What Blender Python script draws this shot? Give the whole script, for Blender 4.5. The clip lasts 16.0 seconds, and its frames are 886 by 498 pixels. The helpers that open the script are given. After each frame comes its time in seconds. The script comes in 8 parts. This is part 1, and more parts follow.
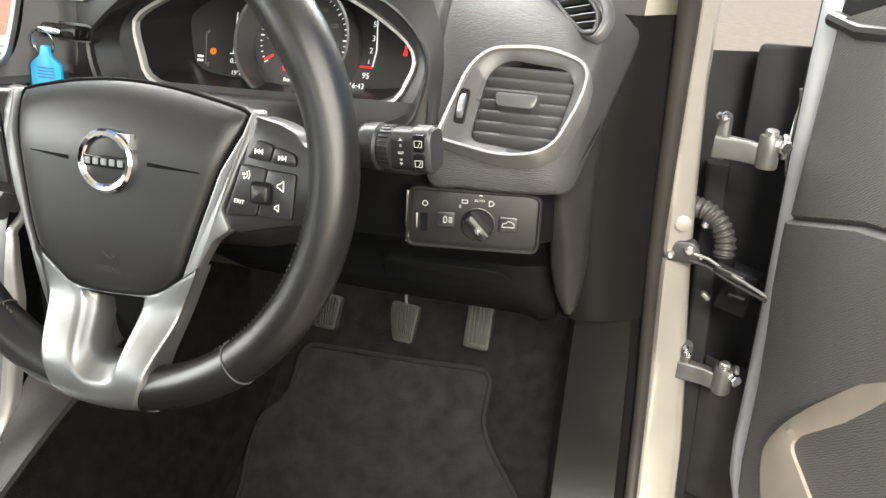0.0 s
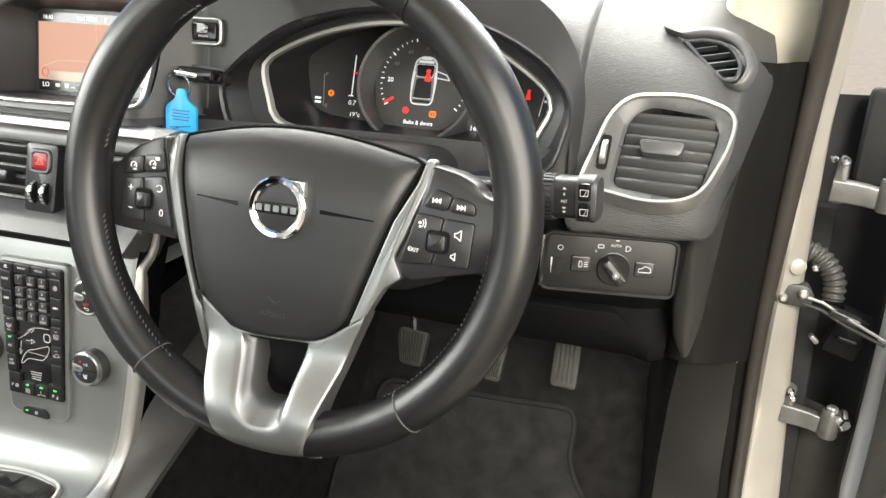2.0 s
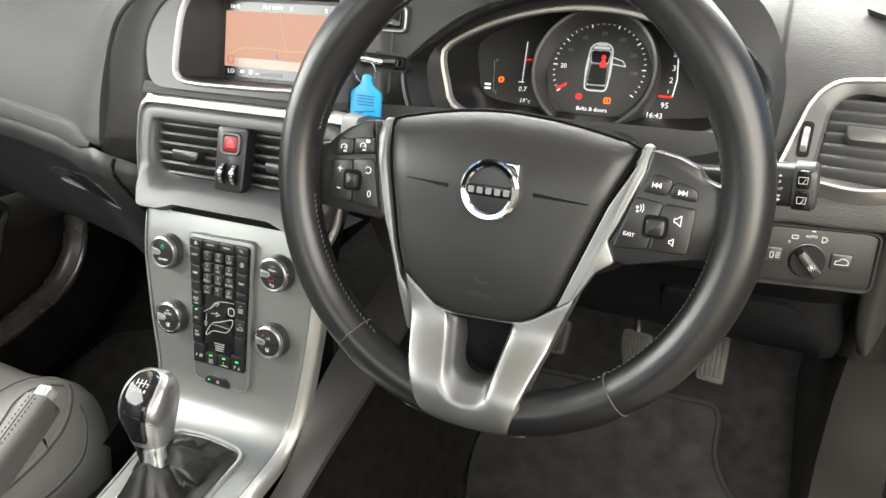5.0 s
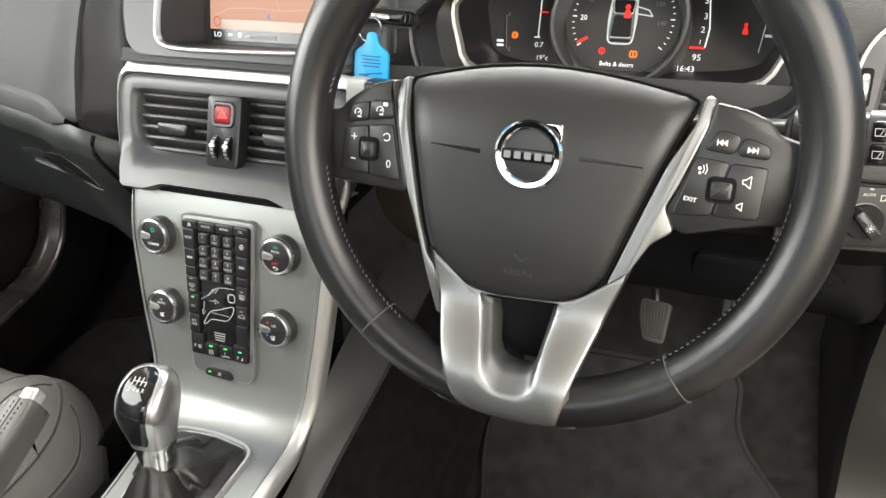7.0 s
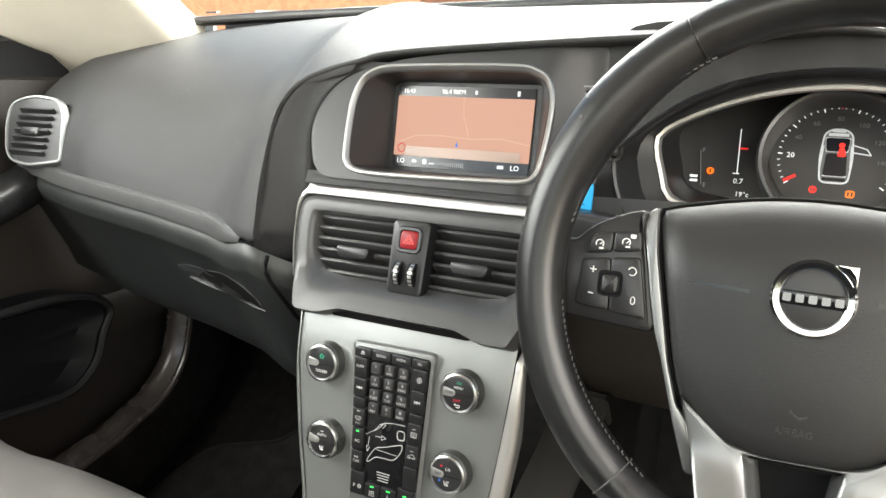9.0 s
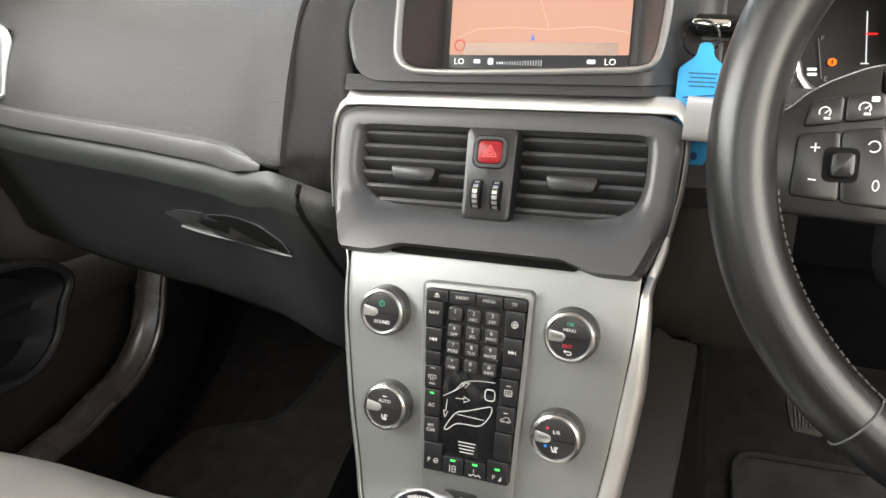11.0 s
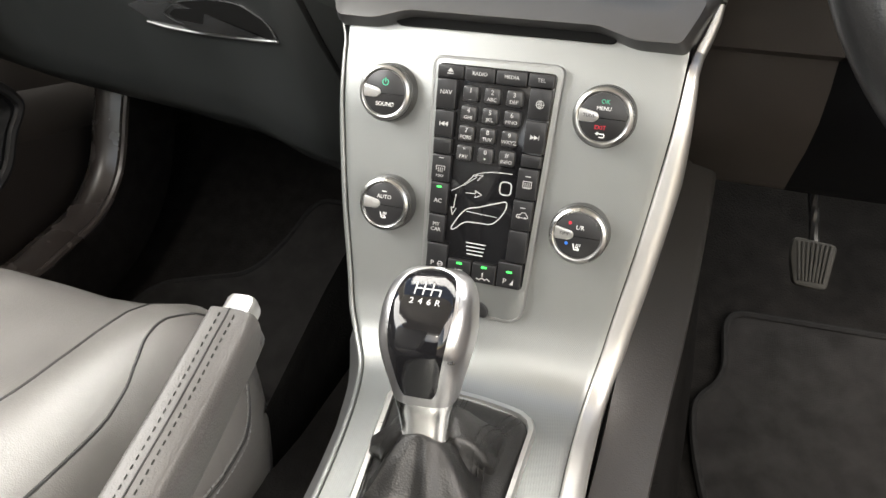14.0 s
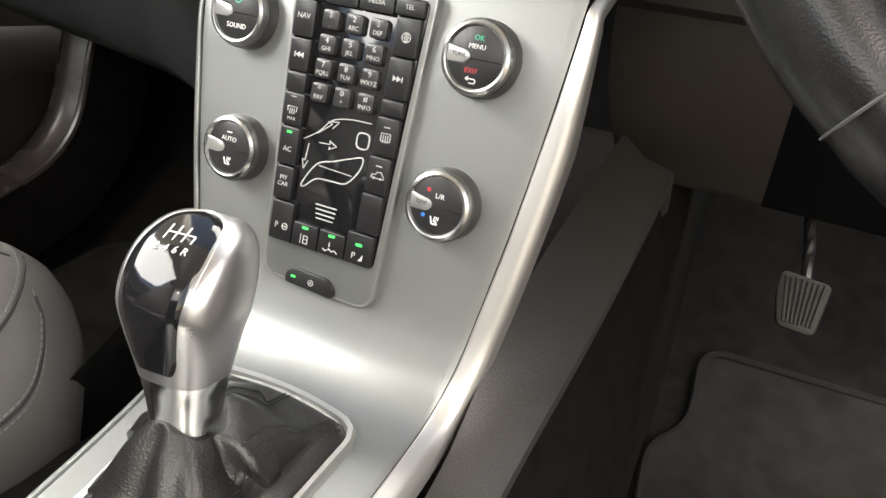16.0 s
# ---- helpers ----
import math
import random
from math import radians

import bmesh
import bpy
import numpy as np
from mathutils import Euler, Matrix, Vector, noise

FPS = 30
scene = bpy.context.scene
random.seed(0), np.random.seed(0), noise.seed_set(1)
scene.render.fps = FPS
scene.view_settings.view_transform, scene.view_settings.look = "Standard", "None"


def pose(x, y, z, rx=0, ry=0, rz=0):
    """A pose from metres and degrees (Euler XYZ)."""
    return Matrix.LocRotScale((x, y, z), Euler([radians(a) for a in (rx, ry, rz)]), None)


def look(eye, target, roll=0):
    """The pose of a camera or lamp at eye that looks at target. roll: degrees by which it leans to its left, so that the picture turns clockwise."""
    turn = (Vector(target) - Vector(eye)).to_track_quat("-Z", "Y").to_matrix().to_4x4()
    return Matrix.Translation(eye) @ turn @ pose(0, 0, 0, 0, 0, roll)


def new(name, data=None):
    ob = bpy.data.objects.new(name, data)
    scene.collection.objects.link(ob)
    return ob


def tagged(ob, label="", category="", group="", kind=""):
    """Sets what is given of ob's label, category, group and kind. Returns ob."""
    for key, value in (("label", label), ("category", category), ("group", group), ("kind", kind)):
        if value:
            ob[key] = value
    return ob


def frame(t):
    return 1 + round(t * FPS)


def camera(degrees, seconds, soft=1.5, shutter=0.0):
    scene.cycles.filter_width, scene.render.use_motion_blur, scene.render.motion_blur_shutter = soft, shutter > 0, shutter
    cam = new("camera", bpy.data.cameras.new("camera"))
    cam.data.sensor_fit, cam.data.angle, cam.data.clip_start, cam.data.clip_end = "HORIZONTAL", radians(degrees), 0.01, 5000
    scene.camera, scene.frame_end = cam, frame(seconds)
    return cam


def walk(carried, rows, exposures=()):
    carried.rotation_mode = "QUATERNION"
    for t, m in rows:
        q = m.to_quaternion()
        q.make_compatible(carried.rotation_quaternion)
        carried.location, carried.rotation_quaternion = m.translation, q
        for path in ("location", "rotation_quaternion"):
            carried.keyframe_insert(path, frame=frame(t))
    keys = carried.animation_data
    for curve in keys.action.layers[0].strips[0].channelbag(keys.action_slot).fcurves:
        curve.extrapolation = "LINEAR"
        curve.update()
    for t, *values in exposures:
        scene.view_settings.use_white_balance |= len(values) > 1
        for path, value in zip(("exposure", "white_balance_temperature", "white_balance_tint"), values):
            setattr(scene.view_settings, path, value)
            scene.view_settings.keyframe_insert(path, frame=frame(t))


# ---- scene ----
cam = camera(61.5, 16.0)
PATH = [
    (0, (0.017, 0.022, 0.799), (-0.475, 1.803, 0.033), 2.2),
    (0.5, (-0.037, 0.018, 0.8), (-0.608, 1.766, 0.014), 1.9),
    (1, (-0.067, 0.005, 0.809), (-0.623, 1.768, 0.045), 1.4),
    (1.5, (-0.083, -0.001, 0.813), (-0.612, 1.787, 0.088), 1.8),
    (2, (-0.094, -0.007, 0.81), (-0.626, 1.789, 0.11), 2.3),
    (2.5, (-0.11, -0.012, 0.81), (-0.659, 1.778, 0.108), 2.4),
    (3, (-0.12, -0.011, 0.819), (-0.702, 1.776, 0.136), 2.3),
    (3.5, (-0.131, -0.016, 0.817), (-0.752, 1.765, 0.153), 2.7),
    (4, (-0.145, -0.03, 0.82), (-0.818, 1.736, 0.168), 3.1),
    (4.5, (-0.158, -0.041, 0.804), (-0.878, 1.7, 0.135), 2.8),
    (5, (-0.179, -0.047, 0.804), (-0.915, 1.664, 0.074), 1.3),
    (5.2, (-0.184, -0.05, 0.802), (-0.915, 1.654, 0.051), 0.8),
    (7.3, (-0.25, -0.002, 0.783), (-0.924, 1.702, -0.02), -0.1),
    (7.5, (-0.26, -0.001, 0.785), (-0.944, 1.706, -0.001), -0.1),
    (8, (-0.284, -0.009, 0.769), (-1.028, 1.714, 0.078), -0.0),
    (8.5, (-0.325, -0.012, 0.775), (-1.119, 1.732, 0.202), 0.2),
    (9, (-0.366, -0.015, 0.77), (-1.237, 1.723, 0.299), 1.1),
    (9.2, (-0.378, -0.01, 0.761), (-1.292, 1.712, 0.314), 1.6),
    (11.3, (-0.537, 0.06, 0.676), (-1.223, 1.853, 0.115), -0.2),
    (11.5, (-0.534, 0.069, 0.665), (-1.22, 1.855, 0.082), -0.4),
    (12, (-0.546, 0.077, 0.643), (-1.163, 1.866, -0.005), -0.4),
    (12.5, (-0.558, 0.073, 0.622), (-1.144, 1.862, -0.052), 1.0),
    (13, (-0.57, 0.07, 0.607), (-1.143, 1.856, -0.086), 1.7),
    (13.5, (-0.577, 0.071, 0.599), (-1.144, 1.848, -0.122), 2.2),
    (14, (-0.573, 0.07, 0.581), (-1.149, 1.834, -0.166), 3.3),
    (14.5, (-0.552, 0.097, 0.559), (-1.119, 1.851, -0.217), 4.9),
    (15, (-0.526, 0.125, 0.548), (-1.09, 1.873, -0.243), 6.0),
    (15.5, (-0.5, 0.151, 0.538), (-1.102, 1.894, -0.237), 7.3),
    (16, (-0.483, 0.192, 0.531), (-1.202, 1.915, -0.185), 8.6),
]
walk(cam, [(t, look(eye, target, roll)) for t, eye, target, roll in PATH], exposures=((0, 1.40, 6750, 4), (3, 1.27, 6750, 4), (9, 1.23, 6700, 4), (11.5, 1.42, 6800, 8), (13.5, 1.49, 6850, 8), (16, 1.49, 6850, 8)))

# ---- tools ----
from mathutils.bvhtree import BVHTree

XC = -0.702                      # the car's centre line
UP = Vector((0, 0, 1))


def thing(name, loc, label, category, group="", kind=""):
    """An Empty at a thing's base, under which its parts are hung."""
    ob = new(name)
    ob.empty_display_size = 0.05
    ob.location = loc
    return tagged(ob, label, category, group, kind)


def mesh_of(name, bm, material, sharp=35):
    bmesh.ops.recalc_face_normals(bm, faces=bm.faces)
    me = bpy.data.meshes.new(name)
    bm.to_mesh(me)
    bm.free()
    me.materials.append(material)
    me.polygons.foreach_set("use_smooth", [True] * len(me.polygons))
    me.set_sharp_from_angle(angle=radians(sharp))
    return me


def part(name, bm, material, parent, label="", sharp=35):
    """Links a bmesh, given in world places, as one mesh object under a thing or a part."""
    ob = new(name, mesh_of(name, bm, material, sharp))
    ob.parent = parent
    top = parent
    while top.parent:
        top = top.parent
    if parent is top:
        ob.matrix_parent_inverse = Matrix.Translation(-Vector(top.location)) if top.type == "EMPTY" else Matrix()
    return tagged(ob, label) if label else ob


def setting(name, bm, material, label, category, sharp=35):
    ob = new(name, mesh_of(name, bm, material, sharp))
    return tagged(ob, label, category, kind="structure")


def axes(origin, u, v):
    """A matrix whose x is u, y is v and z points out of the plane."""
    u = Vector(u).normalized()
    n = u.cross(Vector(v)).normalized()
    v = n.cross(u)
    return Matrix(((u.x, v.x, n.x, origin[0]), (u.y, v.y, n.y, origin[1]), (u.z, v.z, n.z, origin[2]), (0, 0, 0, 1)))


def rounded(points, radius, seg=5):
    """A polygon with rounded corners; radius: one number or one a corner."""
    out, n = [], len(points)
    for i in range(n):
        r = radius[i] if isinstance(radius, (list, tuple)) else radius
        p, a, b = Vector(points[i]), Vector(points[i - 1]), Vector(points[(i + 1) % n])
        da, db = (a - p), (b - p)
        r1 = min(r, da.length * 0.49, db.length * 0.49)
        if r1 < 1e-5:
            out.append(p)
            continue
        s, e = p + da.normalized() * r1, p + db.normalized() * r1
        for k in range(seg + 1):
            t = k / seg
            out.append(s * (1 - t) ** 2 + p * 2 * t * (1 - t) + e * t * t)
    return [Vector((q.x, q.y)) for q in out]


def rect(w, h, r, seg=4, cx=0.0, cy=0.0):
    return rounded([(cx - w / 2, cy - h / 2), (cx + w / 2, cy - h / 2), (cx + w / 2, cy + h / 2), (cx - w / 2, cy + h / 2)], r, seg)


def circle(r, n=32, cx=0.0, cy=0.0):
    return [Vector((cx + r * math.cos(2 * math.pi * i / n), cy + r * math.sin(2 * math.pi * i / n))) for i in range(n)]


def inset(loop, d):
    """A polygon drawn in by d (out where d is below zero)."""
    n = len(loop)
    area = sum(loop[i].x * loop[(i + 1) % n].y - loop[(i + 1) % n].x * loop[i].y for i in range(n))
    s = 1 if area > 0 else -1
    out = []
    for i in range(n):
        a, b = loop[i] - loop[i - 1], loop[(i + 1) % n] - loop[i]
        if a.length < 1e-7:
            a = b
        if b.length < 1e-7:
            b = a
        na = Vector((-a.y, a.x)).normalized() * s
        nb = Vector((-b.y, b.x)).normalized() * s
        m = (na + nb)
        m = m.normalized() if m.length > 1e-6 else na
        out.append(loop[i] + m * d / max(0.5, m.dot(na)))
    return out


def smooth_line(points, n, closed=False):
    """A Catmull-Rom line through points of any dimension."""
    p = [Vector(q) for q in points]
    k, out = len(p), []
    spans = k if closed else k - 1
    for i in range(n):
        s = i / n * spans if closed else i / (n - 1) * spans
        j = min(int(s), spans - 1)
        t = s - j
        g = (lambda m: p[m % k]) if closed else (lambda m: p[max(0, min(k - 1, m))])
        a, b, c, d = g(j - 1), g(j), g(j + 1), g(j + 2)
        out.append(0.5 * ((2 * b) + (c - a) * t + (2 * a - 5 * b + 4 * c - d) * t * t + (3 * b - a - 3 * c + d) * t ** 3))
    return out


def curve_at(table, x):
    """A row of a table of (x, values ...), taken smoothly between its rows."""
    if x <= table[0][0]:
        return table[0][1:]
    for a, b in zip(table, table[1:]):
        if x <= b[0]:
            t = (x - a[0]) / (b[0] - a[0])
            return [p + (q - p) * t for p, q in zip(a[1:], b[1:])]
    return table[-1][1:]


def add_loops(bm, loops, closed=True, cap0=False, cap1=False):
    """Skins loops of equal length."""
    rows = [[bm.verts.new(p) for p in loop] for loop in loops]
    n = len(rows[0])
    for a, b in zip(rows, rows[1:]):
        for i in range(n if closed else n - 1):
            j = (i + 1) % n
            bm.faces.new((a[i], a[j], b[j], b[i]))
    if cap0:
        bm.faces.new(rows[0][::-1])
    if cap1:
        bm.faces.new(rows[-1])
    return rows


def loops_mesh(loops, closed=True, cap0=False, cap1=False):
    bm = bmesh.new()
    add_loops(bm, loops, closed, cap0, cap1)
    return bm


def lift(m, loop, d):
    return [m @ Vector((p.x, p.y, d)) for p in loop]


def slab(loop, m, d0, d1, bevel=0.0, bm=None):
    """A plate of an outline, from depth d0 to d1 along the plane's normal, with a rounded front edge."""
    bm = bm or bmesh.new()
    if bevel > 0:
        loops = [lift(m, loop, d0), lift(m, loop, d1 - bevel), lift(m, inset(loop, bevel * 0.3), d1 - bevel * 0.3), lift(m, inset(loop, bevel), d1)]
    else:
        loops = [lift(m, loop, d0), lift(m, loop, d1)]
    add_loops(bm, loops, True, True, True)
    return bm


def frame_ring(outer, width, m, d0, d1, round_=0.0):
    """A frame round an opening."""
    inner = inset(outer, width)
    r = round_ or width * 0.25
    loops = [lift(m, outer, d0), lift(m, outer, d1 - r), lift(m, inset(outer, r), d1), lift(m, inset(outer, width - r), d1), lift(m, inner, d1 - r), lift(m, inner, d0)]
    bm = bmesh.new()
    add_loops(bm, loops)
    return bm


def sweep(path, section, closed=False, up=UP, cap=True, scale=None):
    """A section (2D loop) carried along a line of points."""
    n, loops = len(path), []
    path = [Vector(p) for p in path]
    for i, p in enumerate(path):
        a = path[i - 1] if (i or closed) else p
        b = path[(i + 1) % n] if (i < n - 1 or closed) else p
        t = (b - a).normalized()
        side = t.cross(up)
        side = side.normalized() if side.length > 1e-5 else Vector((1, 0, 0))
        top = side.cross(t)
        k = scale(i / (n - 1)) if scale else 1.0
        loops.append([p + side * q.x * k + top * q.y * k for q in section])
    bm = bmesh.new()
    if closed:
        loops.append(loops[0])
    add_loops(bm, loops, True, cap and not closed, cap and not closed)
    if closed:
        bmesh.ops.remove_doubles(bm, verts=bm.verts, dist=1e-6)
    return bm


def tube(path, r, closed=False, n=10, up=UP, cap=True, scale=None):
    return sweep(path, circle(r, n), closed, up, cap, scale)


def box(m, sx, sy, sz, bevel=0.002, bm=None):
    return slab(rect(sx, sy, min(bevel, sx * 0.3, sy * 0.3), 2), m, -sz / 2, sz / 2, min(bevel, sz * 0.4), bm)


def turned(profile, m, n=36, bm=None):
    """A turned body: profile of (radius, height) along the plane's normal."""
    bm = bm or bmesh.new()
    loops = [lift(m, circle(max(r, 1e-5), n), h) for r, h in profile]
    add_loops(bm, loops, True, True, True)
    return bm


def lettering(text, size, m, material, parent, name="lettering", align="CENTER"):
    """Raised printing from the built-in font, at the plane m."""
    cu = bpy.data.curves.new("lettering", "FONT")
    cu.body, cu.size, cu.align_x, cu.align_y, cu.resolution_u = text, size, align, "CENTER", 2
    cu.extrude = 0.00012
    ob = bpy.data.objects.new("lettering", cu)
    me = bpy.data.meshes.new_from_object(ob)
    bpy.data.objects.remove(ob)
    bpy.data.curves.remove(cu)
    bm = bmesh.new()
    bm.from_mesh(me)
    bpy.data.meshes.remove(me)
    bm.transform(m)
    return part(name, bm, material, parent)


def marks(name, shapes, m, material, parent, d=0.0003):
    """Small printed shapes, each a 2D loop, on the plane m."""
    bm = bmesh.new()
    for loop in shapes:
        slab([Vector(p) for p in loop], m, -0.0002, d, 0, bm)
    return part(name, bm, material, parent)


def bar(x0, y0, x1, y1, w):
    a, b = Vector((x0, y0)), Vector((x1, y1))
    s = (b - a).normalized()
    t = Vector((-s.y, s.x)) * w / 2
    return [a - t, b - t, b + t, a + t]


def strokes(points, w, closed=False):
    """A drawn line, as bars from point to point."""
    p = list(points) + ([points[0]] if closed else [])
    return [bar(*a, *b, w) for a, b in zip(p, p[1:])]


def inside(p, loop):
    """Whether a 2D point lies in a polygon."""
    hit, n = False, len(loop)
    for i in range(n):
        a, b = loop[i], loop[i - 1]
        if (a.y > p.y) != (b.y > p.y) and p.x < (b.x - a.x) * (p.y - a.y) / (b.y - a.y) + a.x:
            hit = not hit
    return hit


def cut_hole(bm, m, loop, reach=0.06):
    """Takes away the faces of a skin that lie inside an outline on the plane m."""
    inv = m.inverted()
    gone = []
    for f in bm.faces:
        q = inv @ f.calc_center_median()
        if abs(q.z) < reach and inside(q, loop):
            gone.append(f)
    bmesh.ops.delete(bm, geom=gone, context="FACES")


# ---- light ----
world = bpy.data.worlds.new("sky")
scene.world = world
world.use_nodes = True
tree = world.node_tree
sky = tree.nodes.new("ShaderNodeTexSky")
sky.sky_type, sky.sun_disc, sky.sun_elevation, sky.sun_rotation = "NISHITA", False, radians(32), radians(170)
tree.links.new(sky.outputs[0], tree.nodes["Background"].inputs[0])
tree.nodes["Background"].inputs[1].default_value = 0.15

sun = new("sun", bpy.data.lights.new("sun", "SUN"))
sun.data.energy, sun.data.angle, sun.data.color = 2.6, radians(14), (1.0, 0.95, 0.88)
sun.matrix_world = look((0.7, -4.0, 2.54), (0, 0, 0))


def window_light(name, eye, target, w, h, watts, colour):
    la = bpy.data.lights.new(name, "AREA")
    la.shape, la.size, la.size_y, la.energy, la.color = "RECTANGLE", w, h, watts, colour
    ob = new(name, la)
    ob.matrix_world = look(eye, target)
    return ob


window_light("windscreen_daylight", (-0.60, 1.28, 1.60), (-0.62, 0.35, 0.88), 1.9, 1.0, 41, (1.0, 0.98, 0.95))
window_light("driver_doorway_daylight", (0.42, -0.08, 0.95), (-0.95, 0.50, 0.32), 0.85, 0.8, 9.8, (1.0, 0.89, 0.80))
window_light("passenger_window_daylight", (-1.495, 0.06, 0.98), (-0.8, 0.32, 0.40), 1.1, 0.42, 10.5, (1.0, 0.98, 0.96))
window_light("rear_window_daylight", (-0.70, -1.15, 1.10), (-0.7, 0.4, 0.45), 1.1, 0.4, 1.3, (1.0, 0.97, 0.93))

# ---- materials ----


def material(name, colour, rough=0.5, metal=0.0, grain=0.0, grain_size=0.001, pattern="NOISE", vary=0.08, vary_size=0.06, spec=0.5, coat=0.0, emit=0.0, rough_vary=0.06):
    """A node material with colour and gloss that vary broadly, and a fine relief."""
    ma = bpy.data.materials.new(name)
    ma.use_nodes = True
    nt = ma.node_tree
    b = nt.nodes["Principled BSDF"]
    co = nt.nodes.new("ShaderNodeTexCoord").outputs["Object"]
    b.inputs["Metallic"].default_value = metal
    b.inputs["Specular IOR Level"].default_value = spec
    b.inputs["Coat Weight"].default_value = coat
    b.inputs["Coat Roughness"].default_value = 0.05
    broad = nt.nodes.new("ShaderNodeTexNoise")
    broad.inputs["Scale"].default_value, broad.inputs["Detail"].default_value = 1 / vary_size, 5
    nt.links.new(co, broad.inputs["Vector"])
    ramp = nt.nodes.new("ShaderNodeValToRGB")
    c = Vector(colour)
    lo, hi = c * (1 - vary), c * (1 + vary)
    ramp.color_ramp.elements[0].position, ramp.color_ramp.elements[1].position = 0.3, 0.7
    ramp.color_ramp.elements[0].color, ramp.color_ramp.elements[1].color = (*lo, 1), (*[min(1, v) for v in hi], 1)
    nt.links.new(broad.outputs["Fac"], ramp.inputs["Fac"])
    nt.links.new(ramp.outputs["Color"], b.inputs["Base Color"])
    mr = nt.nodes.new("ShaderNodeMapRange")
    mr.inputs["To Min"].default_value, mr.inputs["To Max"].default_value = max(0.02, rough - rough_vary), min(1, rough + rough_vary)
    nt.links.new(broad.outputs["Fac"], mr.inputs["Value"])
    nt.links.new(mr.outputs["Result"], b.inputs["Roughness"])
    if grain:
        if pattern == "VORONOI":
            fine = nt.nodes.new("ShaderNodeTexVoronoi")
            fine.inputs["Scale"].default_value = 1 / grain_size
            out = fine.outputs["Distance"]
        elif pattern == "HATCH":
            waves = []
            for turn_ in (45, -45):
                mp = nt.nodes.new("ShaderNodeMapping")
                mp.inputs["Rotation"].default_value = (0, radians(turn_), 0)
                nt.links.new(co, mp.inputs["Vector"])
                fine = nt.nodes.new("ShaderNodeTexWave")
                fine.wave_type, fine.bands_direction = "BANDS", "X"
                fine.inputs["Scale"].default_value, fine.inputs["Distortion"].default_value = 0.314 / grain_size, 0.3
                nt.links.new(mp.outputs["Vector"], fine.inputs["Vector"])
                waves.append(fine.outputs["Fac"])
            mix = nt.nodes.new("ShaderNodeMath")
            mix.operation = "MULTIPLY"
            nt.links.new(waves[0], mix.inputs[0])
            nt.links.new(waves[1], mix.inputs[1])
            out = mix.outputs[0]
        elif pattern == "LEATHER":
            warp = nt.nodes.new("ShaderNodeTexNoise")
            warp.inputs["Scale"].default_value, warp.inputs["Detail"].default_value, warp.inputs["Distortion"].default_value = 0.45 / grain_size, 4, 0.25
            warp.inputs["Roughness"].default_value = 0.62
            mp = nt.nodes.new("ShaderNodeMapping")
            mp.inputs["Scale"].default_value = (1.5, 0.55, 1)
            nt.links.new(co, mp.inputs["Vector"])
            nt.links.new(mp.outputs["Vector"], warp.inputs["Vector"])
            fine = nt.nodes.new("ShaderNodeTexVoronoi")
            fine.inputs["Scale"].default_value = 1 / (grain_size * 0.45)
            mix = nt.nodes.new("ShaderNodeMath")
            mix.operation = "MULTIPLY_ADD"
            mix.inputs[1].default_value = 0.45
            nt.links.new(fine.outputs["Distance"], mix.inputs[0])
            nt.links.new(warp.outputs["Fac"], mix.inputs[2])
            out = mix.outputs[0]
        elif pattern == "GRAIN":
            mp = nt.nodes.new("ShaderNodeMapping")
            mp.inputs["Scale"].default_value = (0.40, 1, 1)
            mp.inputs["Rotation"].default_value = (radians(45), 0, 0)
            nt.links.new(co, mp.inputs["Vector"])
            fine = nt.nodes.new("ShaderNodeTexWave")
            fine.wave_type, fine.bands_direction = "BANDS", "Z"
            fine.inputs["Scale"].default_value = 0.314 / grain_size
            fine.inputs["Distortion"].default_value, fine.inputs["Detail"].default_value = 7.0, 2.0
            fine.inputs["Detail Scale"].default_value, fine.inputs["Detail Roughness"].default_value = 1.6, 0.6
            nt.links.new(mp.outputs["Vector"], fine.inputs["Vector"])
            out = fine.outputs["Fac"]
        else:
            fine = nt.nodes.new("ShaderNodeTexNoise")
            fine.inputs["Scale"].default_value, fine.inputs["Detail"].default_value = 1 / grain_size, 4
            out = fine.outputs["Fac"]
        if not fine.inputs["Vector"].is_linked:
            nt.links.new(co, fine.inputs["Vector"])
        if pattern == "GRAIN":
            tone = nt.nodes.new("ShaderNodeMapRange")
            tone.inputs["From Max"].default_value = 1.0
            tone.inputs["To Min"].default_value, tone.inputs["To Max"].default_value = 0.78, 1.12
            nt.links.new(out, tone.inputs["Value"])
            mul = nt.nodes.new("ShaderNodeMix")
            mul.data_type, mul.blend_type = "RGBA", "MULTIPLY"
            mul.inputs["Factor"].default_value = 1.0
            nt.links.new(ramp.outputs["Color"], mul.inputs["A"])
            nt.links.new(tone.outputs["Result"], mul.inputs["B"])
            nt.links.new(mul.outputs["Result"], b.inputs["Base Color"])
        bump = nt.nodes.new("ShaderNodeBump")
        bump.inputs["Strength"].default_value, bump.inputs["Distance"].default_value = grain, grain_size * (0.22 if pattern == "GRAIN" else 0.5)
        nt.links.new(out, bump.inputs["Height"])
        nt.links.new(bump.outputs["Normal"], b.inputs["Normal"])
    if emit:
        b.inputs["Emission Color"].default_value = (*colour, 1)
        b.inputs["Emission Strength"].default_value = emit
    return ma


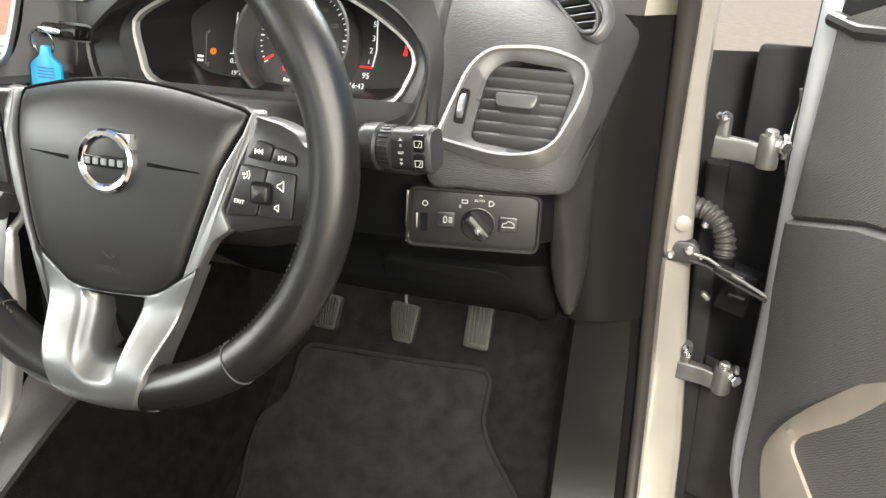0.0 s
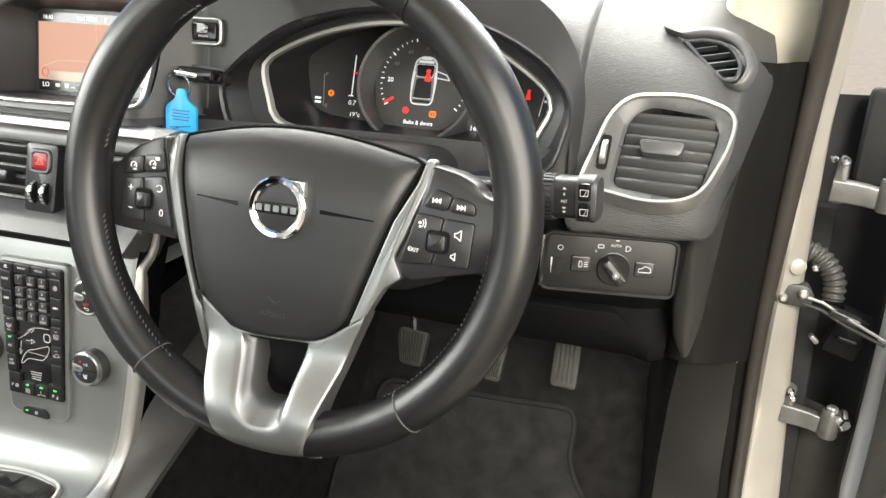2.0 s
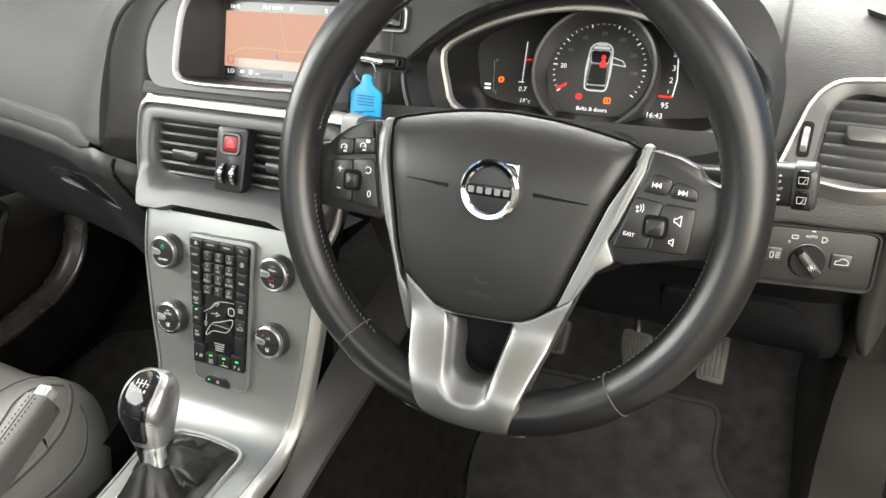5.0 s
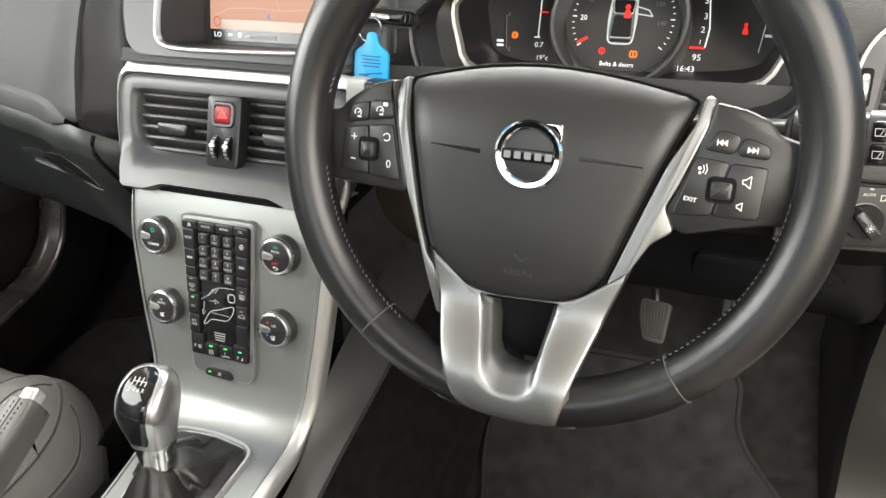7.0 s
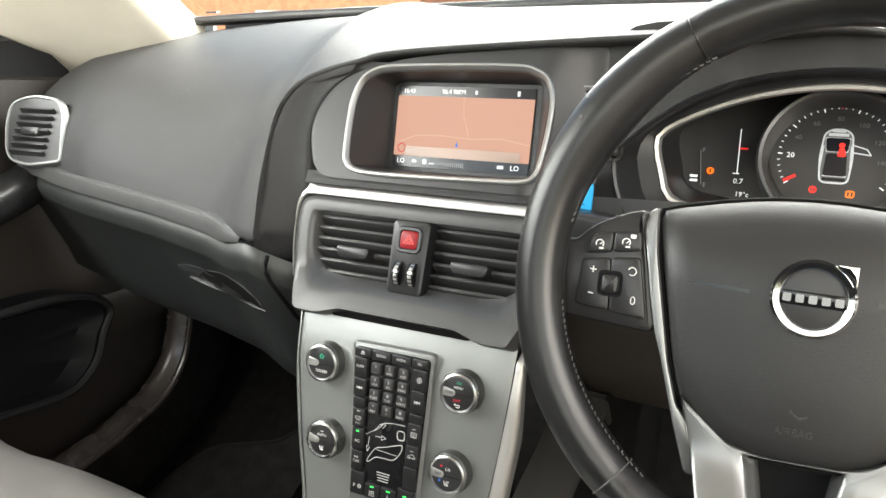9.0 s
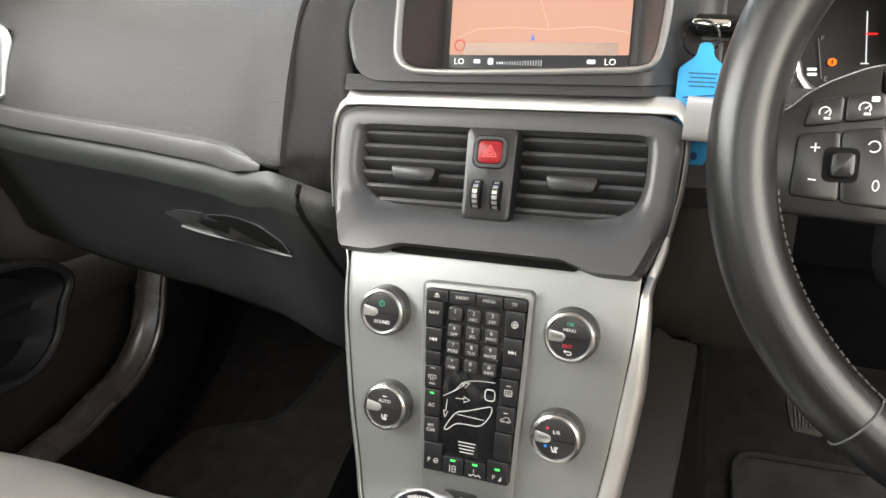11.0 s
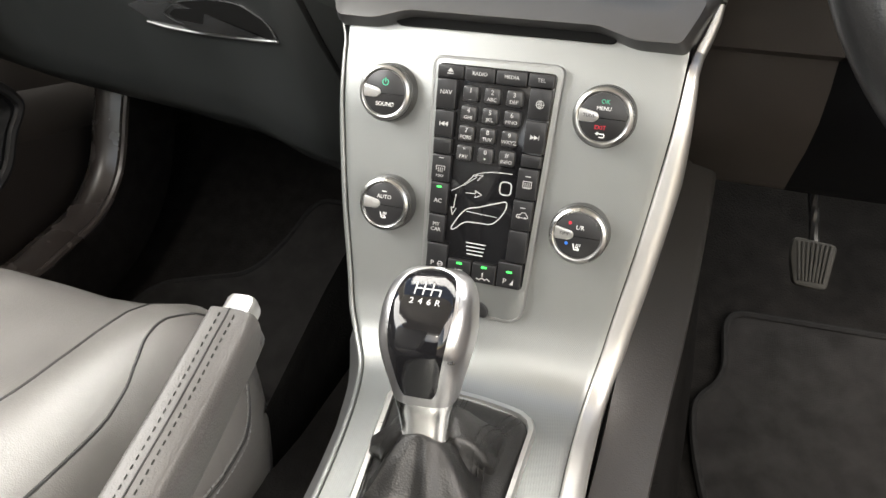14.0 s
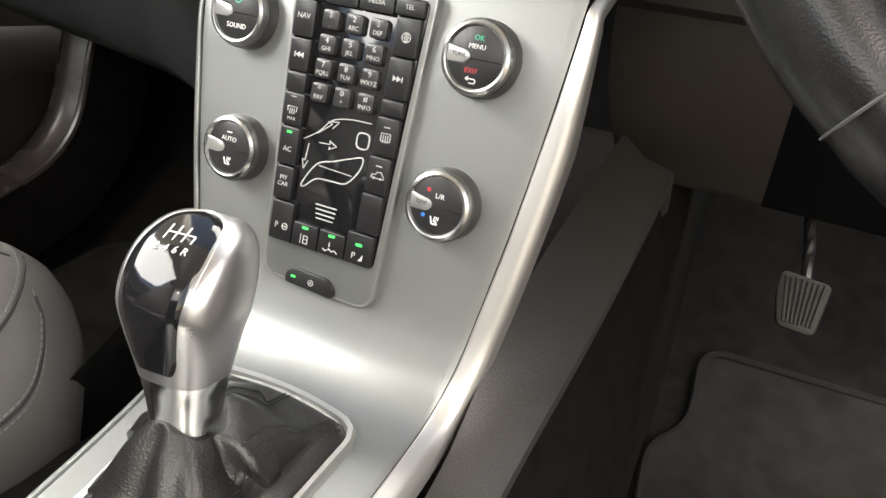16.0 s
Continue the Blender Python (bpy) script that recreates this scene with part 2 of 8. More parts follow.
def glow(name, colour):
    """A lit display: dark glass that gives off its own colour."""
    ma = material(name, (0.012, 0.012, 0.012), 0.55, vary=0.0, spec=0.1)
    b = ma.node_tree.nodes["Principled BSDF"]
    b.inputs["Emission Color"].default_value = (*colour, 1)
    b.inputs["Emission Strength"].default_value = 1.0
    return ma


PAD = material("grained_dash_vinyl", (0.036, 0.036, 0.037), 0.50, spec=0.30, grain=0.60, grain_size=0.0013, pattern="GRAIN", vary=0.06, vary_size=0.25)
PLASTIC = material("dark_grey_plastic", (0.023, 0.0235, 0.025), 0.42, grain=0.25, grain_size=0.0007, vary=0.06, vary_size=0.12)
SLAT = material("grey_vent_slat", (0.046, 0.046, 0.047), 0.36, grain=0.06, grain_size=0.0008, vary=0.06, vary_size=0.05)
SATIN = material("satin_black_plastic", (0.014, 0.014, 0.015), 0.34, grain=0.08, grain_size=0.0008, vary=0.08, vary_size=0.1)
LOWER = material("matt_black_lower_plastic", (0.0060, 0.0062, 0.007), 0.48, grain=0.3, grain_size=0.0012, vary=0.12, vary_size=0.1, spec=0.08)
GLOSS = material("piano_black", (0.008, 0.008, 0.009), 0.07, vary=0.1, rough_vary=0.02, coat=0.0, spec=0.4)
SILVER = material("satin_silver_trim", (0.275, 0.284, 0.279), 0.40, 0.75, grain=0.16, grain_size=0.0011, pattern="HATCH", vary=0.03, vary_size=0.2, rough_vary=0.03)
SPOKE = material("satin_silver_spoke", (0.25, 0.255, 0.255), 0.40, 0.9, vary=0.03, rough_vary=0.02, grain=0.05, grain_size=0.0006)
BRIGHT = material("bright_silver_edge", (0.58, 0.575, 0.56), 0.34, 0.9, vary=0.02, vary_size=0.3, rough_vary=0.01)
SCREENEDGE = material("satin_screen_edge", (0.34, 0.34, 0.335), 0.40, 0.85, vary=0.02, vary_size=0.3, rough_vary=0.01)
RELIEF = material("moulded_relief", (0.020, 0.020, 0.020), 0.5, vary=0.05)
DIMTHREAD = material("dark_grey_thread", (0.055, 0.055, 0.055), 0.7)
EDGING = material("satin_bright_edging", (0.60, 0.59, 0.57), 0.42, 0.85, vary=0.02, vary_size=0.3, rough_vary=0.01)
CHROME = material("chrome", (0.86, 0.86, 0.86), 0.06, 1.0, vary=0.02, rough_vary=0.03)
LEATHER = material("black_wheel_leather", (0.0090, 0.0090, 0.0094), 0.31, spec=0.50, grain=0.14, grain_size=0.0008, pattern="VORONOI", vary=0.12, vary_size=0.05)
SEAT = material("black_seat_leather", (0.072, 0.069, 0.0655), 0.40, spec=0.60, rough_vary=0.02, grain=0.16, grain_size=0.0018, pattern="LEATHER", vary=0.10, vary_size=0.06)
HUB = material("soft_black_airbag_cover", (0.0130, 0.0132, 0.0138), 0.40, spec=0.50, grain=0.22, grain_size=0.0007, pattern="VORONOI", vary=0.06, vary_size=0.1)
VENTGREY = material("satin_vent_surround", (0.054, 0.054, 0.055), 0.38, grain=0.06, grain_size=0.0008, vary=0.04, vary_size=0.1)
GLOVE = material("green_black_glovebox_plastic", (0.0170, 0.0187, 0.0188), 0.42, spec=0.40, grain=0.35, grain_size=0.0011, vary=0.10, vary_size=0.1)
DOORCARD = material("charcoal_door_card", (0.100, 0.098, 0.095), 0.50, grain=0.5, grain_size=0.0024, pattern="GRAIN", vary=0.05, vary_size=0.2)
GRIP = material("black_grip_leather", (0.048, 0.0460, 0.0440), 0.42, grain=0.2, grain_size=0.0012, pattern="VORONOI", vary=0.12, vary_size=0.04)
GAITER = material("black_gaiter_leather", (0.0085, 0.0083, 0.0083), 0.40, grain=0.25, grain_size=0.0012, pattern="VORONOI", vary=0.12, vary_size=0.03)
DARKTHREAD = material("black_thread", (0.006, 0.006, 0.006), 0.7)
BUTTON = material("pale_satin_metal", (0.55, 0.55, 0.54), 0.30, 0.9, vary=0.03)
THREAD = material("grey_thread", (0.13, 0.13, 0.13), 0.7)
CARPET = material("charcoal_carpet", (0.0078, 0.0073, 0.0070), 0.95, grain=1.0, grain_size=0.0022, vary=0.35, vary_size=0.02, spec=0.05)
MAT = material("black_mat_pile", (0.0145, 0.0139, 0.0138), 0.95, grain=1.0, grain_size=0.0016, vary=0.30, vary_size=0.03, spec=0.05)
RUBBER = material("black_rubber", (0.016, 0.016, 0.016), 0.5, grain=0.15, grain_size=0.002, vary=0.15)
BINDING = material("dark_cloth_binding", (0.014, 0.0138, 0.014), 0.9, spec=0.05, grain=0.6, grain_size=0.0012, vary=0.15, vary_size=0.01)
PEDAL = material("worn_pedal_rubber", (0.030, 0.029, 0.026), 0.6, spec=0.3, grain=0.4, grain_size=0.0015, vary=0.2, vary_size=0.01)
PAINT = material("silver_body_paint", (0.30, 0.283, 0.255), 0.34, 0.30, vary=0.05, coat=0.7, grain=0.03, grain_size=0.0006)
# black of trim parts; on the door shut face it stands in for shade
BLACKANDSHADE = material("shaded_door_shut_black", (0.010, 0.010, 0.011), 0.6, vary=0.25, vary_size=0.05, spec=0.2)
CREAM = material("cream_pillar_trim", (0.62, 0.58, 0.50), 0.75, grain=0.4, grain_size=0.0012, vary=0.04)
STEEL = material("zinc_plated_steel", (0.55, 0.55, 0.54), 0.30, 0.9, vary=0.12, vary_size=0.01, grain=0.1, grain_size=0.002)
WHITE = material("white_print", (0.75, 0.75, 0.74), 0.5, vary=0.02)
PRINT = material("grey_white_key_print", (0.44, 0.44, 0.435), 0.5, vary=0.02)
LIT = material("lit_white_symbols", (0.85, 0.87, 0.9), 0.5, emit=0.30, vary=0.0)
GREEN = material("lit_green_lamp", (0.05, 0.9, 0.12), 0.5, emit=0.45, vary=0.0)
GREENINK = material("green_print", (0.03, 0.45, 0.25), 0.5, vary=0.0)
REDINK = material("red_print", (0.55, 0.02, 0.04), 0.5, vary=0.0)
BLUEINK = material("blue_print", (0.02, 0.15, 0.6), 0.5, vary=0.0)
RED = material("lit_red_lamp", (0.85, 0.02, 0.015), 0.5, emit=0.40, vary=0.0)
AMBER = material("lit_amber_lamp", (0.9, 0.16, 0.01), 0.5, emit=0.40, vary=0.0)
HAZARD = material("red_translucent_button", (0.22, 0.004, 0.008), 0.38, vary=0.1, vary_size=0.01, spec=0.3)
MAP = glow("lit_map_screen", (0.33, 0.18, 0.135))
MAPROAD = glow("lit_map_road", (0.37, 0.23, 0.17))
SCREENBAR = material("dim_screen_bar", (0.012, 0.012, 0.016), 0.2, vary=0.0)
SCREENDIM = material("shaded_map_band", (0.30, 0.21, 0.17), 0.3, emit=0.12, vary=0.0)
TAG = material("cyan_plastic_tag", (0.02, 0.36, 0.72), 0.35, vary=0.05, vary_size=0.01)
TAGINK = material("blue_pen_ink", (0.01, 0.06, 0.16), 0.6, vary=0.0)
# lightened to put the haze of a lens glass, not built, into the colour
DIAL = material("dial_face_with_lens_haze", (0.048, 0.048, 0.050), 0.24, vary=0.1)
CARWHITE = material("lit_car_graphic", (0.50, 0.52, 0.55), 0.4, emit=0.16, vary=0.1, vary_size=0.01)
CARDIM = material("dim_car_graphic", (0.20, 0.21, 0.22), 0.4, emit=0.02, vary=0.1)
ASPHALT = material("buff_block_paving", (0.36, 0.27, 0.20), 0.8, grain=0.6, grain_size=0.01, vary=0.12, vary_size=0.15)
BRICK = material("orange_brick", (0.42, 0.19, 0.10), 0.85, grain=0.5, grain_size=0.01, vary=0.25, vary_size=0.2)

# ---- cabin shell ----


def plate(name, pts, material_, label, category, thick=0.01):
    """A flat panel of the shell from a polygon of places, with thickness."""
    p = [Vector(q) for q in pts]
    n = (p[1] - p[0]).cross(p[2] - p[0]).normalized() * thick
    return setting(name, loops_mesh([p, [q + n for q in p]], True, True, True), material_, label, category)


# ground outside, one sheet to the horizon
plate("ground", [(-400, -400, -0.42), (400, -400, -0.42), (400, 400, -0.42), (-400, 400, -0.42)], ASPHALT, "buff paved ground outside the car", "ground", -0.05)

# footwell floor: level under the seats, climbing to the toe board
FLOOR = [(-1.2, -0.03), (0.35, -0.03), (0.62, 0.0), (0.80, 0.03), (0.92, 0.09), (1.02, 0.16), (1.12, 0.26), (1.20, 0.42), (1.24, 0.60)]


def floor_at(y):
    return curve_at([(a, b) for a, b in FLOOR], y)[0]


bm = bmesh.new()
line = smooth_line([(y, z, 0) for y, z in FLOOR], 40)
add_loops(bm, [[Vector((x, p.x, p.y)) for p in line] for x in (-1.50, -1.1, -0.78, -0.62, -0.3, 0.0)], False)
setting("floor", bm, CARPET, "dark charcoal moulded carpet in the footwells", "floor")

# headliner, rear wall and left side close the cabin above and behind the camera
plate("ceiling", [(-1.45, -1.3, 1.24), (0.05, -1.3, 1.24), (0.05, 0.38, 1.22), (-1.45, 0.38, 1.22)], CREAM, "pale cloth headliner", "ceiling", 0.03)
plate("wall_rear", [(-1.5, -1.3, -0.05), (0.05, -1.3, -0.05), (0.05, -1.3, 0.85), (-1.5, -1.3, 0.85)], LOWER, "dark rear of the cabin", "wall", 0.02)

DARKCARD = material("dark_brown_door_card", (0.025, 0.0215, 0.0195), 0.36, spec=0.38, grain=0.4, grain_size=0.0016, vary=0.10, vary_size=0.1)
# left door, shut: dark card with a pocket, under a window opening
door_left = thing("passenger_door", (-1.45, 0.4, 0.0), "shut passenger door with a dark plastic card and pocket", "car door", kind="structure")
bm = bmesh.new()
rows = []
for y in (-1.2, -0.6, -0.1, 0.2, 0.45, 0.62, 0.75, 0.86, 1.05, 1.27):
    d = 0.05 * min(0.4, max(0, (y - 0.45)))
    rows.append([Vector((-1.47 - d, y, -0.05)), Vector((-1.44 - d, y, 0.12)), Vector((-1.43 - d, y, 0.30)), Vector((-1.47 - d, y, 0.36)), Vector((-1.46 - d, y, 0.55)), Vector((-1.48 - d, y, 0.74)), Vector((-1.54 - d, y, 0.76))])
add_loops(bm, rows, False)
part("door_card", bm, DARKCARD, door_left)
prim = smooth_line([(-1.40, 0.80, 0.37), (-1.40, 0.784, 0.33), (-1.40, 0.765, 0.284), (-1.40, 0.72, 0.252), (-1.40, 0.65, 0.250), (-1.40, 0.55, 0.262), (-1.40, 0.42, 0.27), (-1.40, 0.38, 0.34), (-1.40, 0.42, 0.40), (-1.40, 0.60, 0.41), (-1.40, 0.74, 0.405)], 72, True)
mid_p = Vector((-1.40, 0.58, 0.33))
part("pocket_rim", tube(prim, 0.007, True, 8, up=Vector((1, 0, 0))), SATIN, door_left, "polished dark pocket rim")
part("pocket", loops_mesh([[p + Vector((-0.07, 0, 0)) for p in prim], [p + Vector((-0.004, 0, 0)) for p in prim], [mid_p.lerp(p, 0.93) + Vector((0.002, 0, 0)) for p in prim], [mid_p.lerp(p, 0.80) + Vector((-0.018, 0, 0)) for p in prim], [mid_p.lerp(p, 0.3) + Vector((-0.026, 0, 0)) for p in prim]], True, False, True), LOWER, door_left)
part("mirror_panel", loops_mesh([[Vector((-1.55, 0.45, 0.72)), Vector((-1.55, 0.88, 0.72)), Vector((-1.55, 0.87, 0.76)), Vector((-1.55, 0.84, 0.785)), Vector((-1.55, 0.76, 0.81)), Vector((-1.55, 0.45, 0.75))], [Vector((-1.51, 0.45, 0.72)), Vector((-1.51, 0.86, 0.72)), Vector((-1.51, 0.85, 0.755)), Vector((-1.51, 0.82, 0.78)), Vector((-1.51, 0.75, 0.80)), Vector((-1.51, 0.45, 0.74))]], True, True, True), BLACKANDSHADE, door_left, "black mirror corner panel")
arm = smooth_line([(-1.44, -0.4, 0.52), (-1.40, 0.2, 0.53), (-1.41, 0.55, 0.55), (-1.45, 0.75, 0.60)], 20)
part("armrest", sweep(arm, rect(0.07, 0.05, 0.02, 3)), LEATHER, door_left)

# passenger sill: a broad polished scuff trim with a thin seal strip along its inner edge
psill = thing("passenger_sill", (-1.36, 0.6, 0.0), "dark polished sill trim with a thin seal strip in the passenger footwell", "sill trim", kind="structure")
PSP = smooth_line([(0.93, 0.50, 0), (0.925, 0.40, 0), (0.913, 0.344, 0), (0.890, 0.262, 0), (0.842, 0.210, 0), (0.770, 0.182, 0), (0.712, 0.165, 0), (0.55, 0.145, 0), (0.20, 0.13, 0), (-0.8, 0.13, 0)], 60)
SCUFF = material("polished_brown_black_trim", (0.034, 0.029, 0.027), 0.27, vary=0.12, vary_size=0.05, grain=0.05, grain_size=0.001)
rows = []
for k, p in enumerate(PSP):
    q = PSP[min(k + 1, len(PSP) - 1)] - PSP[max(k - 1, 0)]
    n = Vector((0, q.y, -q.x)).normalized()      # up the slope, away from the footwell
    if n.y > 0:
        n = -n
    a = Vector((-1.333, p.x, p.y))
    rows.append([a + Vector((0.010, 0, 0)) - n * 0.10, a + Vector((0.003, 0, 0)) - n * 0.004, a, a + Vector((-0.010, 0, 0)) - n * 0.004, a + Vector((-0.020, 0, 0)) + n * 0.004, a + Vector((-0.032, 0, 0)) + n * 0.010, a + Vector((-0.045, 0, 0)) + n * 0.009, a + Vector((-0.056, 0, 0)) - n * 0.002, a + Vector((-0.064, 0, 0)) - n * 0.03])
part("scuff_trim", loops_mesh([r[2:] for r in rows], False), SCUFF, psill, "polished dark brown scuff trim", 60)
part("side_carpet", loops_mesh([r[:3] for r in rows], False), CARPET, psill, "dark carpet side")
part("seal_strip", tube([Vector((-1.330, p.x, p.y)) for p in PSP], 0.0055, n=8, up=Vector((1, 0, 0))), SCUFF, psill, "thin glossy seal strip")

# bulkhead behind the dashboard
plate("wall_bulkhead", [(-1.52, 1.26, -0.05), (0.06, 1.26, -0.05), (0.06, 1.26, 0.86), (-1.52, 1.26, 0.86)], BLACKANDSHADE, "black bulkhead behind the dashboard", "wall", 0.02)

# left A-pillar trim, cream, and the black base of the screen
for side, x0, x1, dx in ((0, -1.385, -1.30, 1), (1, 0.012, -0.06, -1)):
    a = thing("pillar_trim", (x0, 0.9, 0.8), "cream moulded trim on the windscreen pillar", "pillar trim", "windscreen pillars", "structure")
    if side == 0:
        path = [(-1.40, 0.98, 0.80), (-1.395, 0.86, 0.88), (-1.375, 0.70, 0.99), (-1.34, 0.50, 1.12), (-1.30, 0.34, 1.22)]
        sec = rounded([(-0.070, -0.030), (0.18, -0.115), (0.18, 0.05), (-0.055, 0.05)], 0.03, 5)
    else:
        path = [(0.000, 0.890, 0.730), (-0.005, 0.84, 0.82), (-0.012, 0.72, 0.92), (-0.03, 0.52, 1.08), (-0.06, 0.34, 1.22)]
        sec = rounded([(-0.05, -0.035), (0.05, -0.035), (0.05, 0.05), (-0.05, 0.05)], 0.03, 5)
    part("trim_cover", sweep(smooth_line(path, 18), sec), CREAM, a)
glass = material("windscreen_glass", (1, 1, 1), 0.0, vary=0.0, rough_vary=0.0)
glass.node_tree.nodes["Principled BSDF"].inputs["Transmission Weight"].default_value = 1.0
glass.node_tree.nodes["Principled BSDF"].inputs["IOR"].default_value = 1.02
scr = plate("windscreen", [(-1.36, 1.02, 0.86), (-0.04, 1.02, 0.86), (-0.08, 0.40, 1.22), (-1.32, 0.40, 1.22)], glass, "clear sloping windscreen", "windscreen", 0.004)
scr.visible_shadow = False
band = smooth_line([(-1.42, 0.97, 0.835), (-1.2, 1.03, 0.85), (-0.7, 1.05, 0.862), (-0.2, 1.03, 0.855), (0.0, 0.95, 0.83)], 24)
setting("windscreen_base_band", sweep(band, rect(0.05, 0.014, 0.005, 2)), SATIN, "black band along the foot of the windscreen", "trim")

# a terrace of brick houses and a parked car far outside, seen over the dashboard
house = thing("brick_house", (-13.0, 14.0, -0.42), "orange brick house front across the road", "house")
m = axes((-13.0, 14.0, -0.42), (1, 0, 0), UP)
bm = bmesh.new()
slab([Vector(p) for p in ((-5, 0), (5, 0), (5, 5.2), (-5, 5.2))], m, -6, 0, 0, bm)
part("wall", bm, BRICK, house)
slate = material("grey_roof_slate", (0.12, 0.12, 0.13), 0.7, grain=0.4, grain_size=0.05)
part("roof", loops_mesh([[Vector((-18.4, 13.6, 4.7)), Vector((-18.4, 17, 7.6)), Vector((-18.4, 20.4, 4.7))], [Vector((-7.6, 13.6, 4.7)), Vector((-7.6, 17, 7.6)), Vector((-7.6, 20.4, 4.7))]], True, True, True), slate, house)
pane = material("dark_window_pane", (0.05, 0.06, 0.07), 0.08, vary=0.1)
for wx in (-3.4, -1.1, 1.2, 3.5):
    for wz in (1.0, 3.3):
        win = part("window", frame_ring(rect(1.2, 1.3, 0.01, 1, wx, wz + 0.65), 0.09, m, -0.02, 0.06), WHITE, house)
        part("pane", slab(rect(1.06, 1.16, 0.01, 1, wx, wz + 0.65), m, 0.005, 0.02), pane, win)

# ---- dashboard ----
dash = thing("dashboard", (XC, 0.9, 0.5), "charcoal soft-grain dashboard with smooth dark fascia panels", "dashboard")

# rear edge of the padded top: x, y, z, then the bend towards the windscreen: y, z, and the screen foot's z
EDGE = [(-1.47, 0.72, 0.620, 0.74, 0.77, 0.815), (-1.25, 0.665, 0.609, 0.71, 0.79, 0.836), (-1.10, 0.640, 0.603, 0.702, 0.804, 0.846), (-0.98, 0.610, 0.598, 0.688, 0.828, 0.850),
        (-0.91, 0.580, 0.594, 0.667, 0.872, 0.853), (-0.885, 0.572, 0.594, 0.662, 0.886, 0.853), (-0.879, 0.570, 0.605, 0.667, 0.888, 0.853), (-0.877, 0.577, 0.645, 0.696, 0.886, 0.853), (-0.876, 0.590, 0.685, 0.725, 0.883, 0.853), (-0.875, 0.605, 0.720, 0.750, 0.880, 0.854), (-0.869, 0.618, 0.742, 0.765, 0.874, 0.854), (-0.856, 0.628, 0.756, 0.768, 0.864, 0.855),
        (-0.838, 0.634, 0.765, 0.77, 0.855, 0.855), (-0.80, 0.640, 0.776, 0.775, 0.843, 0.856), (-0.745, 0.642, 0.787, 0.785, 0.837, 0.857), (-0.57, 0.645, 0.798, 0.80, 0.835, 0.858), (-0.42, 0.660, 0.806, 0.80, 0.838, 0.857),
        (-0.35, 0.680, 0.809, 0.745, 0.823, 0.855), (-0.29, 0.695, 0.796, 0.716, 0.803, 0.853), (-0.25, 0.698, 0.781, 0.708, 0.7905, 0.850), (-0.217, 0.696, 0.763, 0.702, 0.781, 0.847), (-0.195, 0.688, 0.740, 0.696, 0.7745, 0.845),
        (-0.182, 0.672, 0.712, 0.694, 0.7715, 0.843), (-0.177, 0.657, 0.685, 0.692, 0.7705, 0.842), (-0.174, 0.646, 0.64, 0.691, 0.7695, 0.841), (-0.170, 0.643, 0.598, 0.690, 0.768, 0.840), (-0.140, 0.646, 0.596, 0.690, 0.760, 0.836), (-0.10, 0.650, 0.595, 0.680, 0.746, 0.83), (-0.065, 0.653, 0.597, 0.672, 0.737, 0.818), (-0.045, 0.664, 0.600, 0.680, 0.7345, 0.807), (-0.034, 0.686, 0.628, 0.690, 0.737, 0.800), (-0.022, 0.716, 0.668, 0.720, 0.738, 0.793), (-0.011, 0.746, 0.702, 0.748, 0.740, 0.786), (-0.004, 0.768, 0.726, 0.768, 0.742, 0.780)]
EDGE = [EDGE[0], (-1.43, 0.712, 0.618, 0.735, 0.774, 0.819), (-1.39, 0.701, 0.616, 0.729, 0.778, 0.823), (-1.35, 0.690, 0.6135, 0.724, 0.782, 0.827), (-1.31, 0.680, 0.611, 0.718, 0.786, 0.831)] + EDGE[1:]
rows = []
for x, ey, ez, ky, kz, az in smooth_line(EDGE, 460):
    ay = 1.02 if x < -0.15 else 1.02 - 0.8 * (x + 0.15)
    bend = 1 + 2.0 * max(0, min(1, (x + 0.42) / 0.15))      # how sharply the top turns down
    row = []
    for i in range(61):
        t = i / 60
        wa, wb, wc = (1 - t) ** 2, 2 * bend * t * (1 - t), t * t
        row.append(Vector((x, ay * wa + ky * wb + ey * wc, az * wa + kz * wb + ez * wc)) / (wa + wb + wc))
        row[-1].x = x
    row += [Vector((x, ey + 0.002, ez - 0.004)), Vector((x, ey + 0.010, ez - 0.006)), Vector((x, ey + 0.09, ez - 0.012))]
    rows.append(row)
# outlines of the side vents, which are let into the pad
RVM = axes((-0.098, 0.6555, 0.6695), (1, -0.06, 0), (0, 0.62, 1))
RVRING = rounded([(-0.067, -0.040), (0.000, -0.050), (0.040, -0.040), (0.058, 0.010), (0.060, 0.042), (0.020, 0.056), (-0.033, 0.051), (-0.050, 0.031)], [0.008, 0.04, 0.03, 0.03, 0.02, 0.03, 0.02, 0.02], 6)
LVM = axes((-1.402, 0.7005, 0.667), (1, 0.10, 0), (0, 0.45, 1)) @ Matrix.Diagonal((1.02, 1.06, 1, 1))
TVM = axes((-0.068, 0.725, 0.745), (0.678, -0.616, -0.401), (0.646, 0.24, 0.725))
TVRING = rounded([(-0.034, -0.002), (0.0, -0.007), (0.030, -0.009), (0.040, -0.001), (0.031, 0.014), (0.008, 0.0215), (-0.016, 0.014)], [0.002, 0.02, 0.006, 0.006, 0.016, 0.016, 0.016], 5)
bm = loops_mesh(rows, False)
cut_hole(bm, RVM, inset(RVRING, 0.005), 0.03)
cut_hole(bm, LVM, [Vector((-p.x, p.y)) for p in inset(RVRING, 0.002)], 0.04)
cut_hole(bm, TVM, inset(TVRING, 0.003), 0.03)
part("upper_pad", bm, PAD, dash, "grained charcoal vinyl pad", 120)


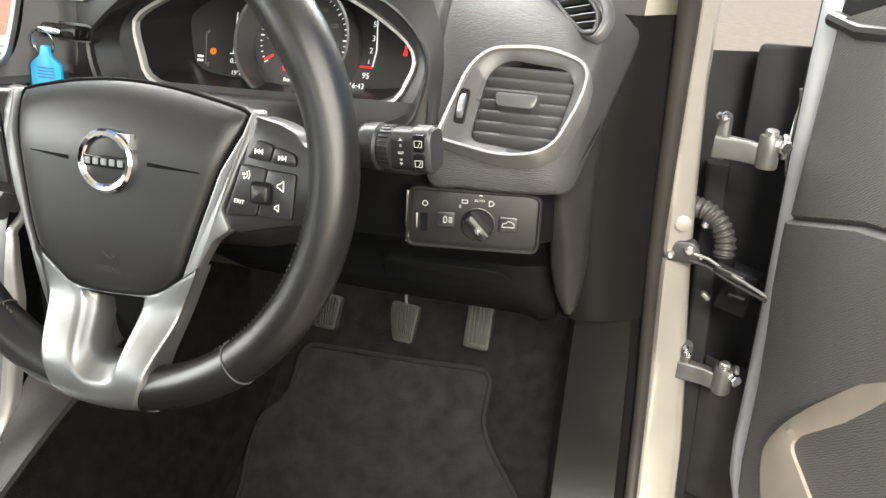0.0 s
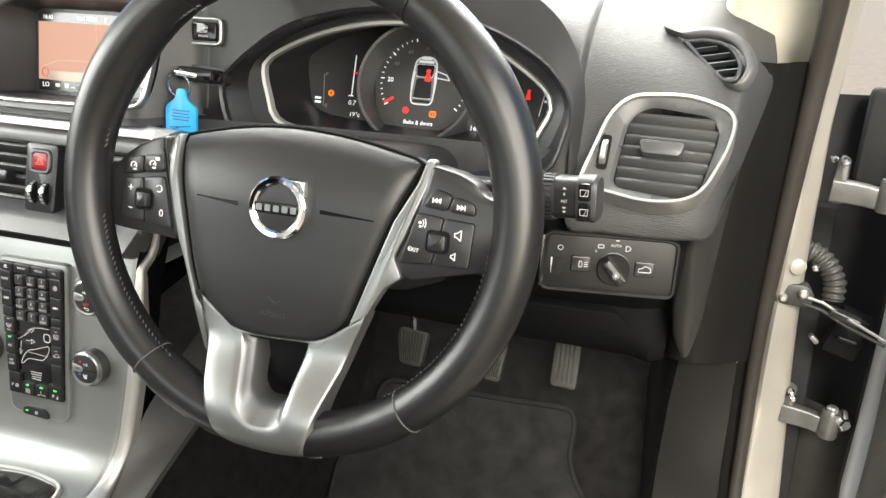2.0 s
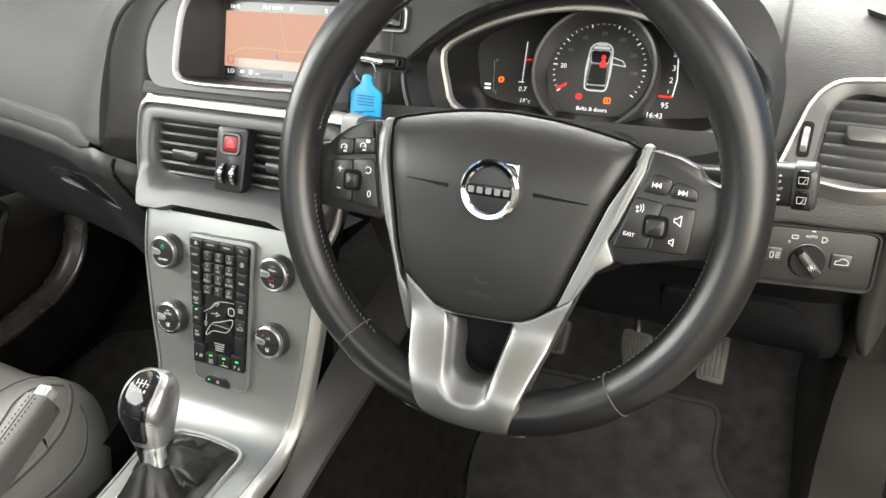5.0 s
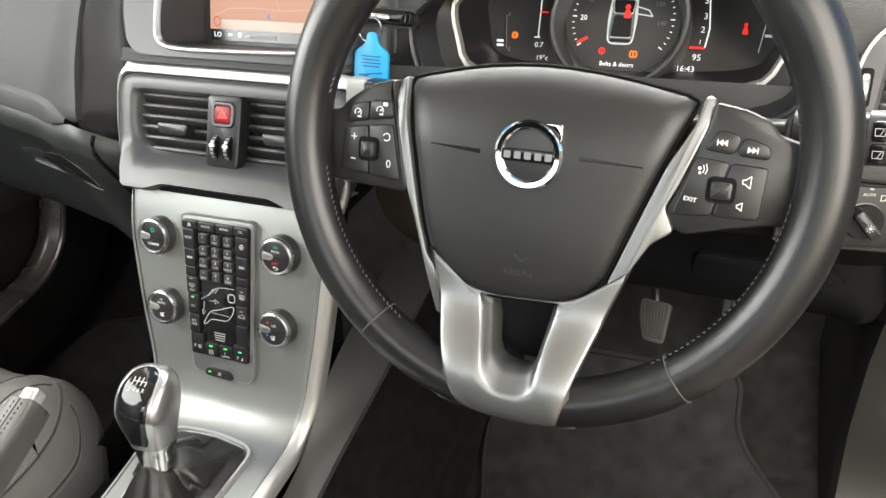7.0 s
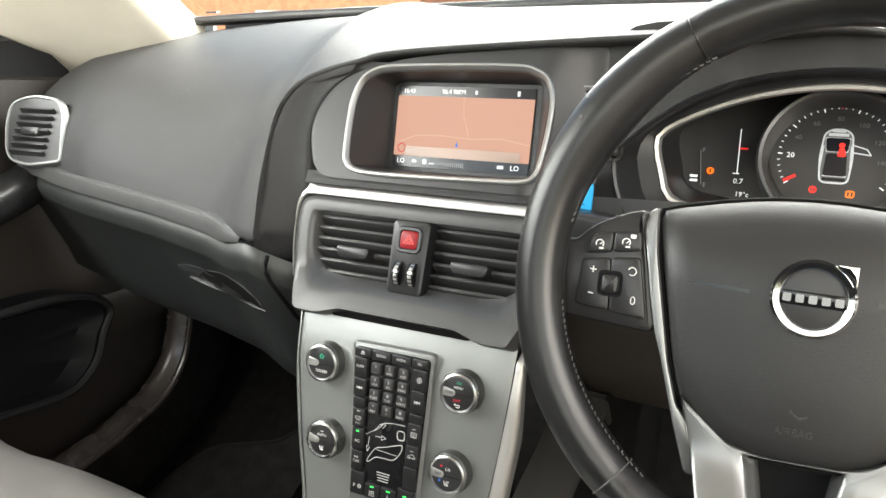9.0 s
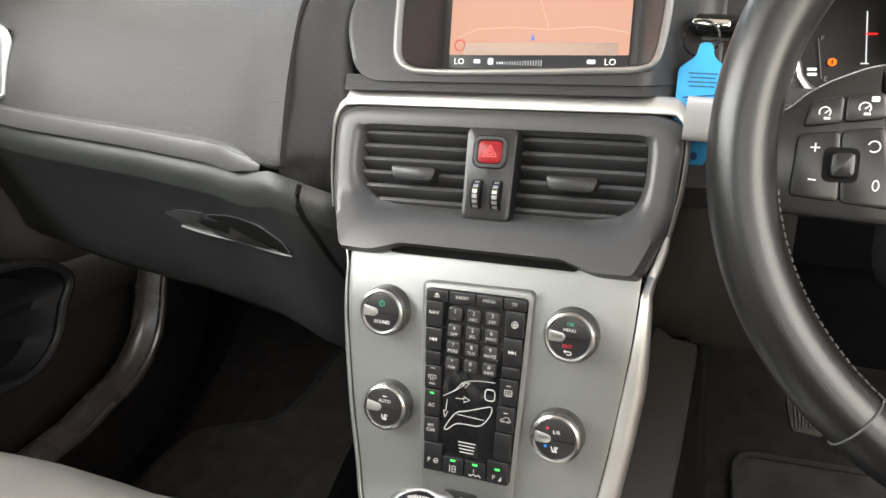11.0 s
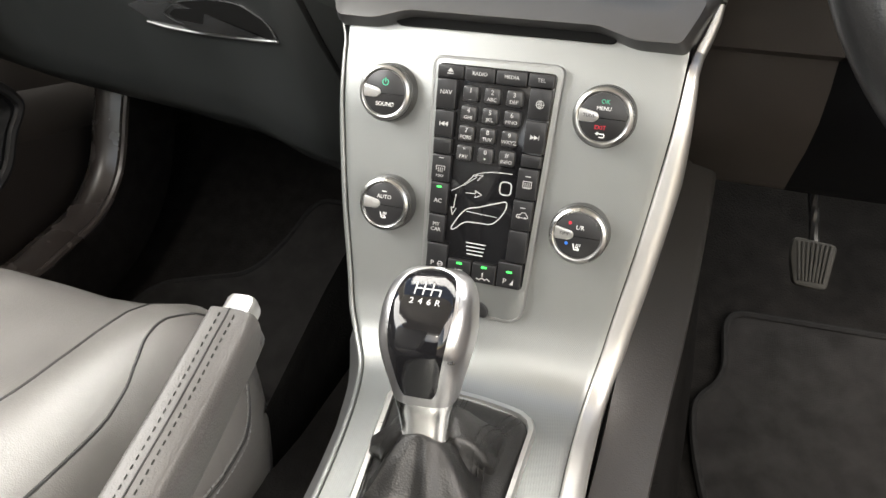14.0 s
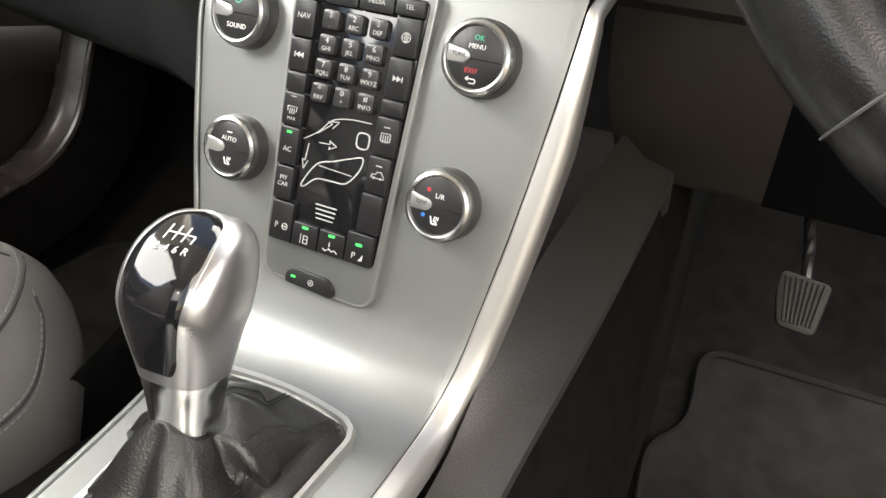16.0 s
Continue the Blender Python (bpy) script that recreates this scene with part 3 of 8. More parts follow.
def face_y(x, z):
    """The smooth fascia panel round the screen and the start button."""
    k = min(1, max(0, (x + 0.60) / 0.05))
    k = k * k * (3 - 2 * k)
    return (0.613 + 0.42 * (z - 0.70)) * (1 - k) + (0.657 + 0.15 * (z - 0.70)) * k


# outline of the screen's silver edge, on the sloping panel
BEZ = [(-0.7915, 0.690), (-0.7945, 0.720), (-0.7945, 0.742), (-0.788, 0.759), (-0.775, 0.7685), (-0.756, 0.7725), (-0.700, 0.7745), (-0.624, 0.775), (-0.603, 0.7715), (-0.590, 0.764), (-0.5825, 0.750), (-0.5805, 0.730), (-0.5815, 0.700), (-0.5855, 0.679), (-0.597, 0.6715), (-0.630, 0.6695), (-0.700, 0.6675), (-0.755, 0.6670), (-0.777, 0.6695), (-0.7875, 0.677)]
HM = axes((-0.69, 0.613 + 0.42 * 0.01, 0.71), (1, 0, 0), (0, 0.42, 1))
ring = [Vector(((p.x + 0.69), (p.y - 0.71) * 1.08)) for p in smooth_line([(a, b, 0) for a, b in BEZ], 128, True)]


def by_turn(loop, cx, cy, n=160):
    """A loop of points at even angles round a middle, met exactly on its sides."""
    out = []
    for k in range(n):
        a = 2 * math.pi * k / n
        d, best = Vector((math.cos(a), math.sin(a))), None
        for i in range(len(loop)):
            p, q = loop[i] - Vector((cx, cy)), loop[(i + 1) % len(loop)] - Vector((cx, cy))
            e = q - p
            den = d.x * e.y - d.y * e.x
            if abs(den) < 1e-12:
                continue
            r, t = (p.x * e.y - p.y * e.x) / den, (p.x * d.y - p.y * d.x) / den
            if r > 0 and -1e-6 <= t <= 1 + 1e-6 and (best is None or r > best):
                best = r
        out.append(Vector((cx + d.x * best, cy + d.y * best)))
    return out


panel_edge = rounded([(-0.822, 0.662), (-0.842, 0.715), (-0.818, 0.757), (-0.760, 0.7765), (-0.700, 0.7845), (-0.57, 0.7925), (-0.545, 0.7945), (-0.545, 0.662)], [0.022, 0.03, 0.04, 0.03, 0.03, 0.0, 0.0, 0.0], 7)
PO = by_turn(panel_edge, -0.69, 0.715)
PI = by_turn(inset([Vector((p.x - 0.69, p.y / 1.08 + 0.71)) for p in ring], 0.002), -0.69, 0.715)
loops = [[Vector((p.x, face_y(p.x, p.y) + 0.008, p.y)) for p in inset(PO, -0.0005)], [Vector((p.x, face_y(p.x, p.y) + 0.0012, p.y)) for p in PO]]
for k in range(12):
    lp_ = [p.lerp(q, 0.02 + 0.98 * k / 11) for p, q in zip(PO, PI)]
    loops.append([Vector((p.x, face_y(p.x, p.y), p.y)) for p in lp_])
part("fascia_panel", loops_mesh(loops), PLASTIC, dash, "smooth dark grey panel", 60)
rows = []
for i in range(61):
    x = -0.832 + i * (0.832 - 0.545) / 60
    zs = [0.655 + 0.012 * j / 3 for j in range(4)]
    rows.append([Vector((x, face_y(x, z) + 0.003, z)) for z in zs])
part("panel_border", loops_mesh(rows, False), PAD, dash)

# shelf between the screen and the centre vents, and the column side of the fascia
rows = []
for i in range(24):
    x = -0.830 + i * (0.830 - 0.578) / 23
    rows.append([Vector((x, face_y(x, 0.655) + 0.003, 0.655)), Vector((x, face_y(x, 0.655) + 0.001, 0.6545)), Vector((x, 0.6120, 0.6530)), Vector((x, 0.6105, 0.6505)), Vector((x, 0.63, 0.64))])
part("shelf", loops_mesh(rows, False), PAD, dash)
rows = [[Vector((-0.582, 0.625, z)), Vector((-0.56, 0.638, z)), Vector((-0.50, 0.650, z)), Vector((-0.44, 0.66, z)), Vector((-0.17, 0.67, z))] for z in (0.66, 0.64, 0.62, 0.60, 0.585)]
rows.append([Vector((x, y, 0.565)) for x, y in ((-0.566, 0.66), (-0.55, 0.66), (-0.50, 0.69), (-0.44, 0.72), (-0.17, 0.74))])
part("column_side_pad", loops_mesh(rows, False), VENTGREY, dash)

# the wall that turns from the pad in to the screen panel and the centre vents
FOLD = smooth_line([(-0.868, 0.640, 0.470), (-0.874, 0.618, 0.535), (-0.883, 0.588, 0.585), (-0.881, 0.576, 0.604), (-0.8765, 0.585, 0.650), (-0.8755, 0.594, 0.690), (-0.8735, 0.607, 0.721), (-0.868, 0.619, 0.742), (-0.855, 0.629, 0.756), (-0.838, 0.635, 0.765), (-0.800, 0.641, 0.776)], 60)
FOOT = smooth_line([(-0.834, 0.640, 0.470), (-0.834, 0.620, 0.535), (-0.834, 0.606, 0.585), (-0.833, 0.604, 0.610), (-0.8335, 0.604, 0.655), (-0.8385, 0.6135, 0.690), (-0.8390, 0.6245, 0.718), (-0.8330, 0.6335, 0.739), (-0.8190, 0.640, 0.7545), (-0.800, 0.6445, 0.7645), (-0.762, 0.648, 0.775)], 60)
rows = []
for p, q in zip(FOLD, FOOT):
    row = []
    for k in range(13):
        t = -0.08 + 1.16 * k / 12
        row.append(p.lerp(q, t) + Vector((0, 0.004 * math.sin(math.pi * max(0, min(1, t))) + 0.02 * max(0, -t) + 0.05 * max(0, t - 1), -0.006 * max(0, 0.1 - t) * 10)))
    rows.append(row)
part("cove", loops_mesh(rows, False), PAD, dash, "", 80)

# instrument binnacle: nested loops from the fascia in to the dials
BX, BZ = -0.352, 0.694
OUTER = [(-0.548, 0.70), (-0.54, 0.80), (-0.45, 0.815), (-0.35, 0.818), (-0.26, 0.806), (-0.20, 0.775), (-0.170, 0.72), (-0.168, 0.66), (-0.17, 0.60), (-0.35, 0.60), (-0.545, 0.60)]
MOUTH = [(-0.533, 0.690), (-0.520, 0.713), (-0.475, 0.748), (-0.426, 0.768), (-0.36, 0.777), (-0.29, 0.772), (-0.24, 0.757), (-0.200, 0.735), (-0.178, 0.705), (-0.180, 0.672), (-0.195, 0.640), (-0.25, 0.622), (-0.35, 0.615), (-0.46, 0.618), (-0.515, 0.645)]
RIM = [(-0.502, 0.706), (-0.494, 0.722), (-0.45, 0.744), (-0.40, 0.758), (-0.35, 0.763), (-0.30, 0.758), (-0.255, 0.742), (-0.212, 0.716), (-0.199, 0.697), (-0.205, 0.676), (-0.222, 0.655), (-0.28, 0.647), (-0.36, 0.645), (-0.45, 0.648), (-0.485, 0.658), (-0.495, 0.68)]


def by_angle(poly, n=96, grow=1.0):
    """A loop of an (x, z) outline, sampled by angle round the binnacle's middle."""
    dense = smooth_line([(p[0], p[1], 0) for p in poly], 400, True)
    ang = [(math.atan2(p.y - BZ, p.x - BX), p) for p in dense]
    out = []
    for k in range(n):
        a = -math.pi + 2 * math.pi * k / n
        best = min(ang, key=lambda q: abs(math.atan2(math.sin(q[0] - a), math.cos(q[0] - a))))[1]
        out.append(Vector((BX + (best.x - BX) * grow, BZ + (best.y - BZ) * grow)))
    return out


def ring_y(loop, fy):
    return [Vector((p.x, fy(p.x, p.y), p.y)) for p in loop]


fy0 = lambda x, z: face_y(x, z) if x < -0.44 else 0.657 + 0.15 * (z - 0.70) + 0.02 * max(0, 1 - abs(x + 0.35) / 0.16)
o, mo, ri = by_angle(OUTER), by_angle(MOUTH), by_angle(RIM)
part("binnacle_surround", loops_mesh([ring_y(o, lambda x, z: fy0(x, z) + (0.012 if x > -0.48 else 0.0008)), ring_y([a * 0.25 + b * 0.75 for a, b in zip(o, mo)], fy0), ring_y(mo, lambda x, z: fy0(x, z) - 0.002)]), material("matt_black_binnacle_plastic", (0.021, 0.021, 0.0215), 0.48, grain=0.25, grain_size=0.0008, vary=0.08, spec=0.3), dash)
fy1 = lambda x, z: 0.686 + 0.18 * (z - 0.69)
part("binnacle_edge", loops_mesh([ring_y(mo, lambda x, z: fy0(x, z) - 0.002), ring_y(inset(mo, 0.0016), lambda x, z: fy0(x, z) - 0.004), ring_y(inset(mo, 0.004), lambda x, z: fy0(x, z) - 0.002), ring_y(inset(mo, 0.005), lambda x, z: fy0(x, z) + 0.004)]), SATIN, dash)
part("binnacle_hood", loops_mesh([ring_y(inset(mo, 0.004), lambda x, z: fy0(x, z) + 0.002), ring_y([a * 0.5 + b * 0.5 for a, b in zip(mo, ri)], lambda x, z: fy1(x, z) - 0.004), ring_y(inset(ri, -0.001), fy1)]), SATIN, dash)

# ---- instrument cluster ----
cluster = thing("instrument_cluster", (BX, 0.78, 0.69), "lit instrument cluster with a round digital speedometer", "instruments")
part("silver_rim", loops_mesh([ring_y(inset(ri, -0.001), fy1), ring_y(ri, lambda x, z: fy1(x, z) - 0.003), ring_y(inset(ri, 0.003), lambda x, z: fy1(x, z) - 0.002), ring_y(inset(ri, 0.005), lambda x, z: fy1(x, z) + 0.004)]), EDGING, cluster, "satin silver rim")
fy2 = lambda x, z: 0.786 + 0.45 * (z - 0.69)
ri2 = [Vector((BX + (p.x - BX) * 0.985, BZ + (p.y - BZ) * 0.985)) for p in inset(ri, 0.004)]
part("side_wall", loops_mesh([ring_y(inset(ri, 0.005), lambda x, z: fy1(x, z) + 0.003), ring_y(ri2, lambda x, z: fy2(x, z) - 0.012)]), SATIN, cluster)
bm = bmesh.new()
add_loops(bm, [ring_y(ri2, lambda x, z: fy2(x, z) - 0.013)[::-1]], True, False, True)
part("face", bm, DIAL, cluster)
# the round dial, tilted back
RINGGREY = material("dark_grey_dial_ring", (0.09, 0.09, 0.092), 0.32, 0.4, vary=0.05)
CARFAINT = material("faint_lit_numbers", (0.10, 0.10, 0.105), 0.5, emit=0.06, vary=0.0)
CARBODY = material("dim_lit_car_picture", (0.10, 0.105, 0.11), 0.5, emit=0.05, vary=0.0)
DM = axes((-0.352, 0.744, 0.6970), (1, 0, 0), (0, 0.42, 1)) @ Matrix.Scale(1.02, 4)
part("dial_ring", turned([(0.0645, -0.040), (0.0655, 0.004), (0.0635, 0.0075), (0.0605, 0.0065), (0.0575, -0.006), (0.0555, -0.022), (0.0550, -0.024)], DM, 64), RINGGREY, cluster, "dark grey ring")
part("dial_face", turned([(0.060, -0.022), (0.060, -0.003)], axes((-0.352, 0.764, 0.6975), (1, 0, 0), (0, 0.42, 1)) @ Matrix.Scale(0.94, 4), 48), DIAL, cluster)
DD = axes((-0.352, 0.764, 0.6975), (1, 0, 0), (0, 0.42, 1)) @ Matrix.Scale(0.94, 4)     # the display lies deeper than its ring
DF = DD @ Matrix.Translation((0, 0, -0.0028))
ticks, reds = [], []
for k in range(36):
    a = radians(214 - 248 * k / 35)
    r0, r1 = (0.0485, 0.053) if k % 5 == 0 else (0.0505, 0.053)
    ticks.append(bar(r0 * math.cos(a), r0 * math.sin(a), r1 * math.cos(a), r1 * math.sin(a), 0.0011 if k % 5 == 0 else 0.0007))
marks("speed_scale", ticks, DF, LIT, cluster)
marks("limit_mark", [[(-0.0016, 0.0545), (0.0016, 0.0545), (0.0, 0.0505)]], DF @ Matrix.Translation((0, 0, 0.0003)), RED, cluster)
marks("speed_pointer", [bar(-0.0445, -0.027, -0.034, -0.0205, 0.0028)], DF, RED, cluster)
for txt, u, v, s, ma in (("20", -0.041, 0.000, 0.0075, LIT), ("40", -0.036, 0.019, 0.0065, CARFAINT), ("60", -0.021, 0.034, 0.0065, CARFAINT), ("80", 0.0, 0.040, 0.0065, CARFAINT), ("100", 0.021, 0.034, 0.0065, CARFAINT), ("120", 0.036, 0.017, 0.0065, CARFAINT), ("140", 0.040, -0.003, 0.0065, CARFAINT), ("Belts & doors", 0.0, -0.0475, 0.0064, LIT)):
    lettering(txt, s, DF @ Matrix.Translation((u, v, 0)), ma, cluster)
marks("warning_lamp", strokes([(p.x, p.y) for p in circle(0.0030, 14, -0.017, -0.034)], 0.0013, True) + [rect(0.0011, 0.0034, 0.0003, 1, -0.017, -0.034)], DF, RED, cluster)
marks("warning_lamp", strokes([(p.x, p.y) for p in rect(0.0066, 0.0058, 0.001, 2, 0.016, -0.036)], 0.0013, True) + [rect(0.0014, 0.0036, 0.0003, 1, 0.016, -0.036)], DF, AMBER, cluster)
# the car picture in the dial
body = rounded([(-0.0125, -0.026), (0.0125, -0.026), (0.0145, 0.0), (0.0125, 0.024), (0.006, 0.029), (-0.006, 0.029), (-0.0125, 0.024), (-0.0145, 0.0)], 0.006, 4)
marks("car_graphic", [body], DF, CARBODY, cluster)
marks("car_graphic_outline", strokes([(p.x, p.y) for p in body], 0.0016, True) + strokes([(-0.0095, 0.006), (0.0095, 0.006), (0.011, 0.020), (-0.011, 0.020)], 0.0008, True) + strokes([(-0.0105, -0.019), (0.0105, -0.019)], 0.0012) + [bar(-0.0100, -0.0225, 0.0100, -0.0225, 0.0026), bar(-0.0060, 0.0270, 0.0060, 0.0270, 0.0020)] + [bar(-0.0135, -0.010, -0.0125, 0.012, 0.0018), bar(0.0135, -0.010, 0.0125, 0.012, 0.0018), bar(-0.009, 0.0235, 0.009, 0.0235, 0.0030)], DF @ Matrix.Translation((0, 0, 0.0003)), CARWHITE, cluster)
DF2 = DF @ Matrix.Translation((0, 0, 0.0004))
marks("car_graphic_glass", [rounded([(-0.0095, 0.006), (0.0095, 0.006), (0.011, 0.020), (-0.011, 0.020)], 0.003, 3), rounded([(-0.0105, -0.019), (0.0105, -0.019), (0.009, 0.004), (-0.009, 0.004)], 0.003, 3), [(-0.0105, -0.024), (0.0105, -0.024), (0.010, -0.021), (-0.010, -0.021)]], DF2, SCREENBAR, cluster)
marks("open_door_graphic", strokes([(0.012, 0.014), (0.026, 0.010), (0.030, 0.004), (0.014, 0.006)], 0.0012, True), DF, CARWHITE, cluster)
marks("seatbelt_warning", [circle(0.0028, 10, 0.004, 0.0125), rounded([(0.0005, 0.001), (0.0085, 0.001), (0.0065, 0.0098), (0.002, 0.0098)], 0.002, 3)], DF2 @ Matrix.Translation((0, 0, 0.0004)), RED, cluster)
# side gauges
LM = axes((-0.428, fy2(-0.428, 0.69) - 0.015, 0.69), (1, 0, 0), (0, 0.45, 1))
marks("temperature_scale", [bar(-0.008, -0.016, -0.010, 0.03, 0.0010), bar(-0.012, -0.016, -0.006, -0.016, 0.0010)], LM, LIT, cluster)
marks("temperature_pointer", [bar(-0.010, 0.010, -0.001, 0.010, 0.0014)], LM, RED, cluster)
for txt, u, v, s in (("0.7", -0.006, -0.024, 0.0075), ("19°c", -0.001, -0.037, 0.0070)):
    lettering(txt, s, LM @ Matrix.Translation((u, v, 0)), LIT, cluster)
marks("fuel_scale", strokes([(-0.040, -0.030), (-0.045, 0.006)], 0.0007), LM, CARDIM, cluster)
marks("fuel_level", [rect(0.0075, 0.0024, 0.0005, 1, -0.048, -0.0215), rect(0.0075, 0.0024, 0.0005, 1, -0.0475, -0.0260)], LM, LIT, cluster)
marks("tyre_warning", [circle(0.0036, 10, -0.033, -0.015)], LM, AMBER, cluster)
marks("tyre_warning_hole", [rect(0.0012, 0.0036, 0.0004, 1, -0.033, -0.015)], LM @ Matrix.Translation((0, 0, 0.0003)), SCREENBAR, cluster)
lettering("E", 0.006, LM @ Matrix.Translation((-0.037, -0.030, 0)), CARDIM, cluster)
lettering("F", 0.006, LM @ Matrix.Translation((-0.042, 0.006, 0)), CARDIM, cluster)
RM = axes((-0.276, fy2(-0.276, 0.69) - 0.015, 0.69), (1, 0, 0), (0, 0.45, 1))
marks("rev_scale", strokes([(0.004, -0.018), (0.006, 0.0), (0.002, 0.034)], 0.0013), RM, LIT, cluster)
marks("rev_pointer", [bar(-0.010, -0.0185, 0.004, -0.0185, 0.002)], RM, RED, cluster)
for txt, u, v, s in (("5", 0.0, 0.027, 0.0085), ("3", 0.001, 0.012, 0.0085), ("2", 0.0, -0.001, 0.0085), ("1", -0.001, -0.013, 0.006), ("95", -0.002, -0.028, 0.0085), ("16:43", -0.011, -0.0395, 0.0080)):
    lettering(txt, s, RM @ Matrix.Translation((u, v, 0)), LIT, cluster)
marks("seatbelt_lamp", [circle(0.0018, 10, 0.038, 0.0055), rounded([(0.0352, -0.0035), (0.0408, -0.0035), (0.0394, 0.0035), (0.0366, 0.0035)], 0.0014, 3)], RM, RED, cluster)
marks("shift_scale", strokes([(0.052, -0.02), (0.056, 0.014)], 0.0008) + [rect(0.009, 0.0025, 0.0004, 1, 0.060, -0.004)], RM, CARWHITE, cluster)

# ---- centre screen ----
screen = thing("centre_screen", (-0.69, 0.66, 0.71), "lit navigation screen set deep in a silver-edged hood", "screen")
SM = axes((-0.6895, 0.6668, 0.7115), (1, 0, 0.004), (0, 0.19, 1))
part("silver_edge", loops_mesh([lift(HM, ring, -0.004), lift(HM, inset(ring, -0.0003), 0.0022), lift(HM, inset(ring, 0.0010), 0.0036), lift(HM, inset(ring, 0.0028), 0.0036), lift(HM, inset(ring, 0.0046), 0.0012), lift(HM, inset(ring, 0.0062), -0.003)]), SCREENEDGE, screen, "satin silver edge")
inner = inset(ring, 0.0060)
back = [SM.inverted() @ p for p in lift(HM, inner, -0.001)]
far = []
for p in back:
    far.append(SM @ Vector((max(-0.081, min(0.081, p.x * 0.93)), max(-0.0455, min(0.0455, p.y * 0.93)), -0.001)))
part("hood_wall", loops_mesh([lift(HM, inner, -0.001), [a * 0.12 + b * 0.88 for a, b in zip(lift(HM, inner, 0), far)], far], True, False, True), PLASTIC, screen, "dark grey recess")
disp = part("display", slab(rect(0.150, 0.083, 0.001, 2), SM, -0.002, 0.0005), SCREENBAR, screen)
part("map", slab(rect(0.150, 0.0615, 0.0005, 1, 0, 0.0005), SM, 0.0002, 0.0012), MAP, disp)
S2 = SM @ Matrix.Translation((0, 0, 0.0013))
marks("map_roads", strokes([(-0.068, -0.016), (-0.05, -0.009), (-0.02, -0.008), (0.01, -0.010), (0.045, -0.008), (0.074, -0.013)], 0.0011) + strokes([(0.0, 0.031), (0.002, 0.012), (0.008, -0.004), (0.010, -0.010)], 0.0008), S2, MAPROAD, disp)
marks("map_band", [rect(0.128, 0.010, 0.0005, 1, 0.002, -0.0255)], S2, SCREENDIM, disp)
marks("position_arrow", [[(-0.0045, -0.0185), (-0.0015, -0.0185), (-0.003, -0.013)]], S2, BLUEINK, disp)
marks("compass", strokes([tuple(p) for p in circle(0.0045, 14, -0.066, -0.0225)], 0.0008, True), S2, REDINK, disp)
S3 = SM @ Matrix.Translation((0, 0, 0.0006))
for txt, u, v, s in (("16:43", -0.063, 0.0362, 0.0062), ("96.4 96FM", -0.012, 0.0362, 0.0062), ("LO", -0.066, -0.0358, 0.0072), ("LO", 0.061, -0.0358, 0.0072)):
    lettering(txt, s, S3 @ Matrix.Translation((u, v, 0)), LIT, disp)
for u, v, w, h, r in ((0.013, 0.0362, 0.003, 0.004, 0.0003), (0.058, 0.0362, 0.003, 0.005, 0.0003), (-0.050, -0.0355, 0.006, 0.0035, 0.001), (-0.038, -0.0355, 0.005, 0.0055, 0.0015), (0.046, -0.0355, 0.007, 0.0035, 0.001)):
    marks("status_symbol", [rect(w, h, r, 2, u, v)], S3, CARWHITE, disp)
for i in range(18):
    marks("fan_bar", [rect(0.0012, 0.0016 + 0.0002 * i, 0.0001, 1, -0.032 + 0.0022 * i, -0.0368)], S3, CARWHITE if i < 3 else CARDIM, disp)

# ---- start button and key ----
sb = thing("start_button", (-0.549, 0.655, 0.744), "black start stop button in a silver surround", "button")
KM = axes((-0.5495, face_y(-0.5495, 0.744) - 0.0005, 0.744), (1, 0.03, 0), (0, 0.15, 1))
part("surround", frame_ring(rect(0.041, 0.027, 0.007, 5), 0.0026, KM, -0.006, 0.0046, 0.0008), SCREENEDGE, sb, "satin silver surround")
part("bed", slab(rect(0.036, 0.022, 0.004, 3), KM, -0.006, 0.001), SATIN, sb)
part("button", slab(rect(0.028, 0.0185, 0.003, 3), KM, 0.0, 0.004, 0.001), GLOSS, sb)
for k, txt in enumerate(("START", "STOP", "ENGINE")):
    lettering(txt, 0.0038 if k < 2 else 0.0031, KM @ Matrix.Translation((0, 0.0036 - 0.0042 * k, 0.0041)), PRINT, sb)
key = thing("key_fob", (-0.545, 0.645, 0.703), "black key fob in its slot with a metal ring", "key")
FM = axes((-0.546, 0.643, 0.7035), (1, 0.05, -0.06), (0, 0.15, 1))
part("slot", slab(rect(0.046, 0.018, 0.006, 4), FM, -0.03, -0.010), SATIN, key)
part("body", slab(rect(0.040, 0.0135, 0.004, 4), FM, -0.012, 0.010, 0.003), GLOSS, key)
part("steel_tip", slab(rect(0.026, 0.0055, 0.002, 3, -0.009, -0.0005), FM, 0.009, 0.0125, 0.001), CHROME, key, "bright metal bar")
rc = Vector((-0.560, 0.627, 0.6945))
part("split_ring", tube([rc + Vector((0.0125 * math.cos(a), -0.002 * math.sin(a), 0.0125 * math.sin(a))) for a in [2 * math.pi * k / 32 for k in range(32)]], 0.0008, True, 6, up=Vector((0, 1, 0))), CHROME, key, "thin steel ring")
tag = thing("key_tag", (-0.557, 0.624, 0.66), "bright blue plastic key tag with handwriting", "key tag")
TM = axes((-0.5565, 0.6225, 0.6635), (1, 0.05, -0.03), (0.04, 0.08, 1)) @ Matrix.Diagonal((1.10, 1.16, 1, 1))
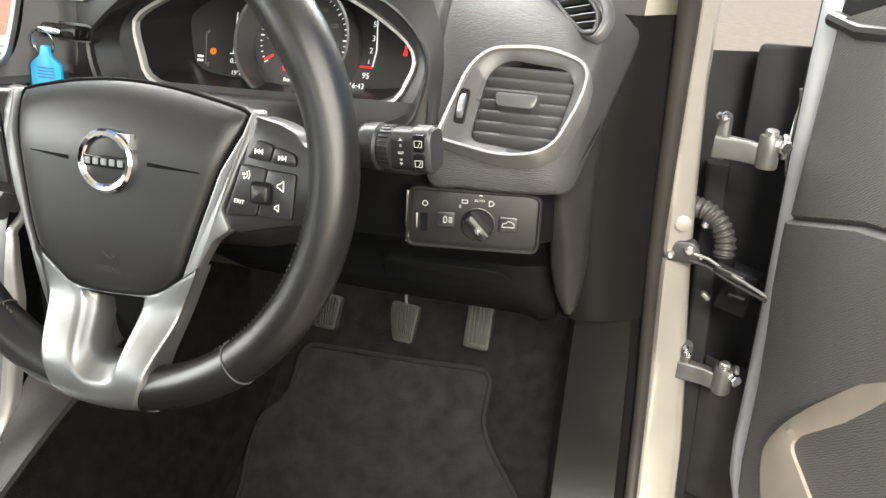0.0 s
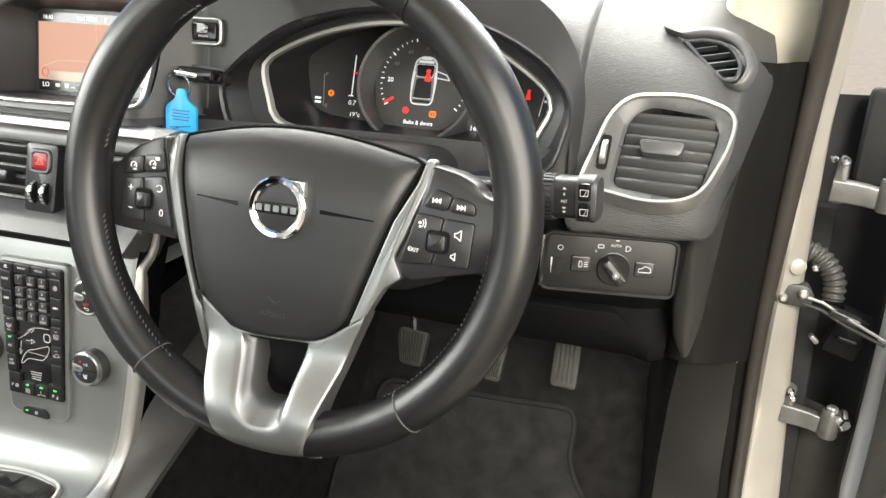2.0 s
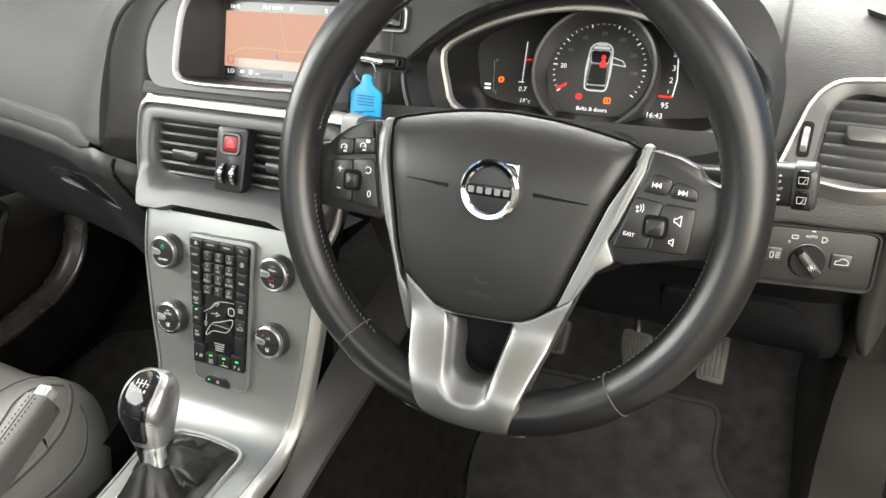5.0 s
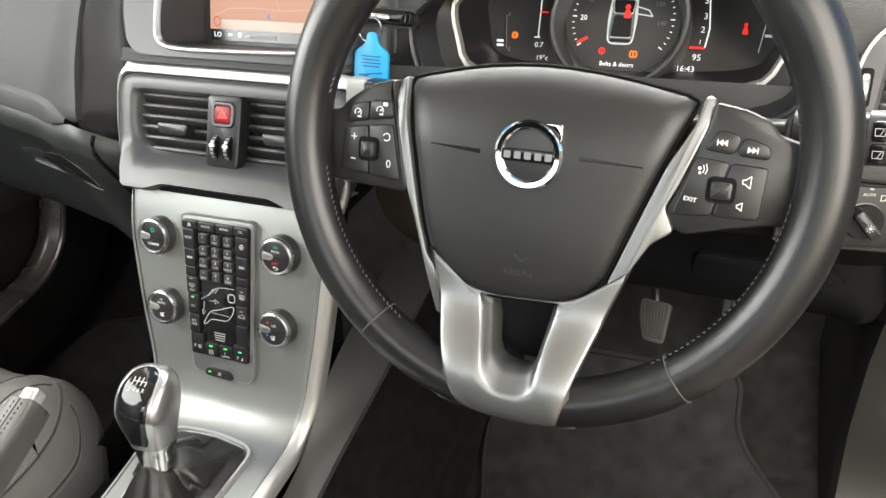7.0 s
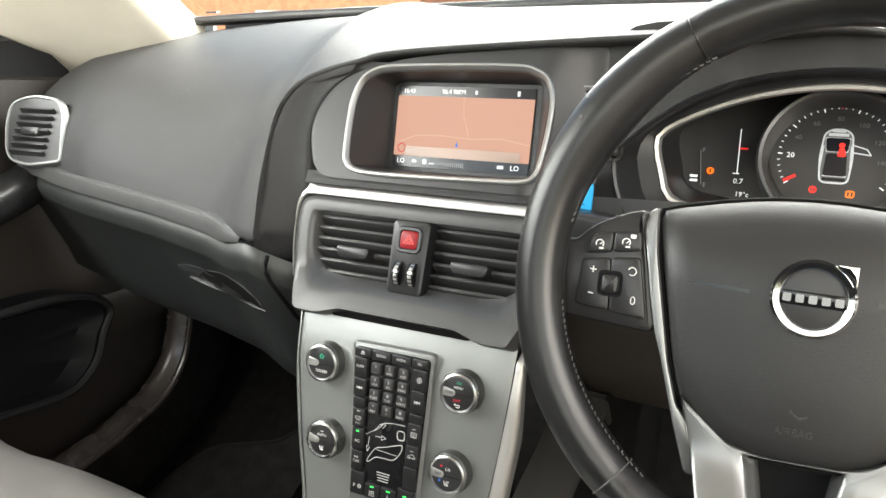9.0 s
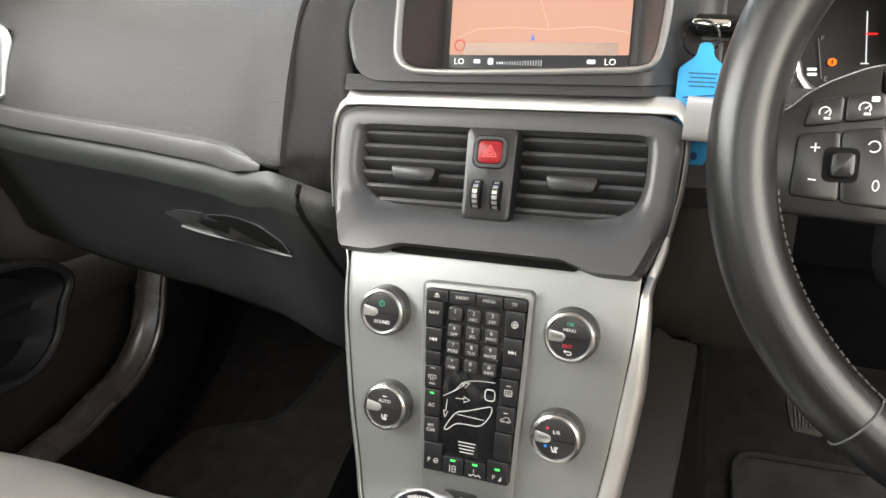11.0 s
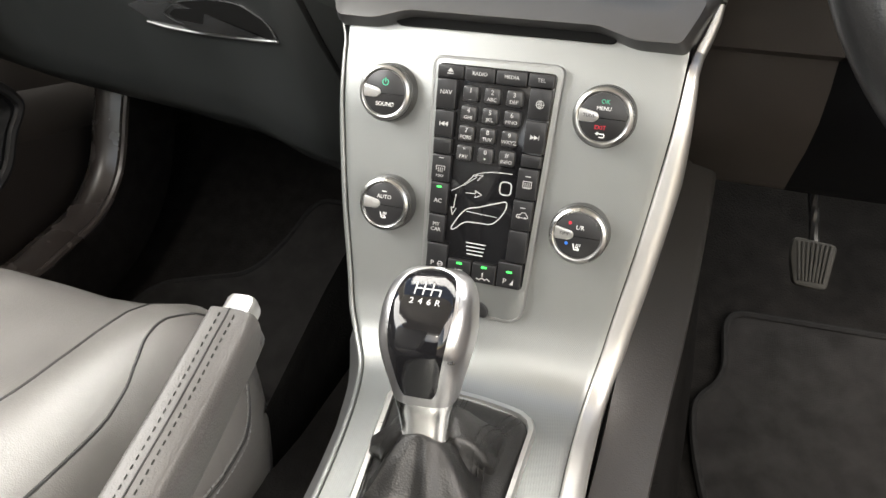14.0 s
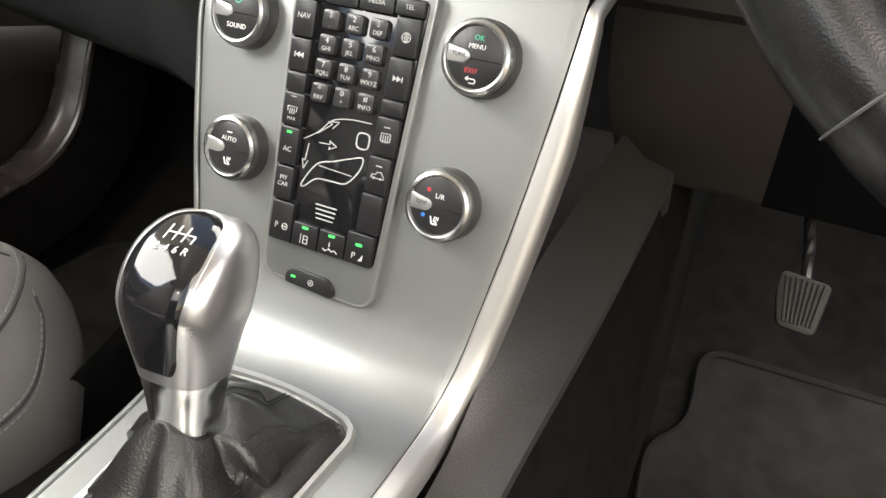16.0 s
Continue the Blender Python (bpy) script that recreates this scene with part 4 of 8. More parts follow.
tagloop = rounded([(-0.0155, -0.026), (-0.0095, -0.040), (-0.0075, -0.050), (0.0075, -0.050), (0.0095, -0.040), (0.0155, -0.026), (0.0155, 0.009), (0.0055, 0.016), (0.004, 0.0245), (-0.004, 0.0245), (-0.0055, 0.016), (-0.0155, 0.009)], 0.003, 3)
part("plate", slab(tagloop, TM, -0.0016, 0.0016, 0.0005), TAG, tag)
marks("eyelet", [circle(0.0026, 14, 0, -0.0445)], TM @ Matrix.Translation((0, 0, 0.0016)), TAGINK, tag)
marks("small_print", [rect(0.018 - 0.002 * (k % 2), 0.0008, 0.0002, 1, 0, 0.006 - 0.0026 * k) for k in range(4)], TM @ Matrix.Translation((0, 0, 0.0016)), TAGINK, tag)
marks("handwriting", [bar(-0.011, -0.009, 0.010, -0.0065, 0.0009), bar(-0.009, -0.011, -0.002, -0.0085, 0.0009), bar(-0.006, -0.018, 0.001, -0.013, 0.0009), bar(0.001, -0.013, 0.004, -0.019, 0.0009), bar(0.004, -0.019, 0.010, -0.012, 0.0009)], TM @ Matrix.Translation((0, 0, 0.0016)), TAGINK, tag)

# ---- centre vents ----
vents = thing("centre_vents", (XC, 0.60, 0.58), "twin centre air vents in a satin grey surround", "air vents")
VM = axes((XC, 0.588, 0.59), (1, 0, 0), (0, 0.28, 1))
K = 1 / VM.to_3x3().col[1].z
SURC = [(0.064, -0.0565), (0.088, -0.064), (0.119, -0.064), (0.126, -0.045), (0.137, -0.022), (0.140, 0.030), (0.137, 0.047), (0.122, 0.0525)]
MIDC = [(0.063, -0.0520), (0.087, -0.0590), (0.113, -0.0585), (0.1215, -0.040), (0.128, -0.014), (0.130, 0.028), (0.127, 0.041), (0.115, 0.0450)]
OPNC = [(0.058, -0.0235), (0.078, -0.0235), (0.096, -0.0205), (0.109, -0.013), (0.1145, 0.002), (0.1145, 0.022), (0.1135, 0.0335), (0.104, 0.0345)]
RAD = [0.004, 0.006, 0.004, 0.008, 0.015, 0.02, 0.006, 0.008]


def vent_loop(half, k=1.0):
    """A vent outline, rounded, with the same count of points for each of the nested loops."""
    pts = [(a, b * K) for a, b in half] + [(-a, b * K) for a, b in half[::-1]]
    return rounded(pts, [r * k for r in RAD + RAD[::-1]], 5)


SUR, MIDL, OPEN = vent_loop(SURC), vent_loop(MIDC), vent_loop(OPNC, 0.9)


def resample(loop, n, start_angle=-math.pi / 2):
    """A loop of n points at even angles round its middle."""
    dense = []
    for i in range(len(loop)):
        a, b = loop[i], loop[(i + 1) % len(loop)]
        dense += [a.lerp(b, k / 8) for k in range(8)]
    out = []
    for k in range(n):
        t = start_angle + 2 * math.pi * k / n
        out.append(min(dense, key=lambda p: abs(math.atan2(math.sin(math.atan2(p.y, p.x) - t), math.cos(math.atan2(p.y, p.x) - t)))).copy())
    return out


chin = lambda p: 0.0035 + 0.017 * min(1, max(0, (-p.y - 0.018) / 0.040)) ** 0.85     # the surround's lower lip stands forward
part("surround", loops_mesh([lift(VM, SUR, -0.03), lift(VM, SUR, -0.003), [VM @ Vector((p.x, p.y, 0.5 * chin(p))) for p in [a.lerp(b, 0.25) for a, b in zip(SUR, MIDL)]], [VM @ Vector((p.x, p.y, chin(p))) for p in [a.lerp(b, 0.8) for a, b in zip(SUR, MIDL)]], [VM @ Vector((p.x, p.y, chin(p))) for p in [a.lerp(b, 0.15) for a, b in zip(MIDL, OPEN)]], [VM @ Vector((p.x, p.y, chin(p))) for p in [a.lerp(b, 0.45) for a, b in zip(MIDL, OPEN)]], [VM @ Vector((p.x, p.y, chin(p) - 0.0005)) for p in [a.lerp(b, 0.72) for a, b in zip(MIDL, OPEN)]], lift(VM, [a.lerp(b, 0.85) for a, b in zip(MIDL, OPEN)], -0.001), lift(VM, OPEN, -0.004), lift(VM, OPEN, -0.034)]), VENTGREY, vents, "satin grey surround", 60)
part("duct", slab(inset(OPEN, -0.001), VM, -0.05, -0.032), LOWER, vents)
# bright strip: broad over the top, thin down the sides
INNER = [(0.1335, -0.030), (0.1385, 0.0), (0.1400, 0.028), (0.1388, 0.041), (0.1335, 0.0500), (0.1220, 0.0525), (0.06, 0.0525), (0.0, 0.0525)]
OUTER_ = [(0.1358, -0.030), (0.1409, 0.0), (0.1428, 0.030), (0.1420, 0.046), (0.1365, 0.0595), (0.1220, 0.0655), (0.06, 0.0665), (0.0, 0.0668)]
both = []
for half in (INNER, OUTER_):
    pts = half + [(-a, b) for a, b in half[-2::-1]]
    both.append(smooth_line([(a, b * K, 0) for a, b in pts], 120))
flat = lambda ln, d: [VM @ Vector((p.x, p.y, d)) for p in ln]
part("bright_strip", loops_mesh([flat(both[0], -0.004), flat(both[0], 0.0010), flat([p.lerp(q, 0.12) for p, q in zip(*both)], 0.0016), flat([p.lerp(q, 0.85) for p, q in zip(*both)], 0.0), flat(both[1], -0.002), flat(both[1], -0.012)], False), EDGING, vents, "bright silver strip", 50)
for s in (-1, 1):
    cx = s * 0.0672
    for k in range(6):
        v = (0.0275 - 0.0104 * k) * K
        w = 0.094 if k < 4 else (0.090 if k < 5 else 0.078)
        x0 = cx + (0 if k < 4 else -s * (0.003 if k < 5 else 0.009))
        m = VM @ Matrix.Translation((x0, v, -0.012)) @ pose(0, 0, 0, 56)
        part("slat", slab(rect(w, 0.0175, 0.002, 2), m, -0.0016, 0.0016, 0.0012), SLAT, vents)
    m = VM @ Matrix.Translation((cx - s * 0.004, 0.0005, -0.002))
    part("tab", slab(rounded([(-0.0165, -0.0060), (0.0165, -0.0060), (0.0200, 0.0055), (-0.0200, 0.0055)], 0.0045, 5), m, -0.014, 0.0095, 0.0018), SATIN, vents)
modm = VM @ Matrix.Translation((0, 0.0015, 0))
mod = part("switch_module", slab(rounded([(-0.0195, -0.034), (0.0195, -0.034), (0.0205, 0.037), (-0.0205, 0.037)], 0.006, 4), modm, -0.02, 0.009, 0.003), SATIN, vents)
part("hazard_bezel", frame_ring(rect(0.0275, 0.0255, 0.008, 5, 0.0, 0.0185), 0.0045, modm, 0.006, 0.0112), SATIN, mod)
part("hazard_button", slab(rect(0.0195, 0.0175, 0.005, 5, 0.0, 0.0185), modm, 0.006, 0.0108, 0.0015), HAZARD, mod, "red hazard warning button")
redline = material("pale_red_print", (0.75, 0.10, 0.10), 0.4, vary=0.0)
marks("hazard_sign", strokes([(-0.0055, 0.0150), (0.0055, 0.0150), (0.0, 0.0235)], 0.0006, True) + strokes([(-0.0025, 0.0166), (0.0025, 0.0166), (0.0, 0.0207)], 0.0005, True), modm @ Matrix.Translation((0, 0, 0.0108)), redline, mod)
for s in (-1, 1):
    wm = modm @ Matrix.Translation((0.0005 + s * 0.0078, -0.014, 0.003)) @ pose(0, 0, 0, 0, 90, 0)
    part("thumbwheel", turned([(0.0115, -0.0042), (0.0128, -0.0035), (0.0128, 0.0035), (0.0115, 0.0042)], wm, 28), GLOSS, mod)
    part("wheel_band", turned([(0.0126, -0.0022), (0.0131, -0.0018), (0.0131, 0.0018), (0.0126, 0.0022)], wm, 28), STEEL, mod)
    bm = bmesh.new()
    for k in range(7):
        a = radians(-54 + 18 * k)
        p = modm @ Vector((0.0005 + s * 0.0078, -0.014 + 0.0130 * math.sin(a), 0.003 + 0.0130 * math.cos(a)))
        box(axes(p, (1, 0, 0), VM.to_3x3() @ Vector((0, math.cos(a), -math.sin(a)))), 0.0040, 0.0012, 0.0012, 0.0002, bm)
    part("wheel_marks", bm, SATIN, mod)

# ---- centre stack ----
stack = thing("centre_stack", (XC, 0.50, 0.27), "floating silver centre stack sweeping down into the gear plate", "centre console")
# profile of the plate: y, z, half width
PROF = [(0.582, 0.560, 0.120), (0.568, 0.530, 0.1195), (0.556, 0.488, 0.1175), (0.5505, 0.445, 0.1130), (0.545, 0.400, 0.1070), (0.5385, 0.352, 0.0995), (0.5325, 0.328, 0.0960), (0.5235, 0.309, 0.0925), (0.5085, 0.2965, 0.0905), (0.488, 0.2900, 0.0900), (0.455, 0.2850, 0.0905), (0.40, 0.2780, 0.0930), (0.33, 0.2690, 0.0975), (0.25, 0.2600, 0.099), (0.15, 0.250, 0.10)]
# half width on the handbrake's side, where the plate narrows
LHALF = (0.1130, 0.1125, 0.1105, 0.1070, 0.1020, 0.0945, 0.0900, 0.0815, 0.0710, 0.0635, 0.0550, 0.0450, 0.036, 0.030, 0.026)
line = smooth_line([(a, b, c) for a, b, c in PROF], 90)
lhalf = [p.x for p in smooth_line([(a, 0, 0) for a in LHALF], 90)]
NL = len(line) - 1


rows = []
for i, p in enumerate(line):
    q = line[min(i + 1, NL)] - line[max(i - 1, 0)]
    t = Vector((0, q.x, q.y)).normalized()
    n = Vector((1, 0, 0)).cross(t)                # towards the viewer and up
    if n.y > 0 and n.z < 0:
        n = -n
    row = []
    for u in (-1.0, -0.985, -0.95, -0.8, -0.4, 0, 0.4, 0.8, 0.95, 0.985, 1.0):
        d = 0.004 * (1 - abs(u) ** 2) - (0.0008 if abs(u) > 0.99 else 0)
        row.append(Vector((XC + u * (p.z if u > 0 else lhalf[i]), p.x, p.y)) + n * d)
    rows.append(row)
part("silver_plate", loops_mesh(rows, False), SILVER, stack, "fine-textured silver plate")
for s in (-1, 1):
    half = [p.z for p in line] if s > 0 else lhalf
    path = [VM @ Vector((s * 0.1315, -0.030 * K, -0.004)), VM @ Vector((s * 0.1285, -0.044 * K, -0.006)), VM @ Vector((s * 0.1235, -0.057 * K, -0.008))] + [Vector((XC + s * (w_ + (0.0022 if s > 0 else 0.0012)), p.x, p.y)) for p, w_ in zip(line, half) if p.y < 0.522]
    path = smooth_line(path, 120)
    lip = [(-0.0018, -0.012), (-0.0018, -0.0006), (-0.0004, 0.0012), (0.0078, 0.0006), (0.0122, -0.0036), (0.0122, -0.014)]
    part("edge_strip", sweep(path, rounded([(-u * s * (1 if s > 0 else 0.36), v) for u, v in lip], [0, 0.0008, 0.001, 0.003, 0.003, 0], 4), up=Vector((0, -1, 1)), scale=lambda t: 0.30 + 0.70 * min(1, max(0, t / 0.16)) ** 0.8), EDGING if s > 0 else SILVER, stack, "polished edge strip")
    sidepath = [Vector((XC + s * (w_ + 0.002), p.x, p.y)) for p, w_ in zip(line, half)]
    depth = lambda i: 0.055 if i < 39 else 0.055 + 0.02 * (i - 39) / 50
    bm = bmesh.new()
    lo = []
    for i, p in enumerate(line):
        q = line[min(i + 1, NL)] - line[max(i - 1, 0)]
        n = Vector((0, q.y, -q.x)).normalized()
        lo.append(Vector((XC + s * (half[i] - 0.006), p.x, p.y)) + n * -depth(i) * (1 if n.y < 0 or n.z > 0 else -1))
    if s < 0:      # the flank flares out over the tunnel below the plate's narrowing
        flare = [(-0.1, -0.745, 0.215), (0.20, -0.760, 0.218), (0.35, -0.770, 0.228), (0.42, -0.777, 0.235), (0.46, -0.781, 0.245), (0.51, -0.792, 0.260), (0.535, -0.800, 0.290), (0.556, -0.806, 0.33)]
        for i, p in enumerate(line):
            if p.y < 0.33:
                fx, fz = curve_at(flare, p.x)
                k = min(1.0, (0.33 - p.y) / 0.02)
                lo[i] = lo[i].lerp(Vector((fx, p.x + 0.012, min(fz, p.y - 0.015))), k)
    add_loops(bm, [sidepath, [a.lerp(b, 0.35) + Vector((s * 0.004, 0, 0)) for a, b in zip(sidepath, lo)], lo], False)
    part("side_skirt", bm, LOWER if s > 0 else SPOKE, stack)
bm = bmesh.new()
add_loops(bm, [[Vector((XC + u * 0.11, 0.60, z)) for u in (-1, 0, 1)] for z in (0.56, 0.45, 0.36)] + [[Vector((XC + u * 0.1, 0.58, 0.27)) for u in (-1, 0, 1)]], False)
part("back_cover", bm, LOWER, stack)
# flat black that stands in for the shade inside gaps and recesses
SHADEBLACK = material("flat_black_gap_shade", (0.004, 0.004, 0.004), 0.8, spec=0.1, vary=0.1)
# a flat black strip on the plate stands in for shade under the vents' chin
part("chin_gap_shade", slab(rounded([(-0.074, 0.0), (0.074, 0.0), (0.084, 0.024), (-0.084, 0.024)], 0.003, 3), axes((XC, 0.5635, 0.5310), (1, 0, 0), (0, 0.29, 1)), -0.012, 0.0016), SHADEBLACK, stack)

ST = axes((XC, 0.5535, 0.488), (1, 0, 0), (0, 0.127, 1))


def sp(x, z, d=0.0):
    """A place on the keypad, which narrows a little towards its foot."""
    z = 0.364 + (z - 0.357) * 0.973
    x += 0.0045 - 0.0035 * (x + 0.742) / 0.08
    return Vector((x - XC, (z - 0.488) / 0.992))


pad = thing("control_keypad", (-0.704, 0.545, 0.43), "black keypad with white lettered buttons in a silver frame", "control panel")
frame_loop = rounded([sp(-0.7435, 0.3345), sp(-0.6635, 0.3310), sp(-0.6560, 0.5125), sp(-0.749, 0.5115)], [0.010, 0.014, 0.007, 0.007], 6)
part("frame", slab(frame_loop, ST, -0.006, 0.0055, 0.002), SILVER, pad, "silver frame")
part("frame_edge", tube([ST @ Vector((p.x, p.y, 0.0045)) for p in inset(frame_loop, 0.0008)], 0.0012, True, 6, up=Vector((0, -1, 0.127))), SCREENEDGE, pad, "bright edge line")
bed_loop = rounded([sp(-0.7405, 0.357), sp(-0.6665, 0.357), sp(-0.660, 0.507), sp(-0.745, 0.507)], 0.004, 3)
part("bed", slab(bed_loop, ST, 0.003, 0.0062, 0.0006), GLOSS, pad, "gloss black bed")


KEYCAP = material("satin_black_key", (0.0085, 0.0085, 0.0095), 0.38, vary=0.1, vary_size=0.02, grain=0.05, grain_size=0.0008, spec=0.5)
NUMKEY = material("satin_grey_number_key", (0.022, 0.022, 0.023), 0.30, vary=0.1, vary_size=0.02, spec=0.6)


def key_cap(name, x0, z0, x1, z1, d=0.0095, mat_=None, r=0.0012):
    c = rounded([sp(x0, z0), sp(x1, z0), sp(x1, z1), sp(x0, z1)], r, 2)
    return part(name, slab(c, ST, 0.004, d, 0.0009), mat_ or KEYCAP, pad)


def cap_text(txt, x, z, s, ma=None, d=0.0096):
    p = sp(x, z)
    lettering(txt, s * 0.86, ST @ Matrix.Translation((p.x, p.y, d)), ma or PRINT, pad)


def cap_marks(shapes, x, z, ma=None, d=0.0096, name="symbol"):
    p = sp(x, z)
    marks(name, shapes, ST @ Matrix.Translation((p.x, p.y, d)) @ Matrix.Diagonal((0.70, 0.70, 1, 1)), ma or PRINT, pad)


def edge_l(z):
    return -0.7402 + (-0.7445 + 0.7402) * (z - 0.357) / 0.15


def edge_r(z):
    return -0.6670 + (-0.6605 + 0.6670) * (z - 0.357) / 0.15


IN_L, IN_R = -0.7285, -0.6775
# top row
cuts = [edge_l(0.50), -0.7245, -0.7020, -0.6795, edge_r(0.50)]
for k, txt in enumerate(("", "RADIO", "MEDIA", "TEL")):
    key_cap("button", cuts[k] + 0.0004, 0.4975 - 0.0008 * (k in (1, 2)), cuts[k + 1] - 0.0004, 0.5062)
    cx = (cuts[k] + cuts[k + 1]) / 2
    if txt:
        cap_text(txt, cx, 0.5020, 0.0039)
    else:
        cap_marks([[(-0.003, -0.0005), (0.003, -0.0005), (0, 0.003)], rect(0.006, 0.0009, 0.0001, 1, 0, -0.002)], cx, 0.502)
# side columns
for txt, z0, z1 in (("NAV", 0.4765, 0.4968), ("prev", 0.4575, 0.4757), ("", 0.4460, 0.4567), ("def", 0.4265, 0.4452), ("AC", 0.4035, 0.4257), ("MY\nCAR", 0.3825, 0.4027)):
    x0 = edge_l((z0 + z1) / 2)
    x1 = IN_L - 0.0004 + 0.001 * (z0 < 0.43)
    key_cap("button", x0 + 0.0004, z0, x1, z1)
    cx, cz = (x0 + x1) / 2, (z0 + z1) / 2
    if txt == "prev":
        cap_marks([[(0.001, 0), (0.0045, -0.0022), (0.0045, 0.0022)], [(-0.003, 0), (0.001, -0.0022), (0.001, 0.0022)], rect(0.0007, 0.0042, 0.0001, 1, -0.0036, 0)], cx, cz)
    elif txt == "def":
        cap_marks(strokes([(-0.004, -0.002), (-0.0045, 0.002), (0.0045, 0.002), (0.004, -0.002)], 0.0006) + [bar(k * 0.002, -0.004, k * 0.002, 0.0005, 0.0005) for k in (-1, 0, 1)], cx, cz)
        cap_text("MAX", cx, cz - 0.0055, 0.0030)
        cap_marks([rect(0.005, 0.0007, 0.0001, 1)], cx, z1 - 0.0022)
    elif txt:
        cap_text(txt, cx, cz - (0.002 if txt == "AC" else -0.0012), 0.0048 if txt != "MY\nCAR" else 0.0043)
    if txt == "AC":
        cap_marks([rect(0.0045, 0.0017, 0.0003, 1)], cx, z1 - 0.003, GREEN, name="green_lamp")
for txt, z0, z1 in (("globe", 0.4765, 0.4968), ("next", 0.4540, 0.4757), ("", 0.4445, 0.4532), ("rear", 0.4225, 0.4437), ("circ", 0.4010, 0.4217), ("", 0.3775, 0.4002)):
    x1 = edge_r((z0 + z1) / 2)
    x0 = IN_R + 0.0004 - 0.0035 * max(0, (0.46 - z0) / 0.09)
    key_cap("button", x0, z0, x1 - 0.0004, z1)
    cx, cz = (x0 + x1) / 2, (z0 + z1) / 2
    if txt == "globe":
        cap_marks(strokes([tuple(p) for p in circle(0.0036, 14)], 0.0006, True) + strokes([(0.0015 * math.cos(a), 0.0036 * math.sin(a)) for a in [k * math.pi / 6 for k in range(12)]], 0.0005, True) + [bar(-0.0036, 0, 0.0036, 0, 0.0005), bar(0, -0.0036, 0, 0.0036, 0.0005)], cx, cz)
    elif txt == "next":
        cap_marks([[(-0.0045, -0.0022), (-0.001, 0), (-0.0045, 0.0022)], [(-0.001, -0.0022), (0.003, 0), (-0.001, 0.0022)], rect(0.0007, 0.0042, 0.0001, 1, 0.0036, 0)], cx, cz)
    elif txt == "rear":
        cap_marks(strokes([(-0.004, -0.0032), (0.004, -0.0032), (0.004, 0.0028), (-0.004, 0.0028)], 0.0006, True) + [bar(k * 0.002, -0.0045, k * 0.002, 0.0015, 0.0005) for k in (-1, 0, 1)] + [rect(0.005, 0.0007, 0.0001, 1, 0, 0.0075)], cx, cz)
    elif txt == "circ":
        cap_marks(strokes([(-0.0055, -0.002), (-0.005, 0.0005), (-0.002, 0.0008), (-0.0005, 0.003), (0.003, 0.003), (0.0045, 0.0006), (0.0055, 0.0), (0.0055, -0.002)], 0.0006, True) + [rect(0.005, 0.0007, 0.0001, 1, 0, 0.0075), circle(0.001, 8, -0.003, -0.002), circle(0.001, 8, 0.003, -0.002)], cx, cz)
# bottom row
cuts = [edge_l(0.36), -0.7235, -0.7045, -0.6855, edge_r(0.36)]
for k in range(4):
    c0, c1 = cuts[k] + 0.0004, cuts[k + 1] - 0.0004
    ztop = 0.3817 if k == 0 else (0.3767 if k == 3 else 0.3725)
    key_cap("button", c0, 0.3580, c1, ztop)
    cx = (c0 + c1) / 2
    if k:
        cap_marks([rect(0.0055, 0.0019, 0.0003, 1)], cx, 0.3700, GREEN, name="green_lamp")
    if k == 0:
        cap_text("P", cx - 0.003, 0.3668, 0.0060)
        cap_marks(strokes([tuple(p) for p in circle(0.0026, 12)], 0.0007, True) + [bar(-0.0026, 0, 0.0026, 0, 0.0007)], cx + 0.0032, 0.367)
    elif k == 1:
        cap_marks([bar(-0.0032, -0.004, -0.0032, 0.004, 0.0007)] + strokes([(-0.0005, -0.0035), (0.0035, -0.0035), (0.0035, 0.003), (-0.0005, 0.003)], 0.0007, True) + [bar(-0.0005, 0, 0.0035, 0, 0.0007)], cx, 0.3632)
    elif k == 2:
        cap_marks(strokes([(-0.007, -0.002), (-0.004, -0.0035), (-0.001, -0.001), (0.002, -0.003), (0.004, -0.001), (0.0072, -0.0035)], 0.0009) + [bar(-0.001, 0.0005, -0.001, 0.0045, 0.0009)], cx, 0.3630)
    else:
        cap_text("P", cx - 0.0028, 0.3630, 0.0060)
        cap_marks([[(0.0015, -0.003), (0.005, -0.003), (0.005, 0.0025)]], cx, 0.3632)
# number keys
DIG = (("1", "_"), ("2", "ABC"), ("3", "DEF"), ("4", "GHI"), ("5", "JKL"), ("6", "MNO"), ("7", "PQRS"), ("8", "TUV"), ("9", "WXYZ"), ("*", "FAV"), ("0", "+"), ("#", "INFO"))
for k, (a, b) in enumerate(DIG):
    cx = -0.7030 + (k % 3 - 1) * 0.0156 - 0.0002 * (k // 3)
    cz = 0.4885 - (k // 3) * 0.0134
    key_cap("number_key", cx - 0.0056, cz - 0.0053, cx + 0.0056, cz + 0.0053, 0.0092, NUMKEY, 0.0018)
    cap_text(a, cx, cz + 0.0022, 0.0052, d=0.0093)
    cap_text(b, cx, cz - 0.0024, 0.0040, d=0.0093)
# the blower picture
def wave(pts, n=14):
    return [(p.x, p.y) for p in smooth_line([(a, b, 0) for a, b in pts], n)]


